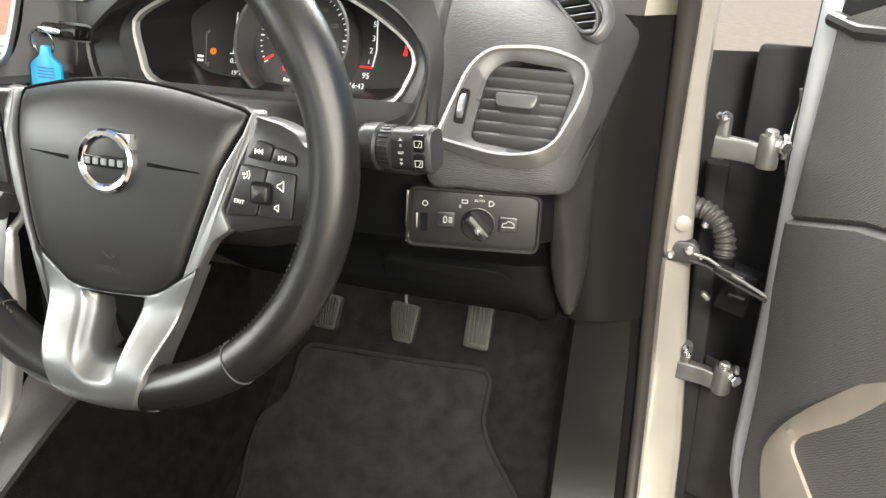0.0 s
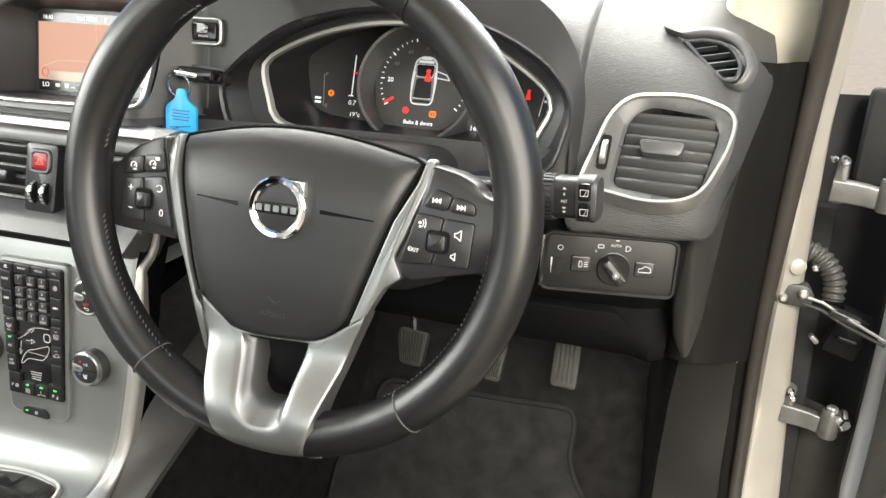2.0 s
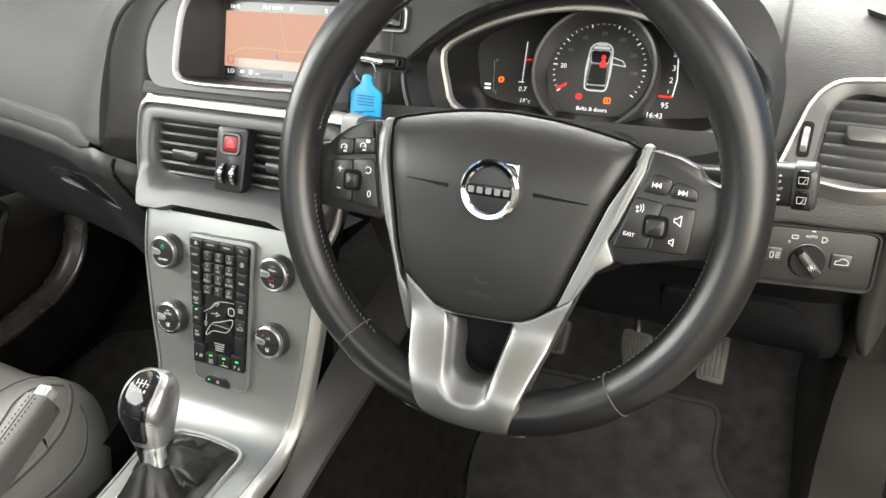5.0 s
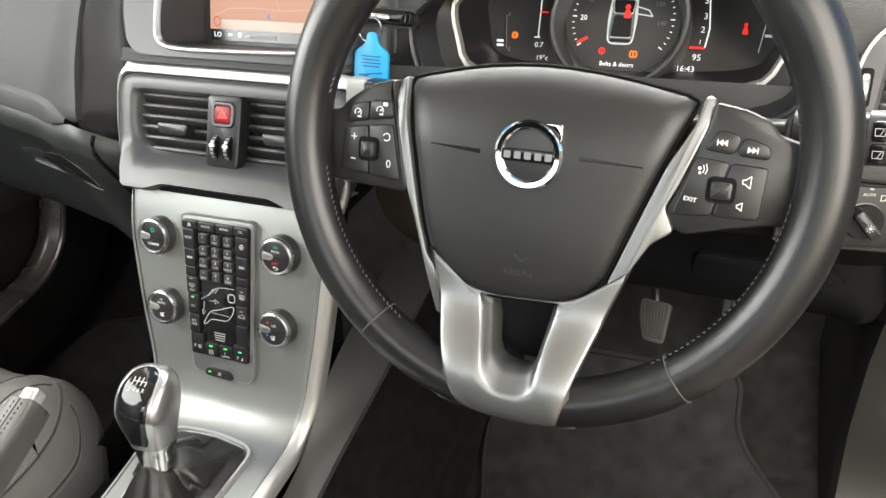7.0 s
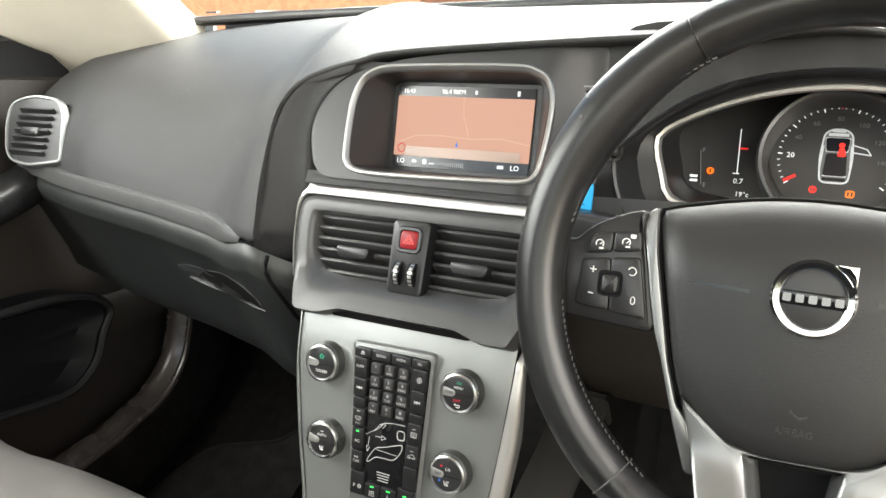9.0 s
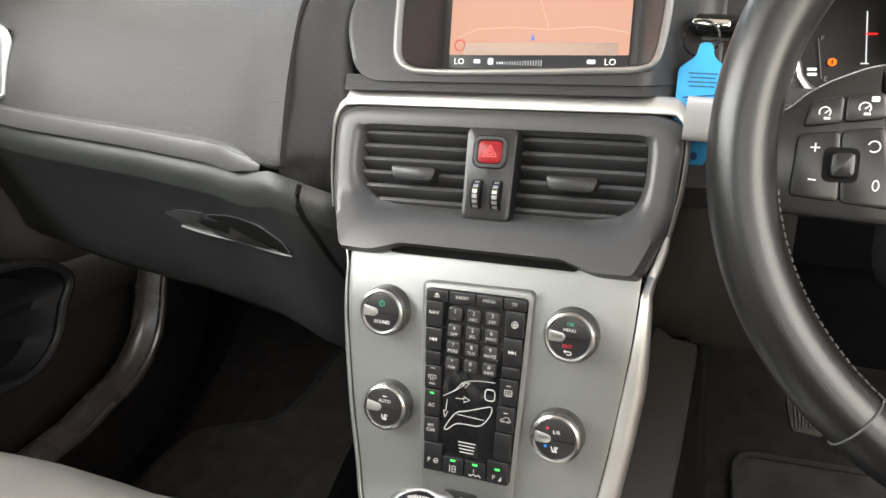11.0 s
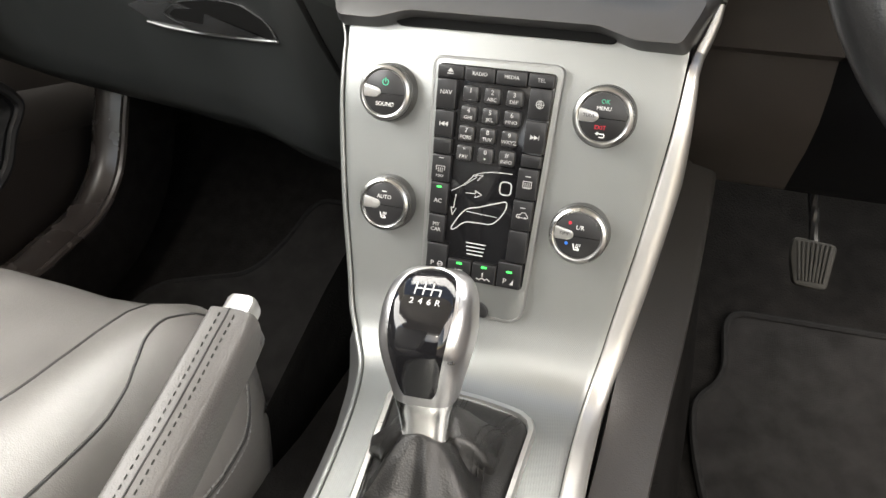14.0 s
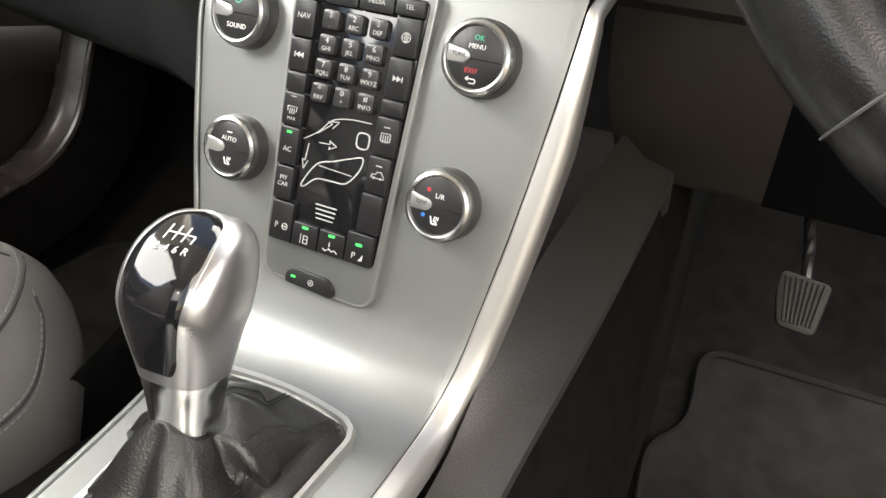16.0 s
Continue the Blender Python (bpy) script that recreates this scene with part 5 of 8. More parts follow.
pic = lambda pts, w, closed=False: strokes([tuple(sp(a, b)) for a, b in pts], w, closed)
seatline = [(p.x, p.y) for p in smooth_line([(a, b, 0) for a, b in ((-0.7235, 0.3950), (-0.7150, 0.4080), (-0.7040, 0.4120), (-0.6930, 0.4160), (-0.6850, 0.4180), (-0.6860, 0.4105), (-0.6935, 0.4015), (-0.7040, 0.4005), (-0.7140, 0.3995), (-0.7215, 0.3935))], 40, True)]
marks("seat_outline", pic(seatline, 0.0007, True) + pic([(-0.7135, 0.4075), (-0.6905, 0.4065)], 0.0004), ST @ Matrix.Translation((0, 0, 0.0063)), PRINT, pad)
marks("seat_head", strokes([tuple(sp(-0.6868, 0.4275) + q) for q in rect(0.0078, 0.0088, 0.003, 4)], 0.0008, True), ST @ Matrix.Translation((0, 0, 0.0063)), PRINT, pad)
marks("air_arrow", pic(wave([(-0.7265, 0.4205), (-0.717, 0.4265), (-0.709, 0.4345), (-0.697, 0.4375), (-0.683, 0.4380)]), 0.0005) + pic([(-0.7175, 0.4255), (-0.7085, 0.4325), (-0.7115, 0.4335), (-0.7040, 0.4345), (-0.7080, 0.4300)], 0.0005) + pic([(-0.7155, 0.4205), (-0.7080, 0.4210), (-0.7085, 0.4230), (-0.7035, 0.4205), (-0.7085, 0.4180), (-0.7080, 0.4198)], 0.0005) + pic([(-0.7225, 0.4185), (-0.7235, 0.4085), (-0.7255, 0.4090), (-0.7240, 0.4035), (-0.7215, 0.4085)], 0.0005), ST @ Matrix.Translation((0, 0, 0.0063)), PRINT, pad)
marks("fan_bars", pic([(-0.7115, 0.3852), (-0.6965, 0.3852)], 0.0007) + pic([(-0.711, 0.3825), (-0.697, 0.3825)], 0.0007) + pic([(-0.7105, 0.3798), (-0.6975, 0.3798)], 0.0007) + pic([(-0.710, 0.3771), (-0.698, 0.3771)], 0.0007), ST @ Matrix.Translation((0, 0, 0.0063)), PRINT, pad)
# stop-start button below the keypad
ss = rounded([sp(-0.7250, 0.3335), sp(-0.6895, 0.3318), sp(-0.6890, 0.3385), sp(-0.6945, 0.3432), sp(-0.7185, 0.3440), sp(-0.7245, 0.3405)], 0.003, 3)
part("stop_start_button", slab(ss, ST, 0.004, 0.0078, 0.001), SATIN, pad)
cap_marks([rect(0.0042, 0.0016, 0.0003, 1)], -0.7185, 0.3385, GREEN, 0.0079, "green_lamp")
cap_marks(strokes([tuple(p) for p in circle(0.0024, 12)], 0.0006, True) + [bar(-0.001, -0.001, 0, 0.0012, 0.0005), bar(0.001, -0.001, 0, 0.0012, 0.0005)], -0.7055, 0.3378, None, 0.0079)

# rotary knobs
KNOBRING = material("polished_knob_ring", (0.36, 0.36, 0.355), 0.28, 1.0, vary=0.02)
KNOBCOLLAR = material("satin_grey_knob_collar", (0.045, 0.045, 0.044), 0.34, 0.35, vary=0.06)
KN = ((-0.7752, 0.4865, "SOUND", "power"), (-0.6268, 0.4872, "MENU", "tune"), (-0.7695, 0.4100, "AUTO", "seat"), (-0.6318, 0.4104, "L/R", "temp"))
for x, z, txt, kind in KN:
    spot = Matrix.Translation((x - XC, (z - 0.488) / 0.992, 0.0015)) @ Matrix.Diagonal((0.885, 0.885, 0.66, 1))
    kb = thing("rotary_knob", ST @ spot.translation, "round black knob with a chrome ring on the silver stack", "knob", "knobs on the centre stack")
    km = ST @ spot
    part("collar", turned([(0.0226, -0.004), (0.0226, 0.004), (0.0222, 0.012), (0.0205, 0.0130)], km, 48), KNOBCOLLAR, kb, "satin grey knob collar")
    part("chrome_ring", turned([(0.0214, 0.011), (0.0215, 0.0150), (0.0207, 0.0172), (0.0188, 0.0186), (0.0178, 0.0182), (0.0172, 0.0166)], km, 64), KNOBRING, kb, "polished chrome ring")
    part("face", turned([(0.0174, 0.010), (0.0174, 0.0164), (0.0163, 0.0170)], km, 48), SATIN, kb)
    kf = km @ Matrix.Translation((0, 0, 0.0171))
    part("pointer", slab(rounded([(-0.0172, -0.0042), (-0.006, -0.0042), (-0.0025, -0.001), (-0.004, 0.003), (-0.0172, 0.0055)], 0.002, 3), km, 0.015, 0.0182, 0.0008), STEEL, kb, "clear and silver pointer")
    marks("split_line", [bar(-0.003, -0.0008, 0.016, -0.0008, 0.0005)], kf, GLOSS, kb)
    if kind == "power":
        marks("power_symbol", strokes([(0.0024 * math.cos(a) + 0.0005, 0.0024 * math.sin(a) + 0.0080) for a in [radians(120 + 300 * k / 10) for k in range(11)]], 0.0006) + [bar(0.0005, 0.008, 0.0005, 0.0112, 0.0006)], kf, GREENINK, kb)
        lettering(txt, 0.0044, kf @ Matrix.Translation((0.001, -0.0088, 0)), WHITE, kb)
    elif kind == "tune":
        lettering("OK", 0.0042, kf @ Matrix.Translation((0.0005, 0.0108, 0)), GREENINK, kb)
        lettering("MENU", 0.0038, kf @ Matrix.Translation((0.0, 0.0060, 0)), WHITE, kb)
        lettering("EXIT", 0.0040, kf @ Matrix.Translation((-0.001, -0.0075, 0)), REDINK, kb)
        marks("back_symbol", strokes([(-0.0025, -0.0118), (0.002, -0.0118), (0.0028, -0.0130), (0.002, -0.0142), (-0.001, -0.0142)], 0.0006) + [[(-0.0038, -0.0118), (-0.0020, -0.0132), (-0.0020, -0.0104)]], kf, WHITE, kb)
        lettering("TUNE", 0.0034, km @ Matrix.Translation((-0.0098, 0.0004, 0.0183)), SATIN, kb)
    elif kind == "seat":
        lettering(txt, 0.0044, kf @ Matrix.Translation((0.0, 0.0060, 0)), WHITE, kb)
        marks("lamp_slit", [rect(0.004, 0.0008, 0.0001, 1, 0, 0.0105)], kf, WHITE, kb)
        marks("heated_seat", strokes([(-0.0025, -0.0065), (-0.0012, -0.0108), (0.0024, -0.0108), (0.0010, -0.009), (-0.0004, -0.009)], 0.0008) + [bar(k * 0.0012, -0.0083, k * 0.0012 + 0.0005, -0.0062, 0.0005) for k in (0, 1, 2)], kf, WHITE, kb)
    else:
        lettering(txt, 0.0044, kf @ Matrix.Translation((0.0012, 0.0060, 0)), WHITE, kb)
        marks("hot_dot", [circle(0.0013, 8, -0.0065, 0.0088)], kf, REDINK, kb)
        marks("cold_dot", [circle(0.0013, 8, -0.0075, -0.0068)], kf, BLUEINK, kb)
        lettering("TEMP", 0.0032, km @ Matrix.Translation((-0.0098, 0.0004, 0.0183)), SATIN, kb)
        marks("heated_seat", strokes([(-0.0025, -0.0065), (-0.0012, -0.0108), (0.0024, -0.0108), (0.0010, -0.009), (-0.0004, -0.009)], 0.0008) + [bar(k * 0.0012, -0.0083, k * 0.0012 + 0.0005, -0.0062, 0.0005) for k in (0, 1, 2)], kf, WHITE, kb)

# tunnel side panels below the floating stack
TUNNEL = material("brown_grey_console_plastic", (0.031, 0.029, 0.0275), 0.44, grain=0.35, grain_size=0.0012, vary=0.08, vary_size=0.1)
s = 1
tun = thing("tunnel_panel", (XC + s * 0.14, 0.6, 0.0), "brown grey plastic side panel of the centre tunnel", "console side", kind="structure")
inner_ = smooth_line([(0.119, 0.735, 0.433), (0.1165, 0.69, 0.415), (0.1145, 0.635, 0.391), (0.1125, 0.60, 0.374), (0.110, 0.56, 0.346), (0.109, 0.53, 0.312), (0.108, 0.50, 0.282), (0.106, 0.45, 0.256), (0.103, 0.36, 0.215), (0.102, 0.15, 0.19)], 40)
outer_ = smooth_line([(0.156, 0.770, 0.406), (0.1555, 0.73, 0.388), (0.154, 0.675, 0.364), (0.152, 0.63, 0.343), (0.149, 0.58, 0.320), (0.145, 0.525, 0.295), (0.141, 0.46, 0.262), (0.136, 0.36, 0.208), (0.130, 0.15, 0.17)], 40)
rows = []
for p, q in zip(inner_, outer_):
    a, b = Vector((XC + s * p.x, p.y, p.z)), Vector((XC + s * q.x, q.y, q.z))
    mid_ = a.lerp(b, 0.5) + Vector((-s * 0.003, 0, -0.003))
    rows.append([a + Vector((-s * 0.004, 0.03, -0.05)), a + Vector((-s * 0.001, 0.003, -0.004)), a, a.lerp(b, 0.12), mid_, a.lerp(b, 0.88), b, b + Vector((s * 0.001, 0.003, -0.006)), b + Vector((-s * 0.004, 0.005, -0.014)), b + Vector((-s * 0.03, 0.008, -0.03))])
rows.insert(0, [p_ + Vector((0, 0.02, -0.03)) for p_ in rows[0]])
part("side_panel", loops_mesh(rows, False), TUNNEL, tun)
tunnel = bmesh.new()
add_loops(tunnel, [[Vector((XC + u * 0.12, y, z)) for u in (-1, 1)] for y, z in ((0.10, 0.21), (0.5, 0.22), (0.62, 0.24), (0.80, 0.30), (1.22, 0.36))], False)
setting("tunnel", tunnel, CARPET, "carpeted centre tunnel", "tunnel")
bm = bmesh.new()
for s in (-1, 1):
    add_loops(bm, [[Vector((XC + s * x0, y, z)), Vector((XC + s * (x0 + 0.012), y, z - 0.05)), Vector((XC + s * 0.168, y, 0.10 + 0.4 * max(0, y - 0.8))), Vector((XC + s * 0.182, y, 0.03 + 0.45 * max(0, y - 0.8))), Vector((XC + s * 0.20, y, -0.04))] for y, z, x0 in ((0.10, 0.165, 0.124), (0.36, 0.20, 0.128), (0.46, 0.253, 0.132), (0.58, 0.311, 0.139), (0.675, 0.352, 0.143), (0.77, 0.39, 0.146), (1.22, 0.44, 0.146))], False)
setting("tunnel_sides", bm, CARPET, "carpeted sides of the centre tunnel", "tunnel")

# ---- gear lever ----
gear = thing("gear_lever", (-0.690, 0.42, 0.285), "gear lever with black and silver knob over a leather gaiter", "gear lever")
GP = axes((-0.688, 0.43, 0.2835), (1, 0, 0), (0, 1, 0.14))
gl = rounded([(-0.026, -0.085), (0.050, -0.085), (0.048, 0.058), (0.0, 0.066), (-0.050, 0.060)], [0.02, 0.02, 0.014, 0.04, 0.012], 6)
gl = resample(gl, 64)
part("gaiter_frame", loops_mesh([lift(GP, inset(gl, -0.0045), -0.006), lift(GP, inset(gl, -0.0045), 0.0035), lift(GP, inset(gl, -0.003), 0.0055), lift(GP, inset(gl, 0.0), 0.005), lift(GP, inset(gl, 0.001), -0.004)]), BRIGHT, gear, "silver frame")
LC = Vector((-0.688, 0.413, 0.3195))
axis = Vector((0.006, 0.030, 0.105)).normalized()
base = lift(GP, gl, 0.0005)
loops = []
steps = [(1.0, 0.0, 0), (0.97, 0.002, 0), (0.90, 0.004, 0), (0.80, 0.0055, 0.001), (0.72, 0.007, 0.002), (0.66, 0.0095, 0.004), (0.60, 0.013, 0.006), (0.54, 0.017, 0.0075), (0.48, 0.021, 0.0075), (0.43, 0.025, 0.006), (0.385, 0.029, 0.004), (0.35, 0.033, 0.002), (0.315, 0.038, 0.0), (0.29, 0.043, 0.0), (0.275, 0.046, 0.0), (0.2749, 0.046, 0.0)]
for k, (f, h, bulge) in enumerate(steps):
    c0 = GP @ Vector((0, -0.01, 0))
    row = []
    for i, p in enumerate(base):
        a = 2 * math.pi * i / 64
        q = LC + Vector((0.0158 * math.sin(a), -0.0165 * math.cos(a), 0)) * (1 if k < len(steps) - 1 else 0.6) + axis * (0.004 + 0.004 * math.cos(2 * a))
        g = (1 - f) / (1 - 0.275)
        mid_g = max(0.0, math.sin(max(0, g - 0.28) / 0.72 * math.pi))
        crease = mid_g * (0.0052 * math.cos(5 * a + 1.1 + 1.6 * g) + 0.0030 * math.cos(8 * a - 2.2 * g) + 0.0016 * math.cos(13 * a + 3 * g))
        r = p.lerp(q, g)
        lowz = p.z + h * 0.9 + 0.0022 * mid_g * math.cos(3 * a + 5 * g)
        z = lowz if g < 0.75 else lowz + (q.z - lowz) * (g - 0.75) / 0.25
        out = (r - Vector((c0.x, c0.y, r.z)))
        out = out.normalized() if out.length > 1e-6 else Vector()
        row.append(Vector((r.x, r.y, z)) + out * (bulge + crease) * min(1, g * 2))
    loops.append(row)
gaiter = part("gaiter", loops_mesh(loops), GAITER, gear, "creased black leather gaiter", 60)


def drape(ob, points, rise=0.0003):
    """Points laid down on a skin from above."""
    bm_ = bmesh.new()
    bm_.from_mesh(ob.data)
    tree_ = BVHTree.FromBMesh(bm_)
    out = []
    for p in points:
        hit = tree_.ray_cast(Vector((p[0], p[1], 1.0)), Vector((0, 0, -1)))[0]
        if hit:
            out.append(hit + Vector((0, 0, rise)))
    bm_.free()
    return out


def stitches(points, length, gap, r, bm=None):
    """Short threads along a line."""
    bm = bm or bmesh.new()
    p = [Vector(q) for q in points]
    i = 0
    acc, run = [p[0]], 0.0
    total = [0.0]
    for a_, b_ in zip(p, p[1:]):
        total.append(total[-1] + (b_ - a_).length)

    def at(d):
        for k in range(1, len(p)):
            if d <= total[k]:
                return p[k - 1].lerp(p[k], (d - total[k - 1]) / max(1e-9, total[k] - total[k - 1]))
        return p[-1]
    d = 0.0
    while d + length < total[-1]:
        a_, b_ = at(d), at(d + length)
        w = (b_ - a_).normalized().cross(UP).normalized() * r
        z = Vector((0, 0, r))
        add_loops(bm, [[a_ - w - z, a_ + w - z, a_ + z * 1.2], [b_ - w - z, b_ + w - z, b_ + z * 1.2]], True, True, True)
        d += length + gap
    return bm


for off in (-0.0045, -0.001, 0.0025):
    ln = smooth_line([(-0.6490 + off, 0.4850 - off, 0), (-0.6545 + off, 0.464 - off, 0), (-0.6575 + off, 0.444 - off * 0.6, 0), (-0.6575 + off, 0.426 - off * 0.4, 0), (-0.6545 + off, 0.408, 0)], 30)
    part("seam", stitches(drape(gaiter, ln), 0.0024, 0.0009, 0.00042), DARKTHREAD, gaiter)
for off in (-0.0015, 0.0015):
    part("seam", stitches(drape(gaiter, smooth_line([(-0.688 + off, 0.494, 0), (-0.686 + off, 0.47, 0), (-0.684 + off, 0.43, 0)], 20)), 0.0024, 0.0009, 0.00040), DARKTHREAD, gaiter)
GRIPSILVER = material("satin_silver_grip", (0.36, 0.36, 0.365), 0.30, 0.9, vary=0.04, vary_size=0.02)
POLISHED = material("polished_silver_sleeve", (0.58, 0.58, 0.58), 0.14, 1.0, vary=0.03)
# knob: sections up the lever, given by their near and far points (y, height) and half width
KG = axes(LC, (1, 0.04, 0.055), (0, 1, -0.05))
SEC = [(-0.0130, 0.000, 0.0135, 0.000, 0.0140), (-0.0150, 0.018, 0.0150, 0.018, 0.0158), (-0.0185, 0.036, 0.0165, 0.035, 0.0195), (-0.0225, 0.054, 0.0185, 0.049, 0.0232), (-0.0240, 0.068, 0.0215, 0.060, 0.0256), (-0.0190, 0.082, 0.0240, 0.071, 0.0262), (-0.0090, 0.0935, 0.0255, 0.083, 0.0250), (0.0020, 0.1000, 0.0255, 0.0925, 0.0215), (0.0100, 0.1030, 0.0235, 0.0995, 0.0150), (0.0145, 0.1035, 0.0195, 0.1020, 0.0065)]
SEC = [(a, b * 0.94, c_, d * 0.94, e) for a, b, c_, d, e in SEC]
fine = [(a, b) for a, b in zip(smooth_line([(r[0], r[1], r[4]) for r in SEC], 46), smooth_line([(r[2], r[3], 0) for r in SEC], 46))]
E_ = 0.62
loops = []
for b_, f_ in fine:
    row = []
    for i in range(40):
        a = 2 * math.pi * i / 40
        c_, s_ = math.cos(a), math.sin(a)
        x = b_.z * math.copysign(abs(c_) ** E_, c_)
        w_ = math.copysign(abs(s_) ** E_, s_)
        row.append(KG @ Vector((x, (b_.x + f_.x) / 2 + w_ * (f_.x - b_.x) / 2, (b_.y + f_.y) / 2 + w_ * (f_.y - b_.y) / 2)))
    loops.append(row)
part("knob", loops_mesh(loops[8:], True, True, True), GRIPSILVER, gear, "satin silver grip", 60)
part("foot_sleeve", loops_mesh(loops[:8] + [[p.lerp(sum(loops[8], Vector()) / 40, 0.012) for p in loops[8]]], True, True, True), POLISHED, gear, "polished silver sleeve", 60)
rows = []
for k in range(10, 44):
    b_, f_ = fine[k]
    d_ = Vector((b_.x - f_.x, b_.y - f_.y)).normalized()
    w_ = b_.z * (0.56 + 0.16 * min(1, max(0, (k - 10) / 18))) * (1 if k < 36 else max(0.25, 1 - ((k - 36) / 8.5) ** 2)) * (0.82 if k == 10 else (0.95 if k == 11 else 1))
    row = []
    for u in (-1, -0.88, -0.6, -0.3, 0, 0.3, 0.6, 0.88, 1):
        x = u * w_
        q = max(0.0, 1 - abs(x / b_.z) ** (2 / E_)) ** (E_ / 2)
        off = 0.0012 if abs(u) < 0.99 else -0.0010
        half_ = Vector((f_.x - b_.x, f_.y - b_.y)).length / 2
        cy, ch = (b_.x + f_.x) / 2 + d_.x * (half_ * q + off), (b_.y + f_.y) / 2 + d_.y * (half_ * q + off)
        row.append(KG @ Vector((x, cy, ch)))
    rows.append(row)
cap = part("shield", loops_mesh(rows, False), GLOSS, gear, "gloss black shield", 60)
part("shield_edge", tube([r[0] for r in rows] + [r[-1] for r in rows[::-1]], 0.0009, True, 6), BRIGHT, gear, "thin chrome edge")
b_, b2_ = fine[28][0], fine[34][0]
GT = axes(KG @ Vector((0, (b_.x + b2_.x) / 2, (b_.y + b2_.y) / 2)), KG.to_3x3() @ Vector((1, 0, 0)), KG.to_3x3() @ Vector((0, b2_.x - b_.x, b2_.y - b_.y))) @ Matrix.Translation((0.001, 0, 0.0016)) @ Matrix.Diagonal((0.78, 0.82, 1, 1))
marks("gear_gate", [bar(-0.0085, -0.001, -0.0085, 0.009, 0.0008), bar(-0.0025, -0.001, -0.0025, 0.009, 0.0008), bar(0.0035, -0.001, 0.0035, 0.009, 0.0008), bar(-0.0085, 0.004, 0.0095, 0.004, 0.0008), bar(0.0095, -0.001, 0.0095, 0.004, 0.0008)], GT, PRINT, cap)
for k, txt in enumerate(("2", "4", "6", "R")):
    lettering(txt, 0.0066, GT @ Matrix.Translation((-0.0090 + 0.0062 * k, -0.0062, 0)), PRINT, cap)

# ---- handbrake ----
hb = thing("handbrake", (-0.79, 0.2, 0.26), "leather-wrapped handbrake lever with a chrome button", "handbrake")
hp = smooth_line([(-0.778, 0.09, 0.242), (-0.7790, 0.21, 0.297), (-0.7805, 0.30, 0.3465), (-0.784, 0.355, 0.3765), (-0.7855, 0.374, 0.3870)], 26)
hbs = rounded([(-0.0125, -0.020), (0.0125, -0.020), (0.0160, 0.010), (0.0138, 0.0170), (0.0, 0.0185), (-0.0138, 0.0170), (-0.0160, 0.010)], [0.006, 0.006, 0.006, 0.004, 0.01, 0.004, 0.006], 5)
part("grip", sweep(hp, hbs, scale=lambda t: 1.00 - 0.12 * t), GRIP, hb, "stitched black leather grip", 60)
d = (hp[-1] - hp[-2]).normalized()
bside = d.cross(UP).normalized()
bt = axes(hp[-1] + bside.cross(d) * 0.004, -bside, bside.cross(d))
part("button", slab(rect(0.0172, 0.0165, 0.0055, 5), bt, -0.006, 0.0135, 0.0035), BUTTON, hb, "pale satin metal release button")
part("collar", slab(rect(0.0250, 0.0285, 0.006, 4), axes(hp[-1], -bside, bside.cross(d)), -0.004, 0.0012, 0.001), SATIN, hb)
bm = bmesh.new()
for sd in (-0.0042, 0.0042):
    ln = []
    for i in range(26):
        dd = (hp[min(25, i + 1)] - hp[max(0, i - 1)]).normalized()
        sd_ = dd.cross(UP).normalized()
        ln.append(hp[i] + sd_ * sd + sd_.cross(dd) * (0.0180 * (1.00 - 0.12 * i / 25) + 0.0003))
    stitches(ln[1:], 0.0022, 0.0026, 0.00042, bm)
part("stitching", bm, DARKTHREAD, hb, "black stitching")
ln = []
for i in range(26):
    dd = (hp[min(25, i + 1)] - hp[max(0, i - 1)]).normalized()
    sd_ = dd.cross(UP).normalized()
    ln.append(hp[i] + sd_.cross(dd) * (0.0184 * (1.00 - 0.12 * i / 25)))
part("seam", tube(ln, 0.0005, n=6), DARKTHREAD, hb)

# ---- passenger seat ----
seat = thing("passenger_seat", (-1.07, 0.2, 0.0), "black leather passenger seat cushion with piped seams", "car seat")
SX0, SX1, SYF = -1.322, -0.819, 0.516
mx, hw = (SX0 + SX1) / 2, (SX1 - SX0) / 2
# height over the cushion's middle, by the distance in from the side
ACROSS = [(0.0, -0.150), (0.0, -0.100), (0.002, -0.078), (0.006, -0.056), (0.012, -0.040), (0.019, -0.026), (0.027, -0.014), (0.036, -0.004), (0.046, 0.004), (0.057, 0.009), (0.068, 0.011), (0.080, 0.010), (0.092, 0.007), (0.104, 0.003), (0.125, 0.0), (0.155, -0.003), (0.20, -0.002), (0.248, 0.0)]
TOPLINE = [(-0.35, 0.268), (-0.15, 0.288), (0.05, 0.308), (0.2, 0.322), (0.30, 0.330), (0.36, 0.334), (0.40, 0.335)]
cols = [(SX0 + e, dz, e) for e, dz in ACROSS] + [(SX1 - e, dz, e) for e, dz in ACROSS[-2::-1]]
rows = []
for x, dz, e in cols:
    yf = SYF - 0.050 * max(0, 1 - e / 0.06) ** 2 - 0.012 * max(0, 1 - e / 0.2)
    row = []
    for y, z in TOPLINE + [(yf - 0.078, 0.3345), (yf - 0.055, 0.330), (yf - 0.035, 0.321), (yf - 0.018, 0.306), (yf - 0.006, 0.286), (yf, 0.262), (yf - 0.003, 0.232), (yf - 0.02, 0.19), (yf - 0.05, 0.14), (yf - 0.06, 0.09)]:
        k = 1 if z > 0.26 else max(0, (z - 0.09) / 0.17)
        row.append(Vector((x, y, z + dz * k)))
    rows.append(row)
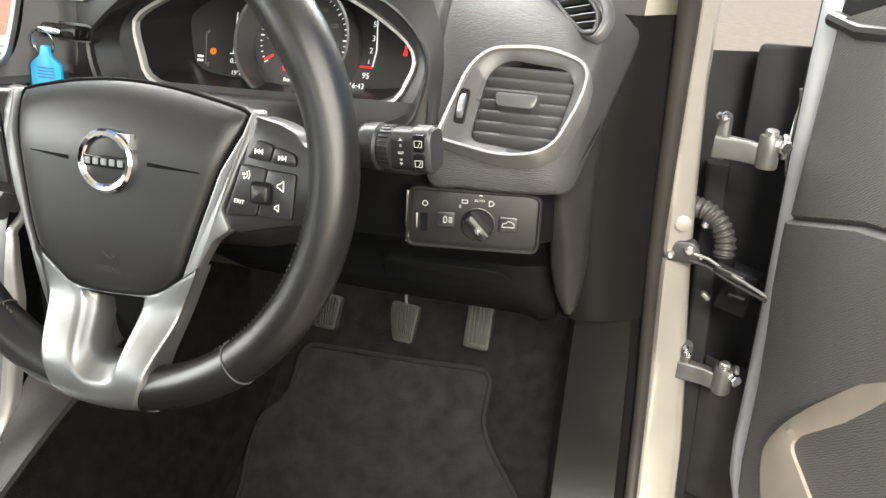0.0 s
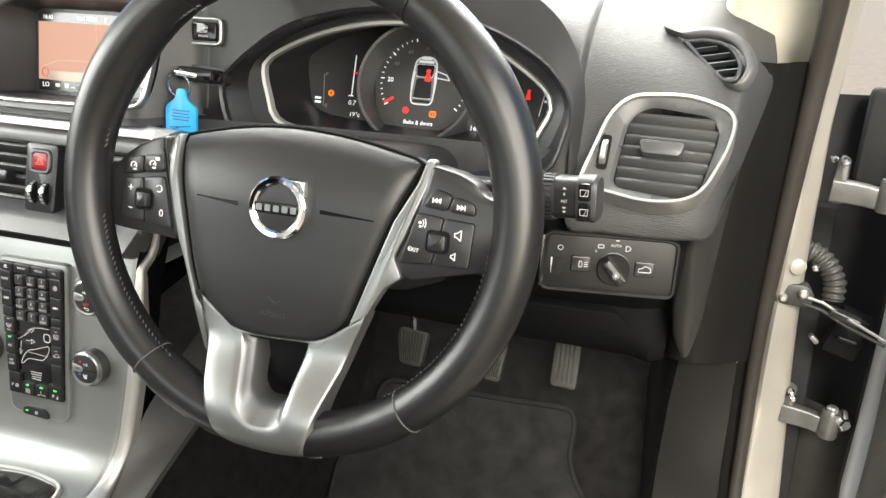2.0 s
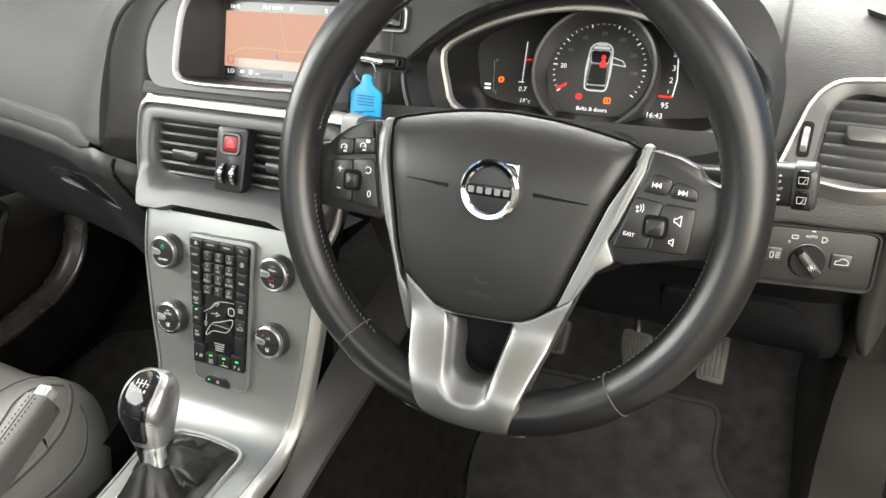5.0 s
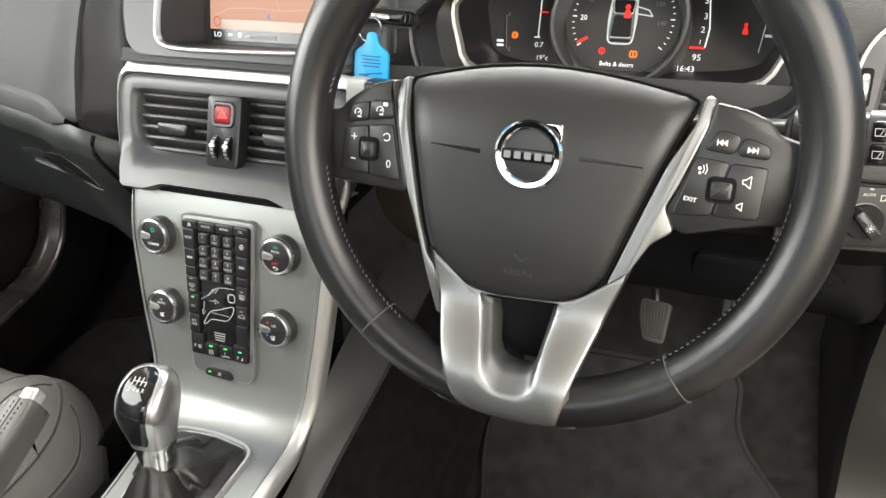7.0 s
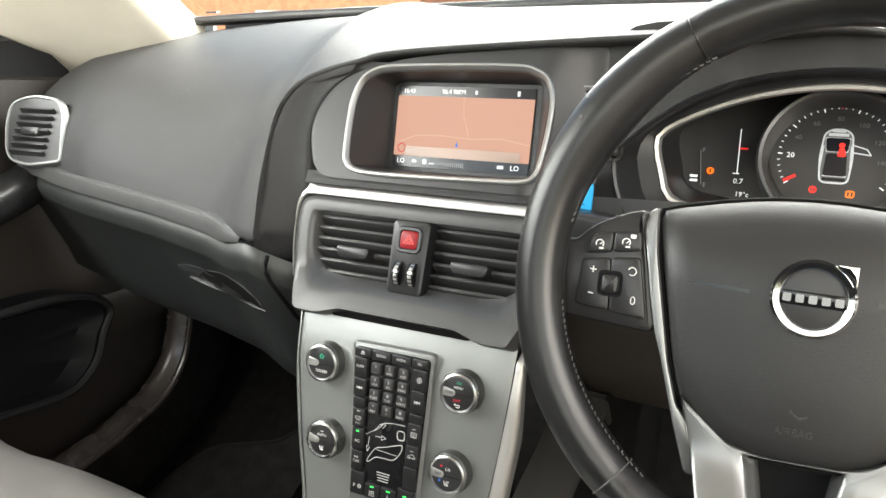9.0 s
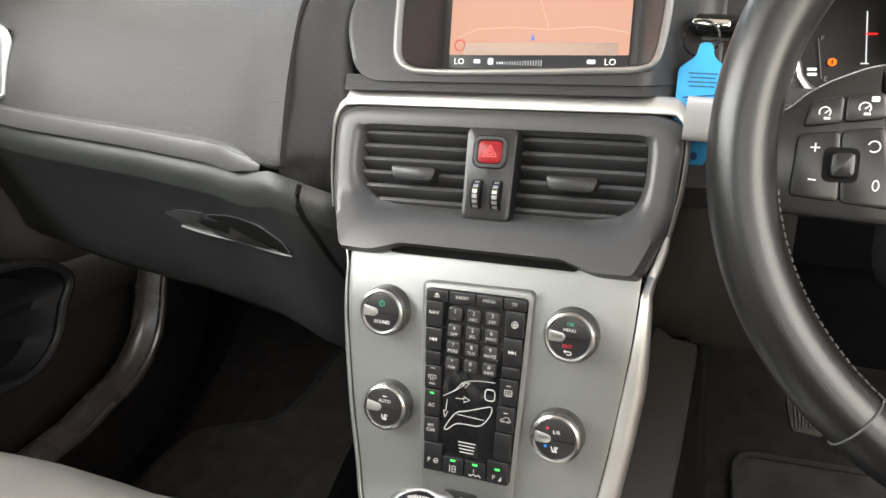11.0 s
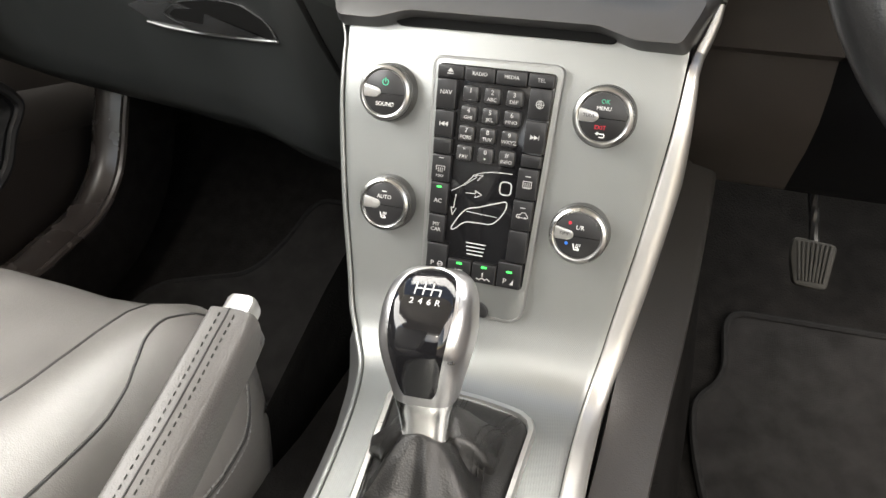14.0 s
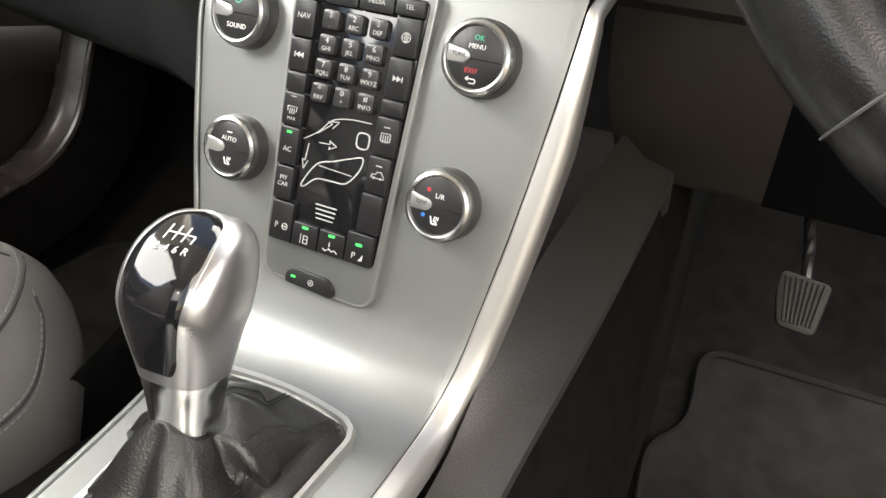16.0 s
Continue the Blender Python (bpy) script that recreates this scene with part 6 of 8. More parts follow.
for k, side_ in ((0, 0.012), (-1, -0.012)):
    low = [Vector((p.x + side_, p.y - 0.01, 0.085)) for p in rows[k]]
    rows = [low] + rows if k == 0 else rows + [low]
cushion = part("cushion", loops_mesh(rows, False), SEAT, seat, "smooth black leather", 80)


def seam_line(pts, n=40):
    return drape(cushion, smooth_line([(a_, b_, 0) for a_, b_ in pts], n), 0.0)


def from_side(pts, n=60, rise=0.0):
    """A line of (y, z) places laid on the cushion's flank."""
    bm_ = bmesh.new()
    bm_.from_mesh(cushion.data)
    tree_ = BVHTree.FromBMesh(bm_)
    bm_.free()
    ln = smooth_line([(0, a_, b_) for a_, b_ in pts], n) if n else [Vector((0, a_, b_)) for a_, b_ in pts]
    hits = [tree_.ray_cast(Vector((-0.6, p.y, p.z)), Vector((-1, 0, 0)))[0] for p in ln]
    return [h + Vector((rise, 0, 0)) for h in hits if h]


for sg in (1, -1):
    fl = lambda x: x if sg > 0 else 2 * mx - x
    one = seam_line([(fl(-0.917), 0.470), (fl(-0.915), 0.440), (fl(-0.912), 0.415), (fl(-0.908), 0.390), (fl(-0.904), 0.362), (fl(-0.902), 0.330), (fl(-0.906), 0.30), (fl(-0.915), 0.25), (fl(-0.92), 0.1), (fl(-0.92), -0.2)])
    two = seam_line([(fl(-0.872), 0.462), (fl(-0.878), 0.440), (fl(-0.880), 0.422), (fl(-0.875), 0.402), (fl(-0.866), 0.382), (fl(-0.857), 0.358), (fl(-0.852), 0.32), (fl(-0.85), 0.2), (fl(-0.85), -0.1)])
    for ln in (one, two):
        part("seam", tube(ln, 0.0011, n=6), DARKTHREAD, seat)
    if sg > 0:
        upper = from_side([(0.470, 0.329), (0.455, 0.319), (0.435, 0.308), (0.41, 0.299), (0.37, 0.290), (0.30, 0.280), (0.2, 0.270), (0.0, 0.25)])
        lower_ = from_side([(0.4625, 0.312), (0.4605, 0.298), (0.450, 0.279), (0.434, 0.265), (0.40, 0.256), (0.34, 0.250), (0.2, 0.24), (0.0, 0.22)])
        for ln in (upper, lower_):
            part("seam", tube(ln, 0.0013, n=6), DARKTHREAD, seat)
        bm = bmesh.new()
        for ln, dz in ((upper, 0.0042), (lower_, 0.0038), (lower_, -0.0038)):
            stitches(from_side([(p.y, p.z + dz) for p in ln], 0, 0.0005), 0.0030, 0.0016, 0.00045, bm)
        part("stitching", bm, THREAD, seat, "grey double stitching")
part("base", slab(rect(0.44, 0.72, 0.03, 3), axes((mx, 0.08, 0.0), (1, 0, 0), (0, 1, 0)), -0.04, 0.115, 0.01), LOWER, seat)
part("adjuster", turned([(0.012, -0.01), (0.014, 0.006), (0.011, 0.010)], axes((-0.812, 0.36, 0.20), (0, 1, 0), UP), 20), SATIN, seat)
# upright backrest closes the cabin behind
part("backrest", slab(rect(0.46, 0.62, 0.08, 6), axes((mx, -0.38, 0.58), (1, 0, 0), (0, -0.3, 1)), -0.05, 0.05, 0.03), SEAT, seat)

# ---- steering column, stalks ----
column = thing("steering_column", (-0.3535, 0.56, 0.60), "black plastic steering column shroud", "steering column")
WC = Vector((-0.3535, 0.4577, 0.645))
WM = axes(WC, (1, 0, 0), (0, 0.207, 1))
loops = []
for d, w, h, v in ((-0.030, 0.045, 0.040, 0), (-0.05, 0.058, 0.050, -0.005), (-0.09, 0.068, 0.060, -0.012), (-0.14, 0.072, 0.066, -0.016), (-0.22, 0.074, 0.070, -0.02)):
    loops.append([WM @ Vector((p.x, p.y + v, d)) for p in rect(2 * w, 2 * h, 0.03, 5)])
part("shroud", loops_mesh(loops, True, True, True), SATIN, column)
# wiper stalk to the right with its end switch
wip = thing("wiper_stalk", (-0.20, 0.60, 0.64), "black wiper stalk with a ribbed ring and end switch", "stalk")
SD = Vector((0.165, -0.024, 0.013)).normalized()
SE = Vector((-0.1515, 0.549, 0.6515))            # foot of the end switch
SQ = axes(SE, SD, Vector((-0.079, 0, 1)))        # its face towards the driver
part("arm", sweep(smooth_line([(-0.30, 0.575, 0.640), SE - SD * 0.085, SE - SD * 0.050], 8), rect(0.020, 0.019, 0.006, 3)), SATIN, wip)
turn = lambda d0: Matrix.Translation(SE + SD * d0) @ SD.to_track_quat("Z", "Y").to_matrix().to_4x4()
part("hub", turned([(0.010, 0.0), (0.0175, 0.002), (0.0185, 0.010), (0.0185, 0.016), (0.016, 0.018)], turn(-0.0465), 32), SATIN, wip)
part("ribbed_ring", turned([(0.0150, 0.0), (0.0165, 0.001), (0.0165, 0.0105), (0.0150, 0.0115)], turn(-0.0285), 32), SATIN, wip)
bm = bmesh.new()
for k in range(26):
    a = 2 * math.pi * k / 26
    box(turn(-0.0227) @ Matrix.Translation((0.0167 * math.cos(a), 0.0167 * math.sin(a), 0)) @ pose(0, 0, 0, 0, 0, math.degrees(a)), 0.0014, 0.0018, 0.0085, 0.0004, bm)
part("knurling", bm, SATIN, wip)
part("head", sweep([SE - SD * 0.0172, SE - SD * 0.008, SE], rect(0.023, 0.032, 0.009, 5)), SATIN, wip)
part("end_switch", sweep([SE + SD * 0.0004, SE + SD * 0.0135, SE + SD * 0.0160], rect(0.025, 0.036, 0.011, 5), scale=lambda t: 1.0 - 0.12 * max(0, t - 0.8) / 0.2), PLASTIC, wip)
EM = SQ @ Matrix.Translation((0.0075, 0, 0.0128)) @ Matrix.Scale(0.88, 4)
for v in (0.0085, -0.0085):
    part("rocker", slab(rect(0.0105, 0.0155, 0.0025, 3, 0, v), EM, -0.002, 0.0015, 0.001), GLOSS, wip)
    marks("wiper_symbol", strokes([(-0.0034, v - 0.003), (0.003, v - 0.003), (0.0036, v + 0.0025), (-0.0036, v + 0.0025)], 0.0004, True) + [bar(-0.0005, v - 0.003, 0.002, v + 0.0015, 0.0004)], EM @ Matrix.Translation((0, 0, 0.0015)), PRINT, wip)
HMk = SQ @ Matrix.Translation((-0.0085, 0, 0.0117))
lettering("INT", 0.0032, HMk @ Matrix.Translation((0, -0.001, 0)), PRINT, wip)
lettering("0", 0.0032, HMk @ Matrix.Translation((0, 0.0045, 0)), PRINT, wip)
marks("arrow_print", [[(-0.0014, 0.0085), (0.0014, 0.0085), (0, 0.0102)], [(-0.0014, -0.0055), (0, -0.0072), (0.0014, -0.0055)], [(-0.0014, -0.0085), (0, -0.0102), (0.0014, -0.0085)]], HMk, PRINT, wip)
# indicator stalk to the left with its end switch
PALECAP = material("pale_grey_satin_plastic", (0.30, 0.30, 0.295), 0.42, vary=0.05, vary_size=0.02)
ind = thing("indicator_stalk", (-0.50, 0.60, 0.64), "dark indicator stalk with a pale grey end cap", "stalk")
part("arm", sweep([Vector((-0.405, 0.585, 0.628)), Vector((-0.494, 0.595, 0.637))], rect(0.020, 0.018, 0.006, 3)), SATIN, ind)
part("head", sweep([Vector((-0.493, 0.595, 0.6365)), Vector((-0.546, 0.597, 0.6400))], rect(0.026, 0.030, 0.006, 3)), SATIN, ind)
part("end_button", sweep([Vector((-0.5465, 0.597, 0.6400)), Vector((-0.564, 0.597, 0.6412))], rect(0.026, 0.030, 0.009, 4)), PALECAP, ind, "pale grey rounded end cap")

# ---- steering wheel ----
wheel = thing("steering_wheel", WC, "black leather steering wheel with satin silver spokes", "steering wheel")
RO, RT = 0.1735, 0.0168


def rim_point(a, r=RO, d=0.0):
    return WM @ Vector((r * math.cos(a), r * math.sin(a), d))


def rim_loop(a, grow=1.0, n=22):
    """A section of the rim: plump at ten and two."""
    deg = math.degrees(a) % 360
    thumb = 0.0022 * (math.exp(-((deg - 35) / 16) ** 2) + math.exp(-((deg - 145) / 16) ** 2))
    out = []
    for i in range(n):
        b = 2 * math.pi * i / n
        rr = (RT + thumb) * grow
        out.append(WM @ (Vector(((RO - thumb * 0.6 + rr * math.cos(b)) * math.cos(a), (RO - thumb * 0.6 + rr * math.cos(b)) * math.sin(a), rr * 1.08 * math.sin(b)))))
    return out


SEAMS = (59, 121, 231.5, 308.5)
bm = bmesh.new()
n = 144
loops = []
for k in range(n):
    deg = 360 * k / n
    near = min(abs((deg - s + 180) % 360 - 180) for s in SEAMS)
    loops.append(rim_loop(radians(deg), 1 - 0.05 * math.exp(-(near / 1.6) ** 2)))
add_loops(bm, loops + [loops[0]])
bmesh.ops.remove_doubles(bm, verts=bm.verts, dist=1e-6)
rim = part("rim", bm, LEATHER, wheel, "stitched black leather rim", 60)
for s in SEAMS:
    lp = rim_loop(radians(s), 1.0)
    part("seam", tube(lp, 0.0006, True, 6), LEATHER if s < 200 else DIMTHREAD, rim)
bm = bmesh.new()
for k in range(230):
    deg = 360 * k / 230
    if 62 < deg < 118 or 236 < deg < 304 or 170 < deg < 189 or -5 < (deg + 180) % 360 - 180 < 8:
        continue
    a0, a1 = radians(deg), radians(deg + 0.95)
    p, q = rim_point(a0, RO - RT * 0.985, 0.0030), rim_point(a1, RO - RT * 0.985, 0.0050)
    nrm = (WC - p).normalized() * 0.0009
    z = WM.to_3x3() @ Vector((0, 0, 0.0005))
    add_loops(bm, [[p - z, p + z, p + nrm], [q - z, q + z, q + nrm]], True, True, True)
tagged(part("rim_stitching", bm, DIMTHREAD, rim), kind="stuff")


# airbag cover: soft shield, domed
hubloop = rounded([(-0.1030, 0.0420), (-0.048, 0.0535), (-0.005, 0.0565), (0.042, 0.0525), (0.0965, 0.0415), (0.0790, -0.002), (0.0650, -0.042), (0.0500, -0.0865), (0.028, -0.1030), (-0.024, -0.1065), (-0.060, -0.0985), (-0.0735, -0.082), (-0.0815, -0.057), (-0.0965, 0.012)], [0.006, 0.03, 0.03, 0.03, 0.005, 0.02, 0.02, 0.016, 0.016, 0.02, 0.012, 0.012, 0.03, 0.03], 5)
hub = resample(hubloop, 96, 0.0)
c = Vector((0, -0.02))


def dome(p):
    """Height of the cover over the wheel's plane."""
    return -0.001 - 0.016 * (max(0, p.y + 0.005) / 0.055) ** 2 - 0.006 * (p.x / 0.085) ** 2 - 0.004 * (max(0, -p.y - 0.05) / 0.05) ** 2


bm = bmesh.new()
loops = [lift(WM, hub, -0.045)]
for g, dd in ((1.0, -0.0060), (0.985, -0.0030), (0.955, -0.0010)):
    loops.append([WM @ Vector((*(c + (p - c) * g), dome(p) + dd)) for p in hub])
for g in (0.9, 0.8, 0.7, 0.6, 0.45, 0.3, 0.15):
    loops.append([WM @ Vector((*(c + (p - c) * g), dome(c + (p - c) * g))) for p in hub])
add_loops(bm, loops, True, False, True)
part("airbag_cover", bm, HUB, wheel, "soft black airbag cover", 60)
# a solid black line stands in for the shaded gap round the cover
gap_line = [WM @ Vector((*(c + (p - c) * 1.010), dome(p) - 0.0060)) for p in hub]
part("shadow_gap", tube(gap_line, 0.0014, True, 6, up=Vector((0, -1, 0))), SHADEBLACK, wheel)
hubm = WM @ Matrix.Translation((-0.0035, -0.0025, -0.0012))
for x0, x1 in ((-0.078, -0.040), (0.0275, 0.0685)):
    n_ = 8
    way = [Vector((x0 + (x1 - x0) * k / n_, -0.0015 - 0.002 * k / n_)) for k in range(n_ + 1)]
    wide = [0.0004 + 0.0012 * (k / n_ if x0 < 0 else 1 - k / n_) for k in range(n_ + 1)]
    row = lambda side, off: [WM @ Vector((p.x, p.y + side * w, dome(p) + off)) for p, w in zip(way, wide)]
    part("crease", loops_mesh([row(1, -0.0004), row(1, 0.0003), row(-1, 0.0003), row(-1, -0.0004)], False), GLOSS, wheel)
lettering("AIRBAG", 0.0062, WM @ Matrix.Translation((-0.006, -0.084, dome(Vector((0, -0.084))) + 0.0003)), RELIEF, wheel)
marks("airbag_symbol", strokes([(-0.010, -0.071), (-0.004, -0.075), (0.000, -0.073)], 0.0012), WM @ Matrix.Translation((0, 0, dome(Vector((0, -0.073))) + 0.0003)), RELIEF, wheel)
# round chrome badge, plain
badge = part("badge", turned([(0.0232, -0.004), (0.0232, 0.003), (0.0215, 0.0048), (0.0185, 0.0044), (0.0172, 0.0030), (0.0170, 0.0010), (0.0001, 0.0010)], hubm @ Matrix.Translation((-0.002, 0, 0)), 56), CHROME, wheel, "round chrome badge")
part("badge_field", turned([(0.0171, 0.0), (0.0171, 0.0014), (0.0160, 0.0016)], hubm @ Matrix.Translation((-0.002, 0, 0)), 40), SATIN, badge)
part("badge_arrow", slab([Vector(q) for q in ((0.010, 0.0215), (0.0215, 0.0215), (0.0215, 0.010), (0.0195, 0.0140), (0.0140, 0.0195))], hubm @ Matrix.Translation((-0.002, 0, 0)), -0.002, 0.0042, 0.0006), CHROME, badge)
part("badge_bar", slab(rect(0.038, 0.0085, 0.001, 2), hubm @ Matrix.Translation((-0.002, -0.0005, 0)), 0.001, 0.0038, 0.0006), GLOSS, badge)
marks("badge_band", [rect(0.0046, 0.0048, 0.0006, 1, -0.0140 + 0.0070 * k, 0) for k in range(5)], hubm @ Matrix.Translation((-0.002, -0.0005, 0.0039)), SPOKE, badge)
# side spokes carrying the switches, set back from the rim's middle
POD = {-1: Vector((0.0, 0.0, -0.012)), 1: Vector((0.0, 0.0, -0.012))}
for s in (-1, 1):
    if s < 0:
        sl = [(-0.172, 0.016), (-0.154, 0.016), (-0.1465, 0.0240), (-0.136, 0.0310), (-0.120, 0.0380), (-0.1090, 0.0405), (-0.1100, 0.0285), (-0.1042, 0.0060), (-0.0950, -0.034), (-0.0975, -0.0400), (-0.120, -0.0385), (-0.150, -0.0370), (-0.172, -0.034)]
    else:
        sl = [(0.1062, 0.0410), (0.1255, 0.0375), (0.1390, 0.0320), (0.1450, 0.0240), (0.172, 0.016), (0.172, -0.030), (0.1455, -0.0320), (0.1235, -0.0370), (0.0980, -0.0440), (0.0890, -0.0400), (0.0848, -0.0285), (0.0905, -0.0135), (0.0972, 0.0069), (0.1037, 0.0263)]
    part("spoke", slab(rounded(sl, 0.004, 4), WM @ Matrix.Translation(POD[s]), -0.022, 0.002, 0.003), SATIN, wheel, "black side spoke")
    # silver fin between the spoke and the cover, running down to the lower spoke
    if s < 0:
        fin = [(-0.1035, 0.0435), (-0.1090, 0.0390), (-0.1102, 0.0285), (-0.1048, 0.0080), (-0.0995, -0.0176), (-0.0945, -0.0390), (-0.0895, -0.0520), (-0.0765, -0.0940), (-0.0655, -0.1250), (-0.052, -0.125), (-0.0585, -0.1015), (-0.0755, -0.0825), (-0.0837, -0.0570), (-0.0915, -0.0210), (-0.0987, 0.0125)]
    else:
        fin = [(0.0995, 0.0430), (0.1020, 0.0445), (0.1062, 0.0425), (0.1045, 0.0263), (0.0980, 0.0069), (0.0910, -0.0135), (0.0848, -0.0275), (0.0920, -0.0425), (0.0790, -0.0523), (0.0690, -0.0708), (0.0600, -0.095), (0.050, -0.128), (0.042, -0.105), (0.0525, -0.0880), (0.0680, -0.0420), (0.0818, -0.0025), (0.0962, 0.0265)]
    fl = rounded(fin, 0.003, 3)
    fz = lambda loop, off: [WM @ Vector((p.x, p.y, -0.0075 - 0.0120 * (max(0, p.y + 0.005) / 0.05) ** 2 + off)) for p in loop]
    part("silver_fin", loops_mesh([fz(fl, -0.012), fz(fl, -0.0016), fz(inset(fl, 0.0006), -0.0004), fz(inset(fl, 0.0016), 0.0)], True, False, True), SPOKE, wheel, "satin silver fin")
# lower twin spoke with an opening
low_out = rounded([(-0.074, -0.072), (-0.0655, -0.1015), (-0.0555, -0.136), (-0.0445, -0.164), (-0.0375, -0.1780), (-0.0265, -0.1832), (-0.0068, -0.1850), (0.0125, -0.1848), (0.0345, -0.1825), (0.0440, -0.1440), (0.0500, -0.1260), (0.0590, -0.0990), (0.0690, -0.0720), (0.050, -0.088), (0.028, -0.1005), (-0.024, -0.1035), (-0.058, -0.0955)], [0.002, 0.02, 0.02, 0.014, 0.010, 0.012, 0.02, 0.02, 0.002, 0.02, 0.02, 0.02, 0.002, 0.01, 0.01, 0.01, 0.01], 4)
ridge = rounded([(-0.0325, -0.1042), (-0.0268, -0.1270), (-0.0190, -0.1550), (-0.0090, -0.1640), (0.0080, -0.1635), (0.0158, -0.1590), (0.0170, -0.1490), (0.0195, -0.1255), (0.0238, -0.1022)], [0.001, 0.01, 0.010, 0.008, 0.010, 0.008, 0.006, 0.01, 0.001], 4)
hole = rounded([(-0.0255, -0.1055), (-0.0172, -0.1430), (-0.0080, -0.1510), (0.0090, -0.1505), (0.0140, -0.1450), (0.0195, -0.1040)], [0.001, 0.006, 0.006, 0.006, 0.006, 0.001], 4)
lo, rd, ho = by_turn(low_out, -0.004, -0.135, 168), by_turn(ridge, -0.004, -0.135, 168), by_turn(hole, -0.004, -0.135, 168)


def low_d(p):
    """The twin spoke comes forward to the rim's front at its foot and follows the rim's roundness under it."""
    k = max(0, min(1, (-p.y - 0.102) / 0.060))
    over = max(0, min(0.97, (Vector((p.x, p.y)).length - RO) / 0.0190))
    return -0.0065 + 0.0262 * k * k * (3 - 2 * k) - 0.0190 * (1 - math.sqrt(1 - over * over))


def low_back(p, r):
    """The foot wraps right round the rim's underside."""
    v = Vector((p.x, p.y))
    return v if p.y > -0.155 else v.normalized() * max(v.length, r)


lift2 = lambda loop, off: [WM @ Vector((p.x, p.y, low_d(p) + off)) for p in loop]
blend = lambda a_, b_, k: [p.lerp(q, k) for p, q in zip(a_, b_)]
part("lower_spoke", loops_mesh([[WM @ Vector((*low_back(p, 0.1850), low_d(p) * 0.3 - 0.022)) for p in lo], [WM @ Vector((*low_back(p, 0.1890), low_d(p) * 0.2 - 0.008)) for p in lo], [WM @ Vector((*low_back(p, 0.1893), low_d(p) * 0.5 - 0.002)) for p in lo], lift2(lo, -0.0015), lift2(blend(lo, rd, 0.03), -0.0006), lift2(blend(lo, rd, 0.09), 0.0), lift2(blend(lo, rd, 0.4), 0.0003), lift2(blend(lo, rd, 0.75), 0.0003), lift2(blend(lo, rd, 0.94), 0.0), lift2(rd, -0.0012), lift2(blend(rd, ho, 0.25), -0.0055), lift2(blend(rd, ho, 0.7), -0.0095), lift2(ho, -0.0125), lift2(ho, -0.034)]), SPOKE, wheel, "satin silver twin spoke", 60)
part("spoke_recess", slab(inset(ho, -0.002), WM, -0.040, -0.032), LOWER, wheel)


def switch(points, m, r=0.002, d=0.006):
    return part("switch", slab(rounded(points, r, 3), m, -0.002, d, 0.0012), SATIN, wheel)


LS = WM @ Matrix.Translation(POD[-1] + Vector((0, 0, 0.0012)))
switch([(-0.1458, 0.0072), (-0.1283, 0.0098), (-0.1280, 0.0235), (-0.1425, 0.0205)], LS, 0.003, 0.004)
switch([(-0.1275, 0.0100), (-0.1086, 0.0127), (-0.1105, 0.0255), (-0.1272, 0.0238)], LS, 0.003, 0.004)
switch([(-0.1490, -0.0275), (-0.1262, -0.0295), (-0.1283, 0.0062), (-0.1475, 0.0036)], LS, 0.003, 0.0035)
switch([(-0.1256, -0.0296), (-0.1010, -0.0318), (-0.1090, 0.0086), (-0.1277, 0.0063)], LS, 0.003, 0.0035)
part("roller_recess", slab(rect(0.0165, 0.0175, 0.004, 3, -0.1268, -0.0110), LS, 0.0, 0.0037), LOWER, wheel)
part("roller", slab(rect(0.0115, 0.0130, 0.003, 3, -0.1262, -0.0110), LS, 0.003, 0.0085, 0.0025), SATIN, wheel)
LT = LS @ Matrix.Translation((0, 0, 0.0036))
marks("plus_symbol", [bar(-0.1412, -0.0028, -0.1368, -0.0028, 0.0007), bar(-0.1390, -0.0050, -0.1390, -0.0006, 0.0007)], LT, WHITE, wheel)
marks("minus_symbol", [bar(-0.1408, -0.0188, -0.1372, -0.0191, 0.0007)], LT, WHITE, wheel)
marks("resume_symbol", strokes([(-0.1130 + 0.0027 * math.cos(a), -0.0012 + 0.0027 * math.sin(a)) for a in [radians(160 - 290 * k / 9) for k in range(10)]], 0.0006), LT, WHITE, wheel)
marks("zero_symbol", strokes([(-0.1105 + 0.0014 * math.cos(k), -0.0202 + 0.0026 * math.sin(k)) for k in [j * 0.7 for j in range(9)]], 0.0005, True), LT, WHITE, wheel)
LT2 = LS @ Matrix.Translation((0, 0, 0.0041))
for cx, cy in ((-0.1365, 0.0148), (-0.1190, 0.0175)):
    marks("cruise_symbol", strokes([(cx + 0.0026 * math.cos(a), cy + 0.0026 * math.sin(a)) for a in [radians(-40 + 250 * k / 9) for k in range(10)]], 0.0006) + [bar(cx, cy - 0.0006, cx + 0.0022, cy + 0.0014, 0.0006), rect(0.0030, 0.0012, 0.0002, 1, cx + 0.0012, cy - 0.0030)], LT2, WHITE, wheel)
marks("lock_symbol", [rect(0.0036, 0.0026, 0.0004, 1, -0.1148, 0.0218)], LT2, WHITE, wheel)
LS = WM @ Matrix.Translation(POD[1] + Vector((0, 0, 0.0012)))
LT, LT2 = LS @ Matrix.Translation((0, 0, 0.0036)), LS @ Matrix.Translation((0, 0, 0.0041))
switch([(0.1028, 0.0115), (0.1210, 0.0098), (0.1243, 0.0216), (0.1105, 0.0250)], LS, 0.004, 0.004)
switch([(0.1220, 0.0097), (0.1418, 0.0085), (0.1408, 0.0170), (0.1253, 0.0214)], LS, 0.004, 0.004)
switch([(0.0995, 0.0070), (0.1193, 0.0050), (0.1125, -0.0291), (0.0885, -0.0311)], LS, 0.003, 0.0035)
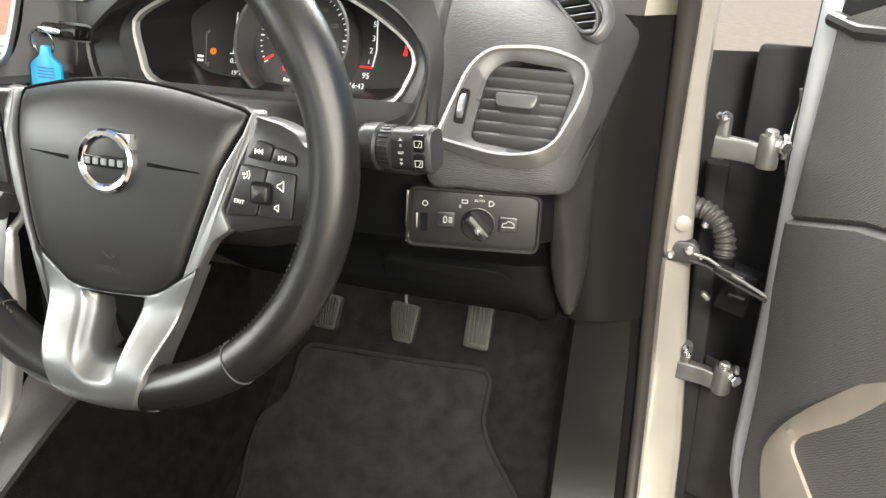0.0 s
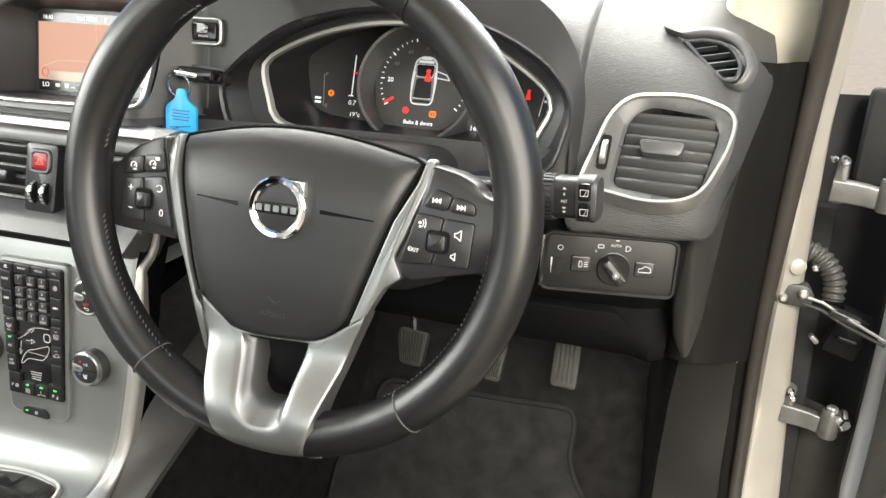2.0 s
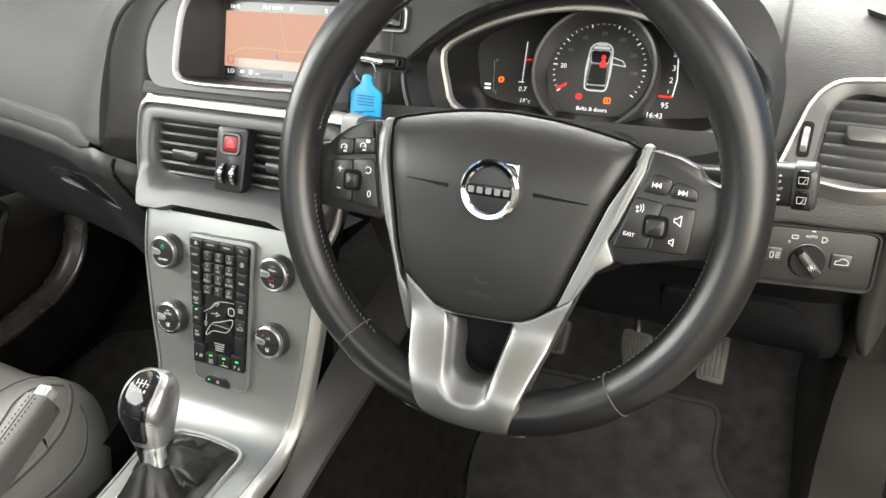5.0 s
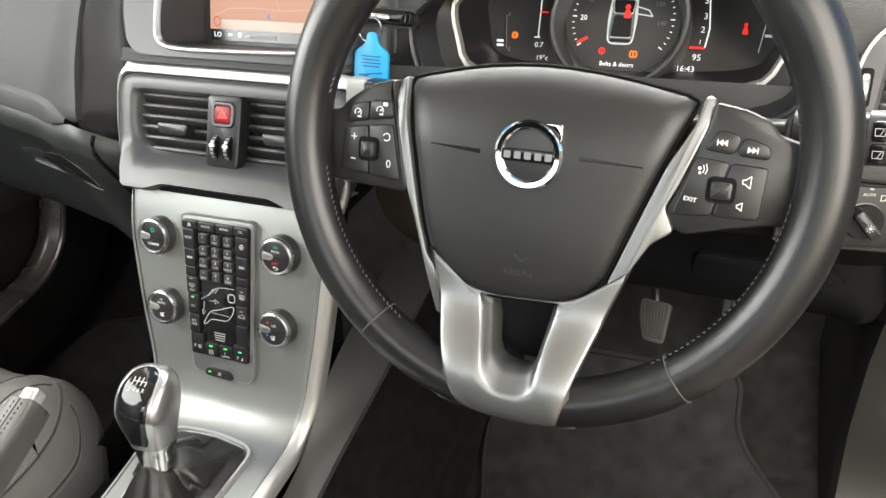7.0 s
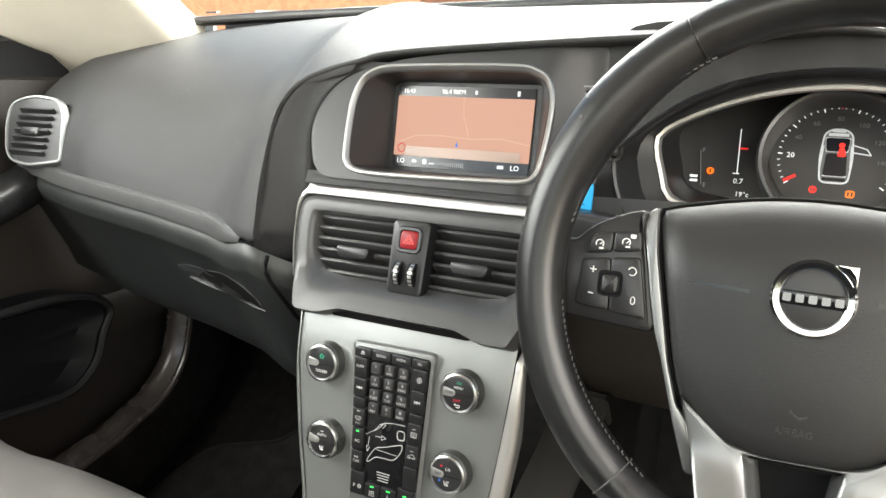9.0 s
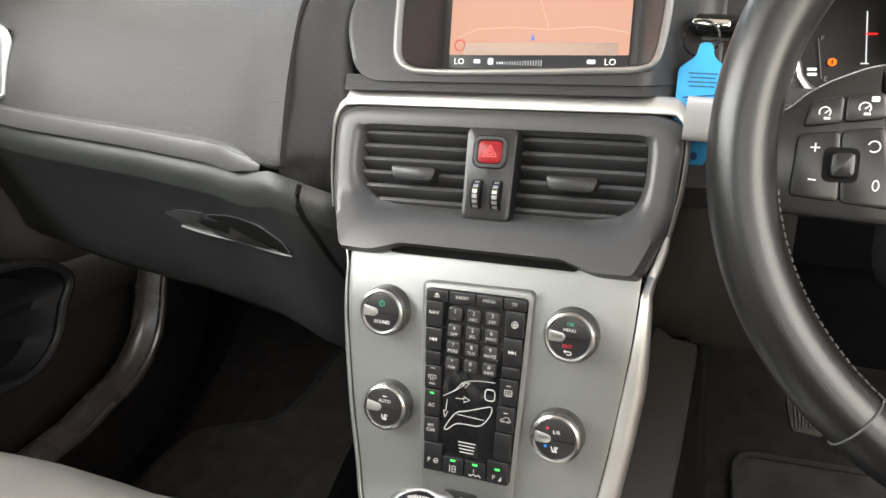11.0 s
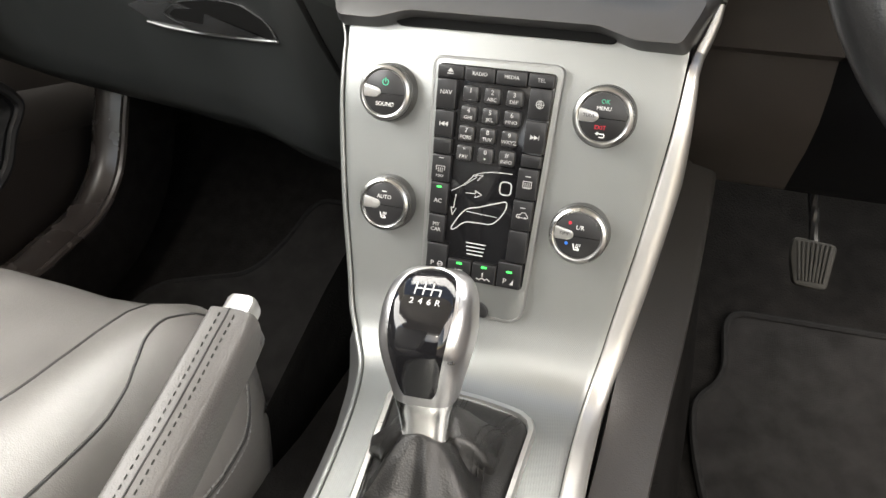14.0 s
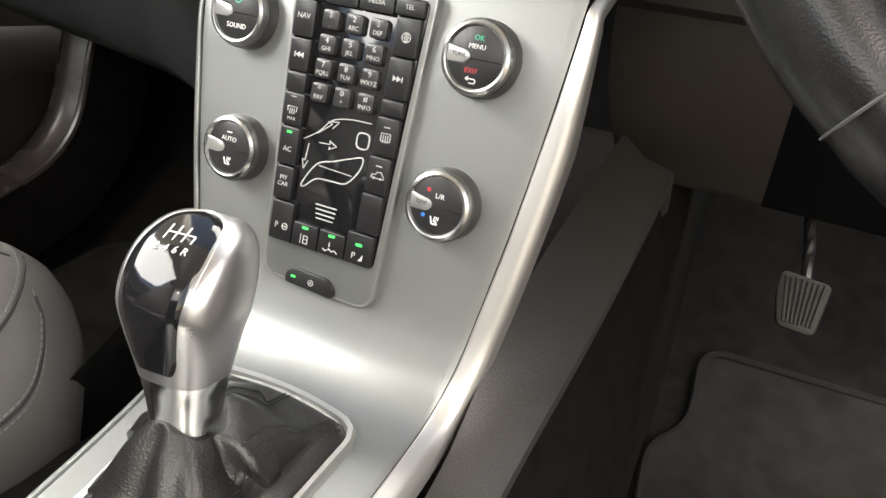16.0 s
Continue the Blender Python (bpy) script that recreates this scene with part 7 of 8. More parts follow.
switch([(0.1202, 0.0049), (0.1418, 0.0038), (0.1400, -0.0288), (0.1133, -0.0291)], LS, 0.003, 0.0035)
part("roller_recess", slab(rect(0.0175, 0.0165, 0.004, 3, 0.1163, -0.0122), LS, 0.0, 0.0037), LOWER, wheel)
part("roller", slab(rect(0.0135, 0.0125, 0.003, 3, 0.1165, -0.0122), LS, 0.003, 0.0085, 0.0025), SATIN, wheel)
marks("track_back_symbol", [[(0.1108, 0.0168), (0.1135, 0.0188), (0.1135, 0.0148)], [(0.1135, 0.0168), (0.1162, 0.0188), (0.1162, 0.0148)], rect(0.0006, 0.0038, 0.0001, 1, 0.1104, 0.0168)], LT2, WHITE, wheel)
marks("track_next_symbol", [[(0.1280, 0.0158), (0.1280, 0.0118), (0.1307, 0.0138)], [(0.1307, 0.0158), (0.1307, 0.0118), (0.1334, 0.0138)], rect(0.0006, 0.0038, 0.0001, 1, 0.1338, 0.0138)], LT2, WHITE, wheel)
marks("voice_symbol", [circle(0.0011, 8, 0.1022, 0.0), circle(0.0009, 8, 0.1026, -0.0028)] + strokes([(0.1042, 0.0022), (0.1050, -0.0004), (0.1042, -0.0028)], 0.0005) + strokes([(0.1058, 0.0030), (0.1068, -0.0004), (0.1058, -0.0034)], 0.0005), LT, WHITE, wheel)
marks("volume_up_symbol", strokes([(0.1282, -0.0044), (0.1296, -0.0044), (0.1328, -0.0018), (0.1328, -0.0094), (0.1296, -0.0070), (0.1282, -0.0070)], 0.0006, True), LT, WHITE, wheel)
marks("volume_down_symbol", strokes([(0.1268, -0.0200), (0.1278, -0.0200), (0.1298, -0.0184), (0.1298, -0.0236), (0.1278, -0.0220), (0.1268, -0.0220)], 0.0005, True), LT, WHITE, wheel)
lettering("EXIT", 0.0040, LT @ Matrix.Translation((0.0990, -0.0200, 0)) @ pose(0, 0, 0, 0, 0, -6), WHITE, wheel)

# ---- driver-side vent ----
rv = thing("side_vent", (-0.10, 0.66, 0.67), "oval side air vent with a silver ring in the dashboard", "air vent", "side vents")
ring = resample(RVRING, 96)
part("silver_ring", loops_mesh([lift(RVM, inset(ring, -0.0005), -0.03), lift(RVM, ring, 0.004), lift(RVM, inset(ring, 0.0012), 0.0062), lift(RVM, inset(ring, 0.0035), 0.0058), lift(RVM, inset(ring, 0.0045), 0.001)]), BRIGHT, rv, "bright silver ring")
opn = resample(rounded([(-0.036, -0.035), (0.024, -0.039), (0.038, -0.029), (0.047, 0.024), (0.038, 0.038), (-0.016, 0.0425), (-0.031, 0.028)], [0.01, 0.016, 0.016, 0.012, 0.012, 0.012, 0.012], 5), 96)
part("face", loops_mesh([lift(RVM, inset(ring, 0.0044), 0.002), lift(RVM, inset(opn, -0.003), 0.0), lift(RVM, opn, -0.003), lift(RVM, opn, -0.03)]), VENTGREY, rv, "satin grey face")
part("duct", slab(inset(opn, -0.001), RVM, -0.05, -0.030), LOWER, rv)
for k in range(7):
    v = 0.030 - 0.0102 * k
    pts = [p.x for p in opn if abs(p.y - v) < 0.004] or [-0.02, 0.03]
    x0, x1 = min(pts), max(pts)
    m = RVM @ Matrix.Translation(((x0 + x1) / 2, v, -0.010)) @ pose(0, 0, 0, 52)
    part("slat", slab(rect(x1 - x0 - 0.001, 0.0165, 0.002, 2), m, -0.0017, 0.0017, 0.0012), SLAT, rv)
part("tab", slab(rounded([(-0.0165, -0.0065), (0.0165, -0.0065), (0.0195, 0.0065), (-0.0195, 0.0065)], 0.0045, 5), RVM @ Matrix.Translation((0.001, 0.002, 0)), -0.014, 0.008, 0.0018), SLAT, rv)
part("wheel_slot", slab(rect(0.010, 0.032, 0.0035, 4, -0.0470, -0.006), RVM, -0.006, 0.0028), GLOSS, rv)
part("thumbwheel", turned([(0.0145, -0.0028), (0.0155, -0.002), (0.0155, 0.002), (0.0145, 0.0028)], RVM @ Matrix.Translation((-0.0470, -0.006, -0.0075)) @ pose(0, 0, 0, 0, 90, 0), 28), STEEL, rv)

# passenger-side vent, seen from afar: the mirror image
lv = thing("side_vent", (2 * XC + 0.10, 0.66, 0.67), "oval side air vent with a silver ring in the dashboard", "air vent", "side vents")
ringl = [Vector((-p.x, p.y)) for p in ring][::-1]
part("silver_ring", loops_mesh([lift(LVM, inset(ringl, -0.0005), -0.008), lift(LVM, ringl, 0.002), lift(LVM, inset(ringl, 0.0012), 0.0036), lift(LVM, inset(ringl, 0.0035), 0.0034), lift(LVM, inset(ringl, 0.0045), 0.0)]), SILVER, lv, "bright silver ring")
part("face", slab(inset(ringl, 0.004), LVM, -0.03, 0.001), PLASTIC, lv)
for k in range(7):
    part("slat", slab(rect(0.066, 0.012, 0.002, 2), LVM @ Matrix.Translation((0, 0.030 - 0.0102 * k, 0.002)) @ pose(0, 0, 0, 55), -0.0015, 0.0015, 0.001), SATIN, lv)
part("tab", slab(rect(0.034, 0.012, 0.003, 3), LVM, -0.004, 0.010, 0.003), SATIN, lv)

# small demister vent at the end of the dash top
tv = thing("demister_vent", (-0.07, 0.73, 0.75), "small round demister vent in the dash top", "air vent")
tl = TVRING
part("rim", frame_ring(tl, 0.0035, TVM, -0.022, 0.002), PLASTIC, tv)
arc = [Vector(q) for q in ((0.032, -0.0095), (0.0415, -0.002), (0.033, 0.0148), (0.008, 0.0223), (-0.017, 0.0148), (-0.035, 0.002), (-0.056, -0.003))]
inner_arc = smooth_line([(p.x, p.y, 0) for p in arc], 40)
outer_arc = [p + Vector((p.x - 0.0, p.y + 0.004, 0)).normalized() * 0.0105 * math.sin(math.pi * min(1, max(0.02, 0.12 + 0.86 * (1 - k / 39)))) for k, p in enumerate(inner_arc)]
ring_of = lambda ln_, d_: [TVM @ Vector((p.x, p.y, d_)) for p in ln_]
part("crescent", loops_mesh([ring_of(inner_arc, -0.004), ring_of(inner_arc, 0.0030), ring_of([a.lerp(b, 0.35) for a, b in zip(inner_arc, outer_arc)], 0.0045), ring_of([a.lerp(b, 0.8) for a, b in zip(inner_arc, outer_arc)], 0.0030), ring_of(outer_arc, -0.006)], False), VENTGREY, tv, "smooth grey crescent", 70)
part("hole", slab(inset(tl, 0.0025), TVM, -0.026, -0.020), LOWER, tv)
well = inset(tl, 0.0035)
for k in range(5):
    a = Vector((-0.030 + 0.0125 * k, -0.010))
    pts = [a + Vector((0.72, 0.69)) * 0.001 * i for i in range(60)]
    pts = [p for p in pts if inside(p, well)]
    if len(pts) > 3:
        part("slat", slab([Vector(q) for q in bar(*pts[0], *pts[-1], 0.0010)], TVM, -0.010, -0.003), SPOKE, tv)

# ---- lower dash on the driver's side ----
CHEEK = material("smooth_dark_end_trim", (0.021, 0.0205, 0.020), 0.36, spec=0.45, grain=0.12, grain_size=0.001, vary=0.06, vary_size=0.1)
# lighter brown copy for the lit end of the black knee panel
LITKNEE = material("lit_brown_knee_plastic", (0.058, 0.050, 0.0445), 0.50, grain=0.35, grain_size=0.0012, vary=0.10, vary_size=0.1)
lower = thing("lower_dash", (-0.2, 0.72, 0.42), "black lower dashboard with a knee panel", "dashboard panel")
rows = []
for z, y0, y1 in ((0.597, 0.650, 0.672), (0.575, 0.655, 0.684), (0.545, 0.662, 0.70), (0.525, 0.668, 0.712), (0.520, 0.690, 0.725), (0.500, 0.695, 0.735), (0.47, 0.712, 0.752), (0.44, 0.745, 0.772), (0.415, 0.782, 0.795), (0.392, 0.815, 0.815), (0.383, 0.828, 0.826), (0.381, 0.840, 0.838), (0.40, 0.97, 0.97)):
    hol = 0.050 * max(0.0, 1 - abs(z - 0.475) / 0.052)          # hollow under the switch panel
    y1 += hol * 0.8
    rows.append([Vector((-0.60, y0 + 0.012, z)), Vector((-0.53, y0 + 0.006, z)), Vector((-0.48, y0 + 0.004, z)), Vector((-0.40, y0 + 0.002, z)), Vector((-0.24, y0 + hol, z)), Vector((-0.10, y0 * 0.6 + y1 * 0.4 + hol * 0.6, z)), Vector((-0.080, y1 - 0.010, z)), Vector((-0.068, y1 - 0.002, z)), Vector((-0.062, y1 + 0.006, z)), Vector((-0.058, y1 + 0.12, z))])
part("knee_panel", loops_mesh([r[2:] for r in rows], False), LOWER, lower)
# end by the console: the light on it is put into its brown
part("column_cover", loops_mesh([r[:3] for r in rows], False), LITKNEE, lower, "knee panel end beside the console, browned as if lit")
cl = smooth_line([(-0.046, 0.668, 0.604), (-0.0615, 0.688, 0.586), (-0.0645, 0.712, 0.544), (-0.0654, 0.735, 0.5026), (-0.0588, 0.757, 0.453), (-0.0488, 0.772, 0.4235)], 24)
cr = smooth_line([(-0.0260, 0.708, 0.655), (-0.0300, 0.716, 0.590), (-0.0320, 0.731, 0.530), (-0.0325, 0.750, 0.480), (-0.0350, 0.764, 0.445), (-0.0377, 0.772, 0.4250)], 24)
rows = [[a + Vector((0.006, 0.035, 0)), a, a.lerp(b, 0.12) + Vector((0, -0.006, 0)), a.lerp(b, 0.40) + Vector((0, -0.009, 0)), a.lerp(b, 0.72) + Vector((0, -0.009, 0)), a.lerp(b, 0.92) + Vector((0, -0.004, 0)), b, b + Vector((0.002, 0.04, 0))] for a, b in zip(cl, cr)]
rows.append([p + Vector((0, 0.012, -0.006)) for p in rows[-1]])
part("end_cheek", loops_mesh(rows, False), CHEEK, lower, "smooth rounded dash end", 60)
part("fuse_flap", slab(rounded([(-0.09, -0.020), (0.055, -0.020), (0.062, -0.004), (0.045, 0.014), (-0.09, 0.020)], 0.01, 4), axes((-0.165, 0.765, 0.452), (1, 0.10, 0), (0, -0.45, 1)), -0.01, 0.004, 0.003), LOWER, lower)
SWITCHPLATE = material("satin_dark_switch_plate", (0.0095, 0.0092, 0.0092), 0.45, spec=0.32, grain=0.1, grain_size=0.0008, vary=0.08, vary_size=0.05)
lp = thing("light_switch_panel", (-0.13, 0.65, 0.56), "dark grey headlamp switch panel with a rotary switch", "switch panel")
LPM = axes((-0.128, 0.6535, 0.5605), (1, 0.17, 0), (0, 0.05, 1))
lpl = rounded([(-0.062, -0.026), (0.058, -0.026), (0.058, 0.024), (0.050, 0.027), (-0.060, 0.027)], 0.007, 4)
part("bezel", frame_ring(inset(lpl, -0.0028), 0.0036, LPM, -0.01, 0.0040, 0.0012), SWITCHPLATE, lp, "rounded dark bezel")
part("plate", slab(lpl, LPM, -0.012, 0.002, 0.001), SWITCHPLATE, lp, "satin dark plate")
part("left_trim", tube([LPM @ Vector((-0.0625, v, 0.002)) for v in (-0.024, -0.01, 0.01, 0.025)], 0.0018, n=8), BRIGHT, lp, "silver edge")
part("rotary_switch", turned([(0.0150, 0.0), (0.0150, 0.004), (0.0142, 0.0055)], LPM @ Matrix.Translation((0.003, -0.003, 0)), 40), GLOSS, lp)
part("rotary_ring", turned([(0.0158, 0.0), (0.0158, 0.0026), (0.0149, 0.0030)], LPM @ Matrix.Translation((0.003, -0.003, 0)), 40), SATIN, lp)
part("rotary_grip", slab(rounded([(-0.0138, -0.0045), (0.0138, -0.0052), (0.0138, 0.0052), (-0.0138, 0.0045)], 0.003, 3), LPM @ Matrix.Translation((0.003, -0.003, 0.005)) @ pose(0, 0, 0, 0, 0, -48), -0.002, 0.012, 0.0025), SATIN, lp)
for cx, w in ((-0.027, 0.018), (0.031, 0.018)):
    part("push_button", slab(rect(w, 0.0145, 0.002, 3, cx, 0.000 if cx < 0 else -0.001), LPM, 0.0, 0.004, 0.001), SATIN, lp)
LT = LPM @ Matrix.Translation((0, 0, 0.0041))
marks("fog_symbol", strokes([(-0.0285, -0.0025), (-0.0265, -0.003), (-0.0255, 0.0), (-0.0265, 0.003), (-0.0285, 0.0025)], 0.00055, True) + [bar(-0.024, k * 0.002, -0.0205, k * 0.002, 0.0006) for k in (-1, 0, 1)], LT, PRINT, lp)
marks("boot_symbol", strokes([(0.0255, -0.0032), (0.026, 0.0), (0.029, 0.0005), (0.0305, 0.0025), (0.034, 0.002), (0.0365, 0.0), (0.0365, -0.0032)], 0.00055, True), LT, PRINT, lp)
LT = LPM @ Matrix.Translation((0, 0, 0.0022))
lettering("AUTO", 0.0034, LT @ Matrix.Translation((0.0035, 0.0195, 0)), PRINT, lp)
lettering("0", 0.0038, LT @ Matrix.Translation((-0.0140, 0.0130, 0)), PRINT, lp)
marks("lamp_symbols", strokes([(-0.0125, 0.0165), (-0.0075, 0.0165), (-0.0075, 0.0195), (-0.0125, 0.0195)], 0.00055, True) + strokes([(0.0125, 0.0150), (0.0155, 0.0155), (0.0170, 0.0175), (0.0155, 0.0195), (0.0125, 0.0200)], 0.00055, True) + [rect(0.003, 0.0009, 0.0001, 1, 0.0045, 0.0245)], LT, PRINT, lp)
marks("sun_symbol", [circle(0.0014, 8, 0.0045, -0.0045)] + [bar(0.0045 + 0.0022 * math.cos(a), -0.0045 + 0.0022 * math.sin(a), 0.0045 + 0.0034 * math.cos(a), -0.0045 + 0.0034 * math.sin(a), 0.0005) for a in [k * math.pi / 4 for k in range(8)]], LPM @ Matrix.Translation((0, 0, 0.0172)), PRINT, lp)
part("dimmer_slot", slab(rect(0.0065, 0.017, 0.001, 2, -0.047, -0.004), LPM, 0.0, 0.0028), GLOSS, lp)
marks("dimmer_marks", [[(-0.0545, 0.004), (-0.0530, 0.004), (-0.0537, -0.012)], *strokes([tuple(q) for q in circle(0.0024, 10, -0.0465, 0.0140)], 0.0006, True)], LT, PRINT, lp)

# ---- passenger side: ledge and glovebox ----
lettering("AIRBAG", 0.0075, axes((-1.343, 0.6895, 0.6255), (1, -0.24, 0), (0, 0.22, 1)), RELIEF, dash, "moulded_word")
GLOVETOP = material("green_grey_grained_plastic", (0.0215, 0.0240, 0.0230), 0.45, grain=0.55, grain_size=0.0015, vary=0.08, vary_size=0.05)
LATCH = material("smooth_black_latch", (0.036, 0.037, 0.038), 0.18, vary=0.05)
glove = thing("glovebox", (-1.12, 0.66, 0.48), "dark lower dashboard with the glovebox and its latch", "glovebox")
GE = [(a[0], a[1], a[2]) for a in EDGE if a[0] <= -0.884] + [(-0.872, 0.574, 0.590), (-0.850, 0.590, 0.578), (-0.835, 0.603, 0.570)]


def glove_profile(x):
    """Places down the front of the lower dash: trim strip, grained roll, glovebox face, underside."""
    y, zt = curve_at(GE, x)
    zt -= 0.006 * (1 - max(0.0, min(1, (-0.885 - x) / 0.07)))
    k = max(0.0, min(1, (-0.8976 - x) / 0.045)) ** 0.8
    zb = zt - 0.012 * k                # foot of the strip
    offs = [(0.012, zt + 0.008 * k), (-0.004 * k, zt + 0.007 * k), (-0.007 * k, zt + 0.0055 * k), (-0.0125 * k, zb + 0.002 * k), (-0.012 * k, zb), (-0.003, zb - 0.0012),
            (-0.0045, zb - 0.003), (-0.0085, zb - 0.010), (-0.0085, zb - 0.020), (-0.003, zb - 0.032), (0.015, zt - 0.066), (0.034, zt - 0.10), (0.062, zt - 0.15), (0.074, zt - 0.180), (0.098, zt - 0.198), (0.16, zt - 0.205), (0.5, zt - 0.22)]
    return [Vector((x, y + a, z)) for a, z in offs]


rows = [glove_profile(-1.46 + i * (1.46 - 0.836) / 54) for i in range(55)]
part("trim_strip", loops_mesh([r[:6] for r in rows if r[0].x < -0.895], False), VENTGREY, glove, "smooth grey trim strip", 40)
part("grained_roll", loops_mesh([r[5:10] for r in rows], False), GLOVETOP, glove, "grained roll under the pad", 50)
part("lower_panel", loops_mesh([r[9:] for r in rows], False), GLOVE, glove, "", 50)
# no gap is cut: a black line on the skin stands for its shade
gap_way = [glove_profile(x)[k] + Vector((0, -0.0004, 0)) for k, x in ((6, -0.8650), (7, -0.8650), (8, -0.8648), (9, -0.8640), (10, -0.855), (11, -0.844), (12, -0.837))]
part("glove_gap", tube(gap_way, 0.0024, n=6), SHADEBLACK, glove, "black line for the shaded gap beside the glovebox lid")
# pull-out latch: a smooth scoop running into a black oval drawn for a recess, with a lock


def on_lid(u, v, d):
    """A place on the glovebox lid, d in front of its curved face."""
    x, z = -0.9875 + 0.93 * u, 0.5125 + 0.042 * u + v
    pr = glove_profile(x)
    for a, b in zip(pr[9:13], pr[10:14]):
        if b.z <= z <= a.z:
            return Vector((x, a.y + (b.y - a.y) * (a.z - z) / (a.z - b.z) - d, z))
    return Vector((x, pr[10].y - d, z))


def lid_loop(loop, d):
    return [on_lid(p.x, p.y, d) for p in loop]


oval = rounded([(-0.057, 0.004), (-0.030, 0.015), (0.020, 0.019), (0.070, 0.017), (0.098, 0.004), (0.104, -0.0095), (0.040, -0.0100), (-0.010, -0.0088), (-0.042, -0.003)], [0.004, 0.02, 0.03, 0.02, 0.01, 0.004, 0.04, 0.04, 0.01], 5)
scoop = rounded([(-0.112, 0.009), (-0.075, 0.0165), (-0.034, 0.0165), (-0.057, 0.004), (-0.042, -0.004), (-0.010, -0.0098), (0.040, -0.0108), (0.100, -0.0105), (-0.020, -0.0122), (-0.078, -0.0060)], [0.006, 0.01, 0.004, 0.01, 0.02, 0.03, 0.03, 0.001, 0.03, 0.01], 4)
part("latch_scoop", loops_mesh([lid_loop(scoop, -0.008), lid_loop(scoop, 0.0010), lid_loop(inset(scoop, 0.0006), 0.0016)], True, False, True), LATCH, glove, "smooth latch scoop")
# the oval lies on the lid; its black is the shade of a recess
part("latch_recess", loops_mesh([lid_loop(oval, -0.008), lid_loop(oval, 0.0009)], True, False, True), SHADEBLACK, glove, "flat black oval standing in for a shaded recess")
part("latch_rim", tube(lid_loop(oval, 0.0012), 0.0008, True, 6, up=Vector((0, -1, 0))), LATCH, glove)
part("latch_lip", tube([on_lid(*p) for p in smooth_line([(-0.088, -0.0055, 0.0015), (-0.050, -0.0098, 0.002), (0.0, -0.0120, 0.002), (0.050, -0.0118, 0.002), (0.104, -0.0105, 0.0012)], 24)], 0.0013, n=8), SPOKE, glove, "bright latch lip")
part("lock", turned([(0.0034, 0.0), (0.0034, 0.0022), (0.0026, 0.0026)], axes(on_lid(0.044, 0.003, 0.0), (1, -0.36, 0), (0, -0.55, 1)), 16), STEEL, glove, "small steel lock")

# ---- pedals ----


def pedal(name, x0, x1, z0, z1, y, label, taper=0.0, ribs=7):
    p = thing(name, ((x0 + x1) / 2, y, z0), label, "pedal", "driver's pedals")
    cx, cz = (x0 + x1) / 2, (z0 + z1) / 2
    m = axes((cx, y, cz), (1, 0, 0), (0, 0.45, 1))
    w, h = x1 - x0, (z1 - z0) * 1.09
    loop = rounded([(-w / 2 + taper, -h / 2), (w / 2 - taper * 0.45, -h / 2 - 0.002), (w / 2, h / 2 - 0.004), (-w / 2 + 0.001, h / 2), (-w / 2, h * 0.12)], [0.007, 0.007, 0.007, 0.007, 0.02], 4)
    pad_ = part("pad", slab(loop, m, -0.010, 0.004, 0.003), PEDAL, p, "ribbed grey rubber pad")
    for k in range(ribs):
        f = -0.5 + (k + 0.5) / ribs
        top_, bot_ = f * (w - 0.008), f * (w - 0.008 - taper * 1.3) + taper * 0.28
        part("rib", slab([Vector(q) for q in bar(bot_, -h * 0.40, top_, h * 0.40, (w - taper * 0.7) / ribs * 0.52)], m, 0.003, 0.0066, 0.0008), PEDAL, pad_)
    part("arm", tube(smooth_line([(cx + 0.002, y + 0.012, cz + 0.01), (cx - 0.006, y + 0.020, cz + 0.05), (cx - 0.014, y + 0.014, cz + 0.085), (cx - 0.012, y - 0.006, cz + 0.15), (cx - 0.01, y - 0.02, cz + 0.22)], 16), 0.0055, n=8), SATIN, p)


pedal("clutch_pedal", -0.444, -0.396, 0.248, 0.298, 0.948, "clutch pedal with a ribbed rubber pad", 0.009, 8)
pedal("brake_pedal", -0.322, -0.277, 0.240, 0.295, 0.962, "brake pedal with a ribbed rubber pad", 0.010, 8)
pedal("accelerator_pedal", -0.212, -0.172, 0.230, 0.305, 1.002, "hanging accelerator pedal with vertical ribs", 0.0, 5)

# ---- floor mats ----


def floor_mat(name, loop, label):
    """A mat draped on the floor's slope, with a bound edge."""
    mt = thing(name, (loop[0][0], loop[0][1], floor_at(loop[0][1])), label, "floor mat", "floor mats")
    lp_ = rounded(loop, 0.03, 6)
    cx = sum(p.x for p in lp_) / len(lp_)
    cy = sum(p.y for p in lp_) / len(lp_)
    up = lambda p, d: Vector((p.x, p.y, floor_at(p.y) + d))
    loops = [[up(p, 0.001) for p in lp_], [up(p, 0.010) for p in lp_], [up(p, 0.012) for p in inset(lp_, 0.004)]]
    bm = bmesh.new()
    add_loops(bm, loops)
    c = Vector((cx, cy))
    ring_ = inset(lp_, 0.004)
    rr = [[up(c + (p - c) * g, 0.011) for p in ring_] for g in (1.0, 0.9, 0.8, 0.7, 0.6, 0.5, 0.4, 0.3, 0.2, 0.1, 0.02)]
    add_loops(bm, rr, True, False, True)
    part("mat_top", bm, MAT, mt)
    part("binding", tube([up(p, 0.010) for p in inset(lp_, 0.002)], 0.0045, True, 6), BINDING, mt, "stitched black edge")


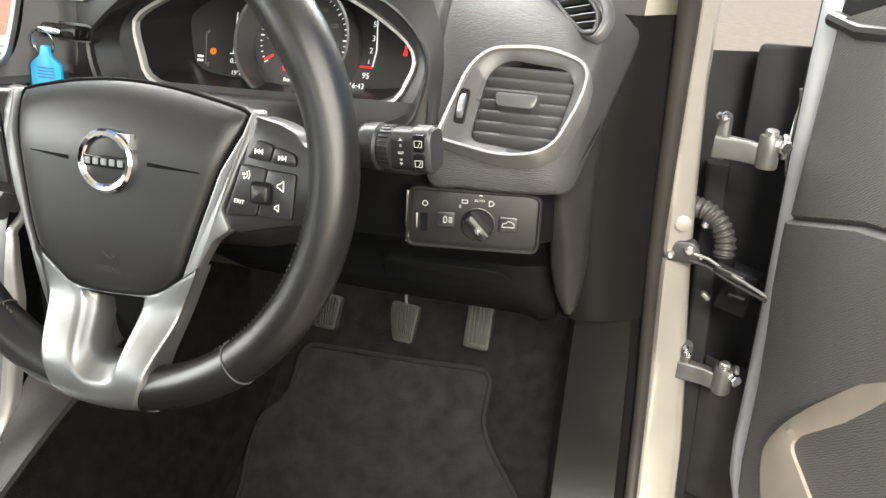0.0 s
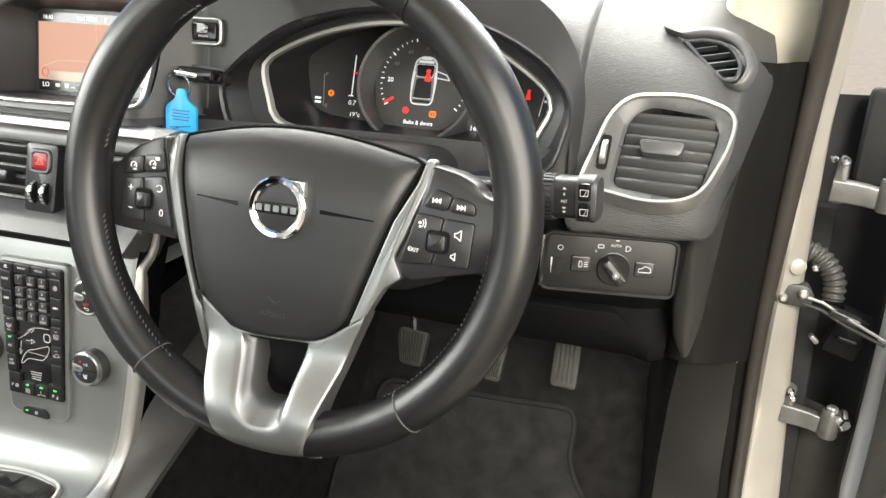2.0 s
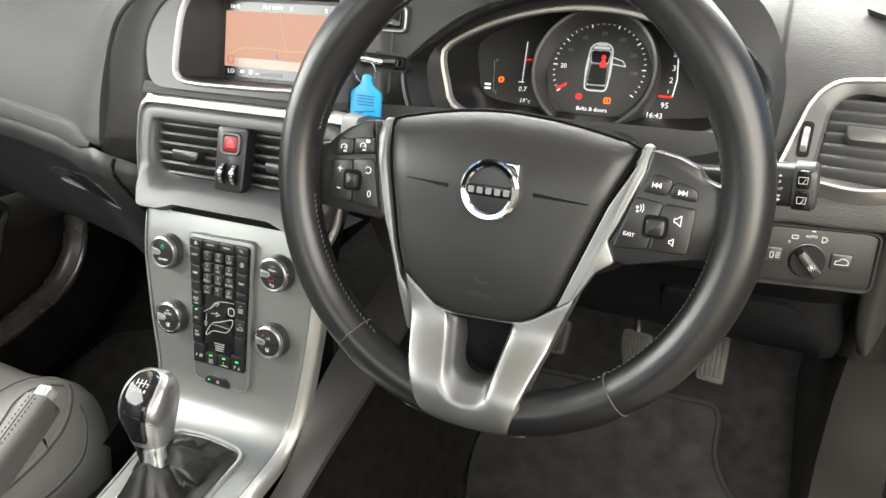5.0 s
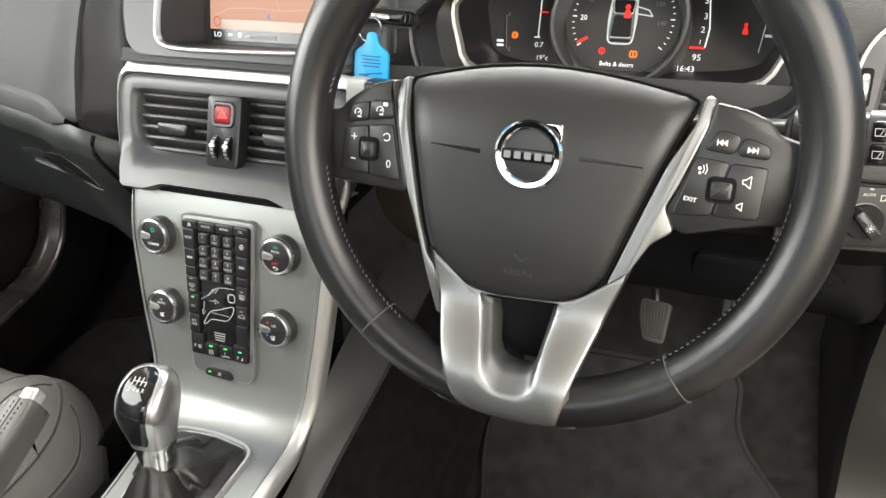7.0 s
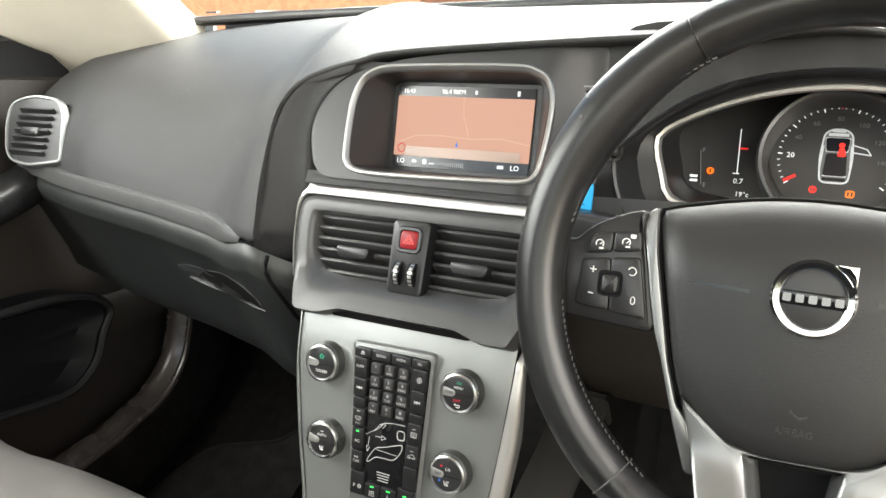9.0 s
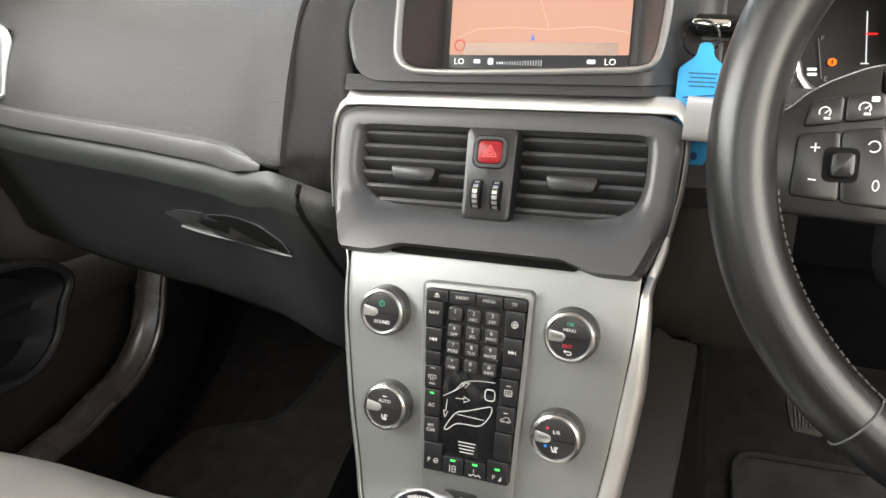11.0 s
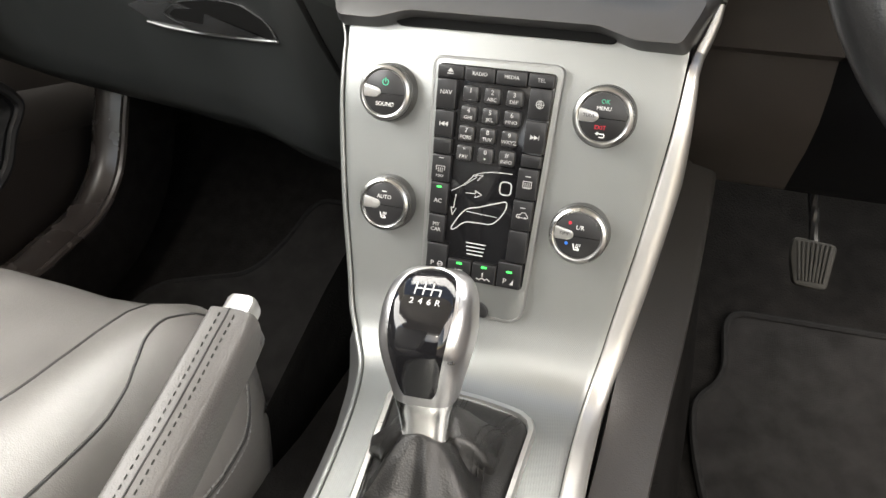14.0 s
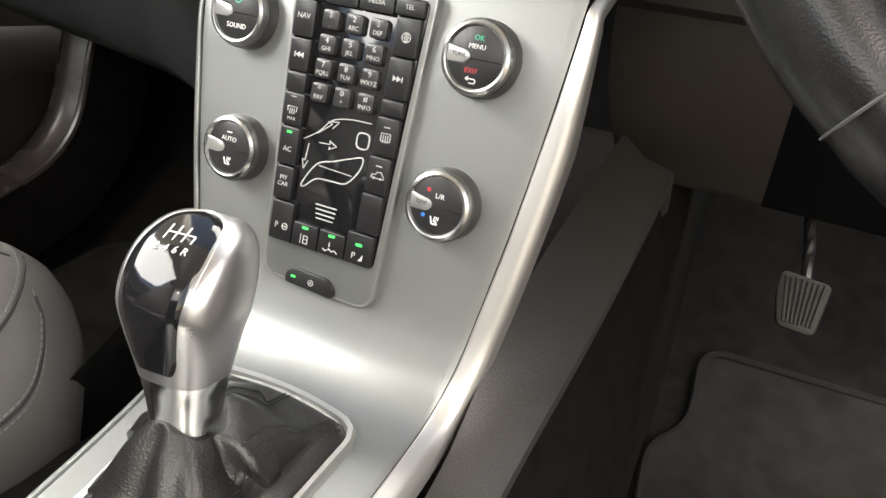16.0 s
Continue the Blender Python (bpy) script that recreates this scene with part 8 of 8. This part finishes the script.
floor_mat("driver_mat", [(-0.495, 1.016), (-0.485, 0.936), (-0.518, 0.905), (-0.512, 0.85), (-0.487, 0.77), (-0.470, 0.35), (-0.06, 0.35), (-0.070, 0.84), (-0.150, 0.928), (-0.166, 0.955), (-0.167, 1.025), (-0.30, 1.020)], "black driver's floor mat with a bound edge")
floor_mat("passenger_mat", [(-1.110, 1.060), (-1.135, 0.985), (-1.160, 0.945), (-1.290, 0.906), (-1.335, 0.82), (-1.34, 0.30), (-0.88, 0.30), (-0.90, 0.80), (-0.95, 1.060)], "black passenger floor mat with a bound edge")

# ---- driver's door frame ----
sill = thing("door_frame", (0.03, 0.8, -0.1), "open driver's door frame with dark trim, rubber seal and silver paint", "door frame", kind="structure")
# inner trim: dash end down to the kick panel
PILLAR = material("dark_brown_grey_trim", (0.0075, 0.0072, 0.0071), 0.32, spec=0.17, grain=0.25, grain_size=0.0012, vary=0.10, vary_size=0.15)
T = [(0.776, 0.742, -0.014, 0.015), (0.781, 0.730, -0.019, 0.016), (0.802, 0.64, -0.040, 0.020), (0.824, 0.55, -0.052, 0.024), (0.847, 0.45, -0.052, 0.027), (0.864, 0.380, -0.045, 0.029)]
rows = [[Vector((a - 0.03, y + 0.02, z)), Vector((a - 0.012, y - 0.018, z)), Vector((a + 0.006, y - 0.026, z)), Vector((a * 0.4 + b * 0.6, y - 0.015, z)), Vector((b - 0.006, y - 0.002, z)), Vector((b, y + 0.004, z)), Vector((b + 0.034, y + 0.030, z))] for y, z, a, b in T]
part("pillar_cover", loops_mesh(rows, False), PILLAR, sill, "dark plastic lower pillar cover", 70)
T = [(0.868, 0.377, -0.045, 0.029), (0.884, 0.30, -0.048, 0.034), (0.886, 0.20, -0.050, 0.038), (0.862, 0.10, -0.050, 0.042), (0.785, 0.02, -0.045, 0.042), (0.62, -0.01, -0.04, 0.034), (0.30, -0.02, -0.04, 0.034), (-0.8, -0.02, -0.04, 0.034)]
rows = [[Vector((a - 0.02, y + 0.20 * (z > 0.05), z - 0.12 * (z <= 0.05))), Vector((a - 0.004, y + 0.02 * (z > 0.05), z)), Vector((a + 0.004, y, z)), Vector((b - 0.004, y, z)), Vector((b, y + 0.006, z)), Vector((b + 0.030, y + 0.026 * (z > 0.05), z - 0.03 * (z <= 0.05)))] for y, z, a, b in T]
part("kick_panel", loops_mesh(rows, False), PILLAR, sill, "dark plastic kick panel")
SEAL = [(0.004, 0.60, 1.02), (0.012, 0.70, 0.90), (0.020, 0.772, 0.76), (0.022, 0.80, 0.66), (0.024, 0.826, 0.55), (0.027, 0.850, 0.45), (0.032, 0.868, 0.36), (0.038, 0.878, 0.26), (0.042, 0.872, 0.16), (0.046, 0.82, 0.05), (0.050, 0.70, 0.0), (0.050, 0.3, -0.01), (0.05, -0.8, -0.01)]
sl = [p + Vector((0.0160, 0.008, 0)) for p in smooth_line(SEAL, 60)]
SEALRUBBER = material("dusty_brown_grey_seal", (0.020, 0.0175, 0.015), 0.5, grain=0.1, grain_size=0.002, vary=0.12)
part("door_seal", sweep(sl, rounded([(-0.009, -0.011), (0.006, -0.011), (0.009, 0.0), (0.004, 0.009), (-0.005, 0.009), (-0.009, 0.0)], 0.005, 4), up=Vector((1, 0, 0)), scale=lambda t: 1.25 - 0.45 * min(1, t / 0.45)), SEALRUBBER, sill, "black rubber door seal", 60)
rows = []
for p in sl:
    w = 0.021 + 0.060 * min(0.50, max(0, 0.68 - p.z))
    bulge = 0.004 * math.exp(-((p.z - 0.40) / 0.10) ** 2)
    rows.append([p + Vector((0.002, 0.016, 0.0)), p + Vector((0.008, 0.007, 0)), p + Vector((0.012, 0.006 - bulge, 0)), p + Vector((0.3 * w + 0.008, 0.010 - bulge, 0)), p + Vector((0.75 * w + 0.007, 0.015, 0)), p + Vector((w + 0.005, 0.024, 0)), p + Vector((w + 0.007, 0.034, 0)), p + Vector((w + 0.008, 0.15, -0.005))])
part("painted_flange", loops_mesh(rows, False), PAINT, sill, "silver painted body flange", 60)
part("flange_bolt", turned([(0.009, 0.0), (0.009, 0.002), (0.004, 0.004)], axes((0.066, 0.853, 0.515), (1, 0.2, 0), (0, 0, 1)), 16), PAINT, sill)
# near-black puts the shade of the shut gap into this face's colour
bm = bmesh.new()
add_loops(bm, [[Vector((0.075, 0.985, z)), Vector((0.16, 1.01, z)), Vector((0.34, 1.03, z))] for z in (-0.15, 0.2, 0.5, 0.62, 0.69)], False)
part("shut_face", bm, BLACKANDSHADE, sill, "door shut face, black to stand for its shade")
LINER = material("dusty_dark_liner", (0.030, 0.028, 0.026), 0.5, grain=0.3, grain_size=0.003, vary=0.2, vary_size=0.03)
part("inner_sheet", sweep([Vector((0.102, 0.960, 0.56)), Vector((0.104, 0.962, 0.50)), Vector((0.112, 0.955, 0.35)), Vector((0.118, 0.945, 0.20)), Vector((0.122, 0.93, 0.05))], rounded([(-0.013, -0.02), (0.013, -0.02), (0.013, 0.004), (-0.013, 0.008)], 0.005, 3), up=Vector((0, -1, 0))), BLACKANDSHADE, sill, "ribbed dark pillar lining")
part("wing_liner", loops_mesh([[Vector((0.132, 0.975, z)), Vector((0.155, 0.960, z)), Vector((0.190, 0.955, z)), Vector((0.23, 0.97, z))] for z in (0.29, 0.22, 0.14, 0.08, 0.0)], False), LINER, sill, "dusty wing liner")
part("sill_cap", slab(rounded([(-0.05, -0.02), (0.05, -0.02), (0.045, 0.018), (-0.02, 0.028), (-0.05, 0.02)], 0.012, 4), axes((0.125, 0.90, 0.075), (1, -0.1, 0), (0, 0.5, 1)), -0.05, 0.01, 0.006), LINER, sill, "dark sill end cap")
for z in (0.600, 0.470, 0.430, 0.295):
    part("stud", turned([(0.0042, 0.0), (0.0042, 0.008), (0.002, 0.010)], axes((0.088 + 0.09 * max(0, 0.6 - z) * 0.5, 0.905, z + 0.030), (1, 0, 0), (0, 0, 1)), 8), CHROME, sill)
# hinges, check strap, cable grommet


GREYRUBBER = material("dusty_grey_rubber", (0.028, 0.027, 0.026), 0.5, grain=0.2, grain_size=0.002, vary=0.15)
HINGE = material("dull_grey_hinge_metal", (0.13, 0.13, 0.128), 0.36, 0.6, vary=0.15, vary_size=0.02)


def hinge(z, y, x, label):
    """A cast bracket bolted to the pillar, with a pin eye at its free end."""
    h = part("hinge", sweep([Vector((x - 0.036, y + 0.004, z)), Vector((x - 0.018, y, z)), Vector((x - 0.004, y - 0.002, z - 0.001)), Vector((x + 0.006, y - 0.006, z - 0.002)), Vector((x + 0.016, y - 0.006, z - 0.002))], rect(0.014, 0.024, 0.003, 3), scale=lambda t: 1.05 - 0.12 * t), HINGE, sill, label)
    part("foot_plate", slab(rounded([(-0.008, -0.014), (0.008, -0.014), (0.006, 0.034), (-0.004, 0.038)], 0.004, 3), axes((x - 0.030, y + 0.004, z), (1, -0.3, 0), (0, 0, 1)), -0.01, 0.006, 0.002), HINGE, h)
    eye = axes((x + 0.017, y - 0.012, z + 0.003), (1, 0, 0), (0, 1, 0))
    part("knuckle", turned([(0.0105, -0.018), (0.0115, -0.016), (0.0115, 0.014), (0.0105, 0.017)], eye, 24), HINGE, h)
    part("pin", turned([(0.007, 0.017), (0.007, 0.022), (0.005, 0.024)], eye, 12), STEEL, h)
    part("washer", turned([(0.013, -0.002), (0.014, 0.0), (0.013, 0.003)], axes((x + 0.031, y - 0.010, z + 0.009), (0, 1, 0), (0, 0, 1)), 20), STEEL, h)
    part("bolt", turned([(0.0075, 0.0), (0.0075, 0.007), (0.006, 0.009)], axes((x + 0.029, y - 0.018, z + 0.011), (1, 0.4, 0), (0, 0, 1)), 6), CHROME, h)
    part("stud", turned([(0.004, 0.0), (0.004, 0.009), (0.002, 0.011)], axes((x - 0.031, y - 0.004, z + 0.034), (1, 0, 0), (0, 0, 1)), 8), CHROME, h)


hinge(0.602, 0.868, 0.122, "silver painted upper door hinge with bolts")
hinge(0.303, 0.900, 0.128, "silver painted lower door hinge with bolts")
chk = thing("door_check_strap", (0.074, 0.866, 0.476), "black door check strap with a steel bracket", "door check")
part("bracket", slab(rounded([(-0.020, -0.012), (0.018, -0.014), (0.022, 0.0), (0.014, 0.013), (-0.014, 0.013), (-0.022, 0.004)], 0.006, 4), axes((0.070, 0.862, 0.478), (1, 0, 0), (0, 0, 1)), -0.012, 0.004, 0.002), RUBBER, chk, "black bracket")
for dx, dz, r in ((-0.012, -0.003, 0.0046), (0.008, 0.005, 0.0056)):
    part("bolt", turned([(r, 0.0), (r, 0.006), (r * 0.6, 0.008)], axes((0.070 + dx, 0.858, 0.478 + dz), (1, 0, 0), (0, 0, 1)), 14), STEEL, chk)
for off in (-0.004, 0.005):
    part("link", sweep([Vector((0.080, 0.858, 0.474 + off)), Vector((0.100, 0.856, 0.470 + off)), Vector((0.125, 0.848, 0.459 + off)), Vector((0.165, 0.832, 0.446 + off * 0.6))], rect(0.004, 0.0032, 0.001, 2)), STEEL if off > 0 else RUBBER, chk)
part("roller_block", slab(rect(0.034, 0.009, 0.003, 3), axes((0.124, 0.851, 0.463), (1, -0.2, -0.28), (0, 0, 1)), -0.008, 0.005, 0.002), SATIN, chk)
gr = thing("cable_grommet", (0.10, 0.90, 0.50), "ribbed black rubber cable sleeve to the door", "cable sleeve")
gp = smooth_line([(0.080, 0.930, 0.512), (0.096, 0.922, 0.510), (0.111, 0.916, 0.498), (0.120, 0.912, 0.480), (0.121, 0.908, 0.460)], 120)
part("bellows", sweep(gp, circle(0.0118, 18), scale=lambda t: 1.0 + 0.11 * math.sin(t * 2 * math.pi * 11)), GREYRUBBER, gr, sharp=60)
part("plug", slab(rounded([(-0.018, -0.030), (0.020, -0.034), (0.024, 0.020), (-0.010, 0.026)], 0.004, 3), axes((0.140, 0.900, 0.428), (1, -0.2, -0.1), (0, 0, 1)), -0.015, 0.010, 0.003), LOWER, gr, "black plug housing")
part("plug_rib", slab(rect(0.020, 0.004, 0.001, 2), axes((0.142, 0.889, 0.420), (1, -0.2, -0.1), (0, 0, 1)), -0.004, 0.004, 0.001), SATIN, gr)
part("clip", slab(rect(0.012, 0.006, 0.002, 2), axes((0.108, 0.895, 0.412), (1, 0, -0.9), (0.6, 0, 1)), -0.004, 0.004, 0.001), SPOKE, gr)

# ---- the open driver's door ----
door = thing("driver_door", (0.17, 0.88, -0.1), "open driver's door with a dark card and painted inner edge", "car door")
DA = Vector((0.165, 0.885, 0))
along = Vector((0.46, -0.89, 0)).normalized()
nrm = Vector((-along.y, along.x, 0)) * -1      # towards the cabin side
if nrm.x > 0:
    nrm = -nrm


def dp(s, n, z):
    """A place on the door: along it from the hinge, out of its inner face, and height."""
    return DA + along * s + nrm * n + Vector((0, 0, z))


ZS = (-0.12, 0.0, 0.10, 0.19, 0.235, 0.30, 0.45, 0.60, 0.70, 0.76)
s0 = lambda z: (0.004 + 0.012 * max(0, min(1, (0.64 - z) / 0.26))) + 0.03 * max(0, (0.20 - z) / 0.05)
GREYPAINT = material("grey_blue_door_paint", (0.50, 0.51, 0.545), 0.42, 0.1, vary=0.05, coat=0.5)
part("front_edge", loops_mesh([[dp(s0(z) - 0.034, -0.09, z), dp(s0(z) - 0.018, -0.025, z), dp(s0(z) - 0.010, -0.006, z), dp(s0(z), 0.003, z), dp(s0(z) + 0.018, 0.007, z), dp(s0(z) + 0.030, 0.003, z)] for z in ZS], False), GREYPAINT, door, "blue grey painted edge")
part("edge_face", loops_mesh([[dp(s0(z) - 0.040, -0.13, z), dp(s0(z) - 0.028, -0.06, z), dp(s0(z) - 0.019, -0.026, z)] for z in ZS], False), BLACKANDSHADE, door)
rows = []
for z in (-0.10, 0.0, 0.10, 0.19, 0.235, 0.28, 0.34, 0.40, 0.46, 0.52, 0.536, 0.540, 0.545, 0.60, 0.66, 0.70, 0.725, 0.74):
    b = s0(z) + 0.030
    o1 = 0.010 + 0.012 * math.exp(-((z - 0.50) / 0.12) ** 2) - (0.006 if abs(z - 0.540) < 0.003 else 0.0) + (0.006 if z < 0.537 else 0.0)
    lean = 0.29
    rows.append([dp(b, 0.001, z), dp(b + 0.003, 0.002, z), dp(b + 0.006, o1 * 0.8, z), dp(b + 0.025, o1 + 0.006, z + lean * 0.02), dp(b + 0.12, o1 + 0.010, z + lean * 0.12 * (0.4 < z)), dp(b + 0.5, o1 + 0.012, z + lean * 0.3 * (0.4 < z)), dp(b + 0.9, o1 + 0.006, z + lean * 0.3 * (0.4 < z))])
part("door_card", loops_mesh(rows, False), DOORCARD, door, "dark grey door card")
TAN = material("taupe_pocket_trim", (0.23, 0.205, 0.172), 0.55, grain=0.3, grain_size=0.001)
oa = smooth_line([(0.175, 0.16, 0), (0.140, 0.205, 0), (0.116, 0.247, 0), (0.106, 0.286, 0), (0.112, 0.313, 0), (0.127, 0.342, 0), (0.142, 0.364, 0), (0.168, 0.397, 0), (0.232, 0.468, 0), (0.42, 0.66, 0)], 60)
ia = smooth_line([(0.230, 0.255, 0), (0.205, 0.277, 0), (0.168, 0.304, 0), (0.151, 0.316, 0), (0.146, 0.324, 0), (0.148, 0.334, 0), (0.157, 0.346, 0), (0.190, 0.380, 0), (0.243, 0.435, 0), (0.43, 0.625, 0)], 60)
part("pocket_trim", loops_mesh([[dp(p.x, 0.020, p.y) for p in oa], [dp(p.x + 0.002, 0.034, p.y) for p in oa], [dp(p.x, 0.036, p.y) for p in [a.lerp(b, 0.5) for a, b in zip(oa, ia)]], [dp(p.x - 0.002, 0.032, p.y) for p in ia], [dp(p.x, 0.012, p.y) for p in ia]], False), TAN, door, "taupe pocket trim")
part("pocket_panel", loops_mesh([[dp(p.x - 0.001, 0.028, p.y) for p in ia], [dp(p.x * 0.03 + 0.46 * 0.97, 0.030, p.y * 0.03 + 0.38 * 0.97) for p in ia]], False), DOORCARD, door)
part("mirror_corner", loops_mesh([[dp(-0.02, -0.10, 0.74), dp(0.02, -0.005, 0.74), dp(0.10, -0.004, 0.745)], [dp(0.0, -0.10, 0.80), dp(0.04, -0.005, 0.80), dp(0.14, -0.004, 0.81)], [dp(0.14, -0.08, 0.93), dp(0.16, -0.005, 0.93), dp(0.20, -0.004, 0.93)]], True, True, True), BLACKANDSHADE, door, "black mirror corner")
part("top_rail", tube([dp(0.03, 0.008, 0.742), dp(0.08, 0.014, 0.735), dp(0.20, 0.016, 0.74), dp(0.9, 0.016, 0.76)], 0.008, n=10), SATIN, door)
part("door_tube_seal", tube([dp(s0(z) - 0.014, -0.012, z) for z in ZS], 0.005, n=8, up=Vector((1, 0, 0))), RUBBER, door)
for z, o in ((0.648, -0.05), (0.616, -0.04), (0.566, -0.065), (0.482, -0.045), (0.430, -0.05), (0.352, -0.05), (0.30, -0.06)):
    part("bolt", turned([(0.0065, 0.0), (0.0065, 0.007), (0.004, 0.009)], Matrix.Translation(dp(s0(z) - 0.026, o, z)) @ (-along + nrm * 0.4).to_track_quat("Z", "Y").to_matrix().to_4x4(), 6), CHROME, door)
part("latch_plate", slab(rect(0.022, 0.10, 0.004, 2), axes(dp(s0(0.6) - 0.021, -0.035, 0.62), nrm, UP), -0.003, 0.003, 0.001), STEEL, door)

# black lock module and its cover at the door's hinge side
part("edge_module", slab(rect(0.060, 0.11, 0.008, 3), axes((0.152, 0.950, 0.650), (1, -0.1, 0), (0, 0.1, 1)), -0.015, 0.012, 0.004), BLACKANDSHADE, door, "black moulded cover")
part("edge_rod", tube([dp(s0(0.66) - 0.022, -0.012, 0.665), dp(s0(0.64) - 0.022, -0.014, 0.635), dp(s0(0.60) - 0.024, -0.010, 0.60), dp(s0(0.56) - 0.022, -0.016, 0.565)], 0.0035, n=8), STEEL, door, "bare steel rod")
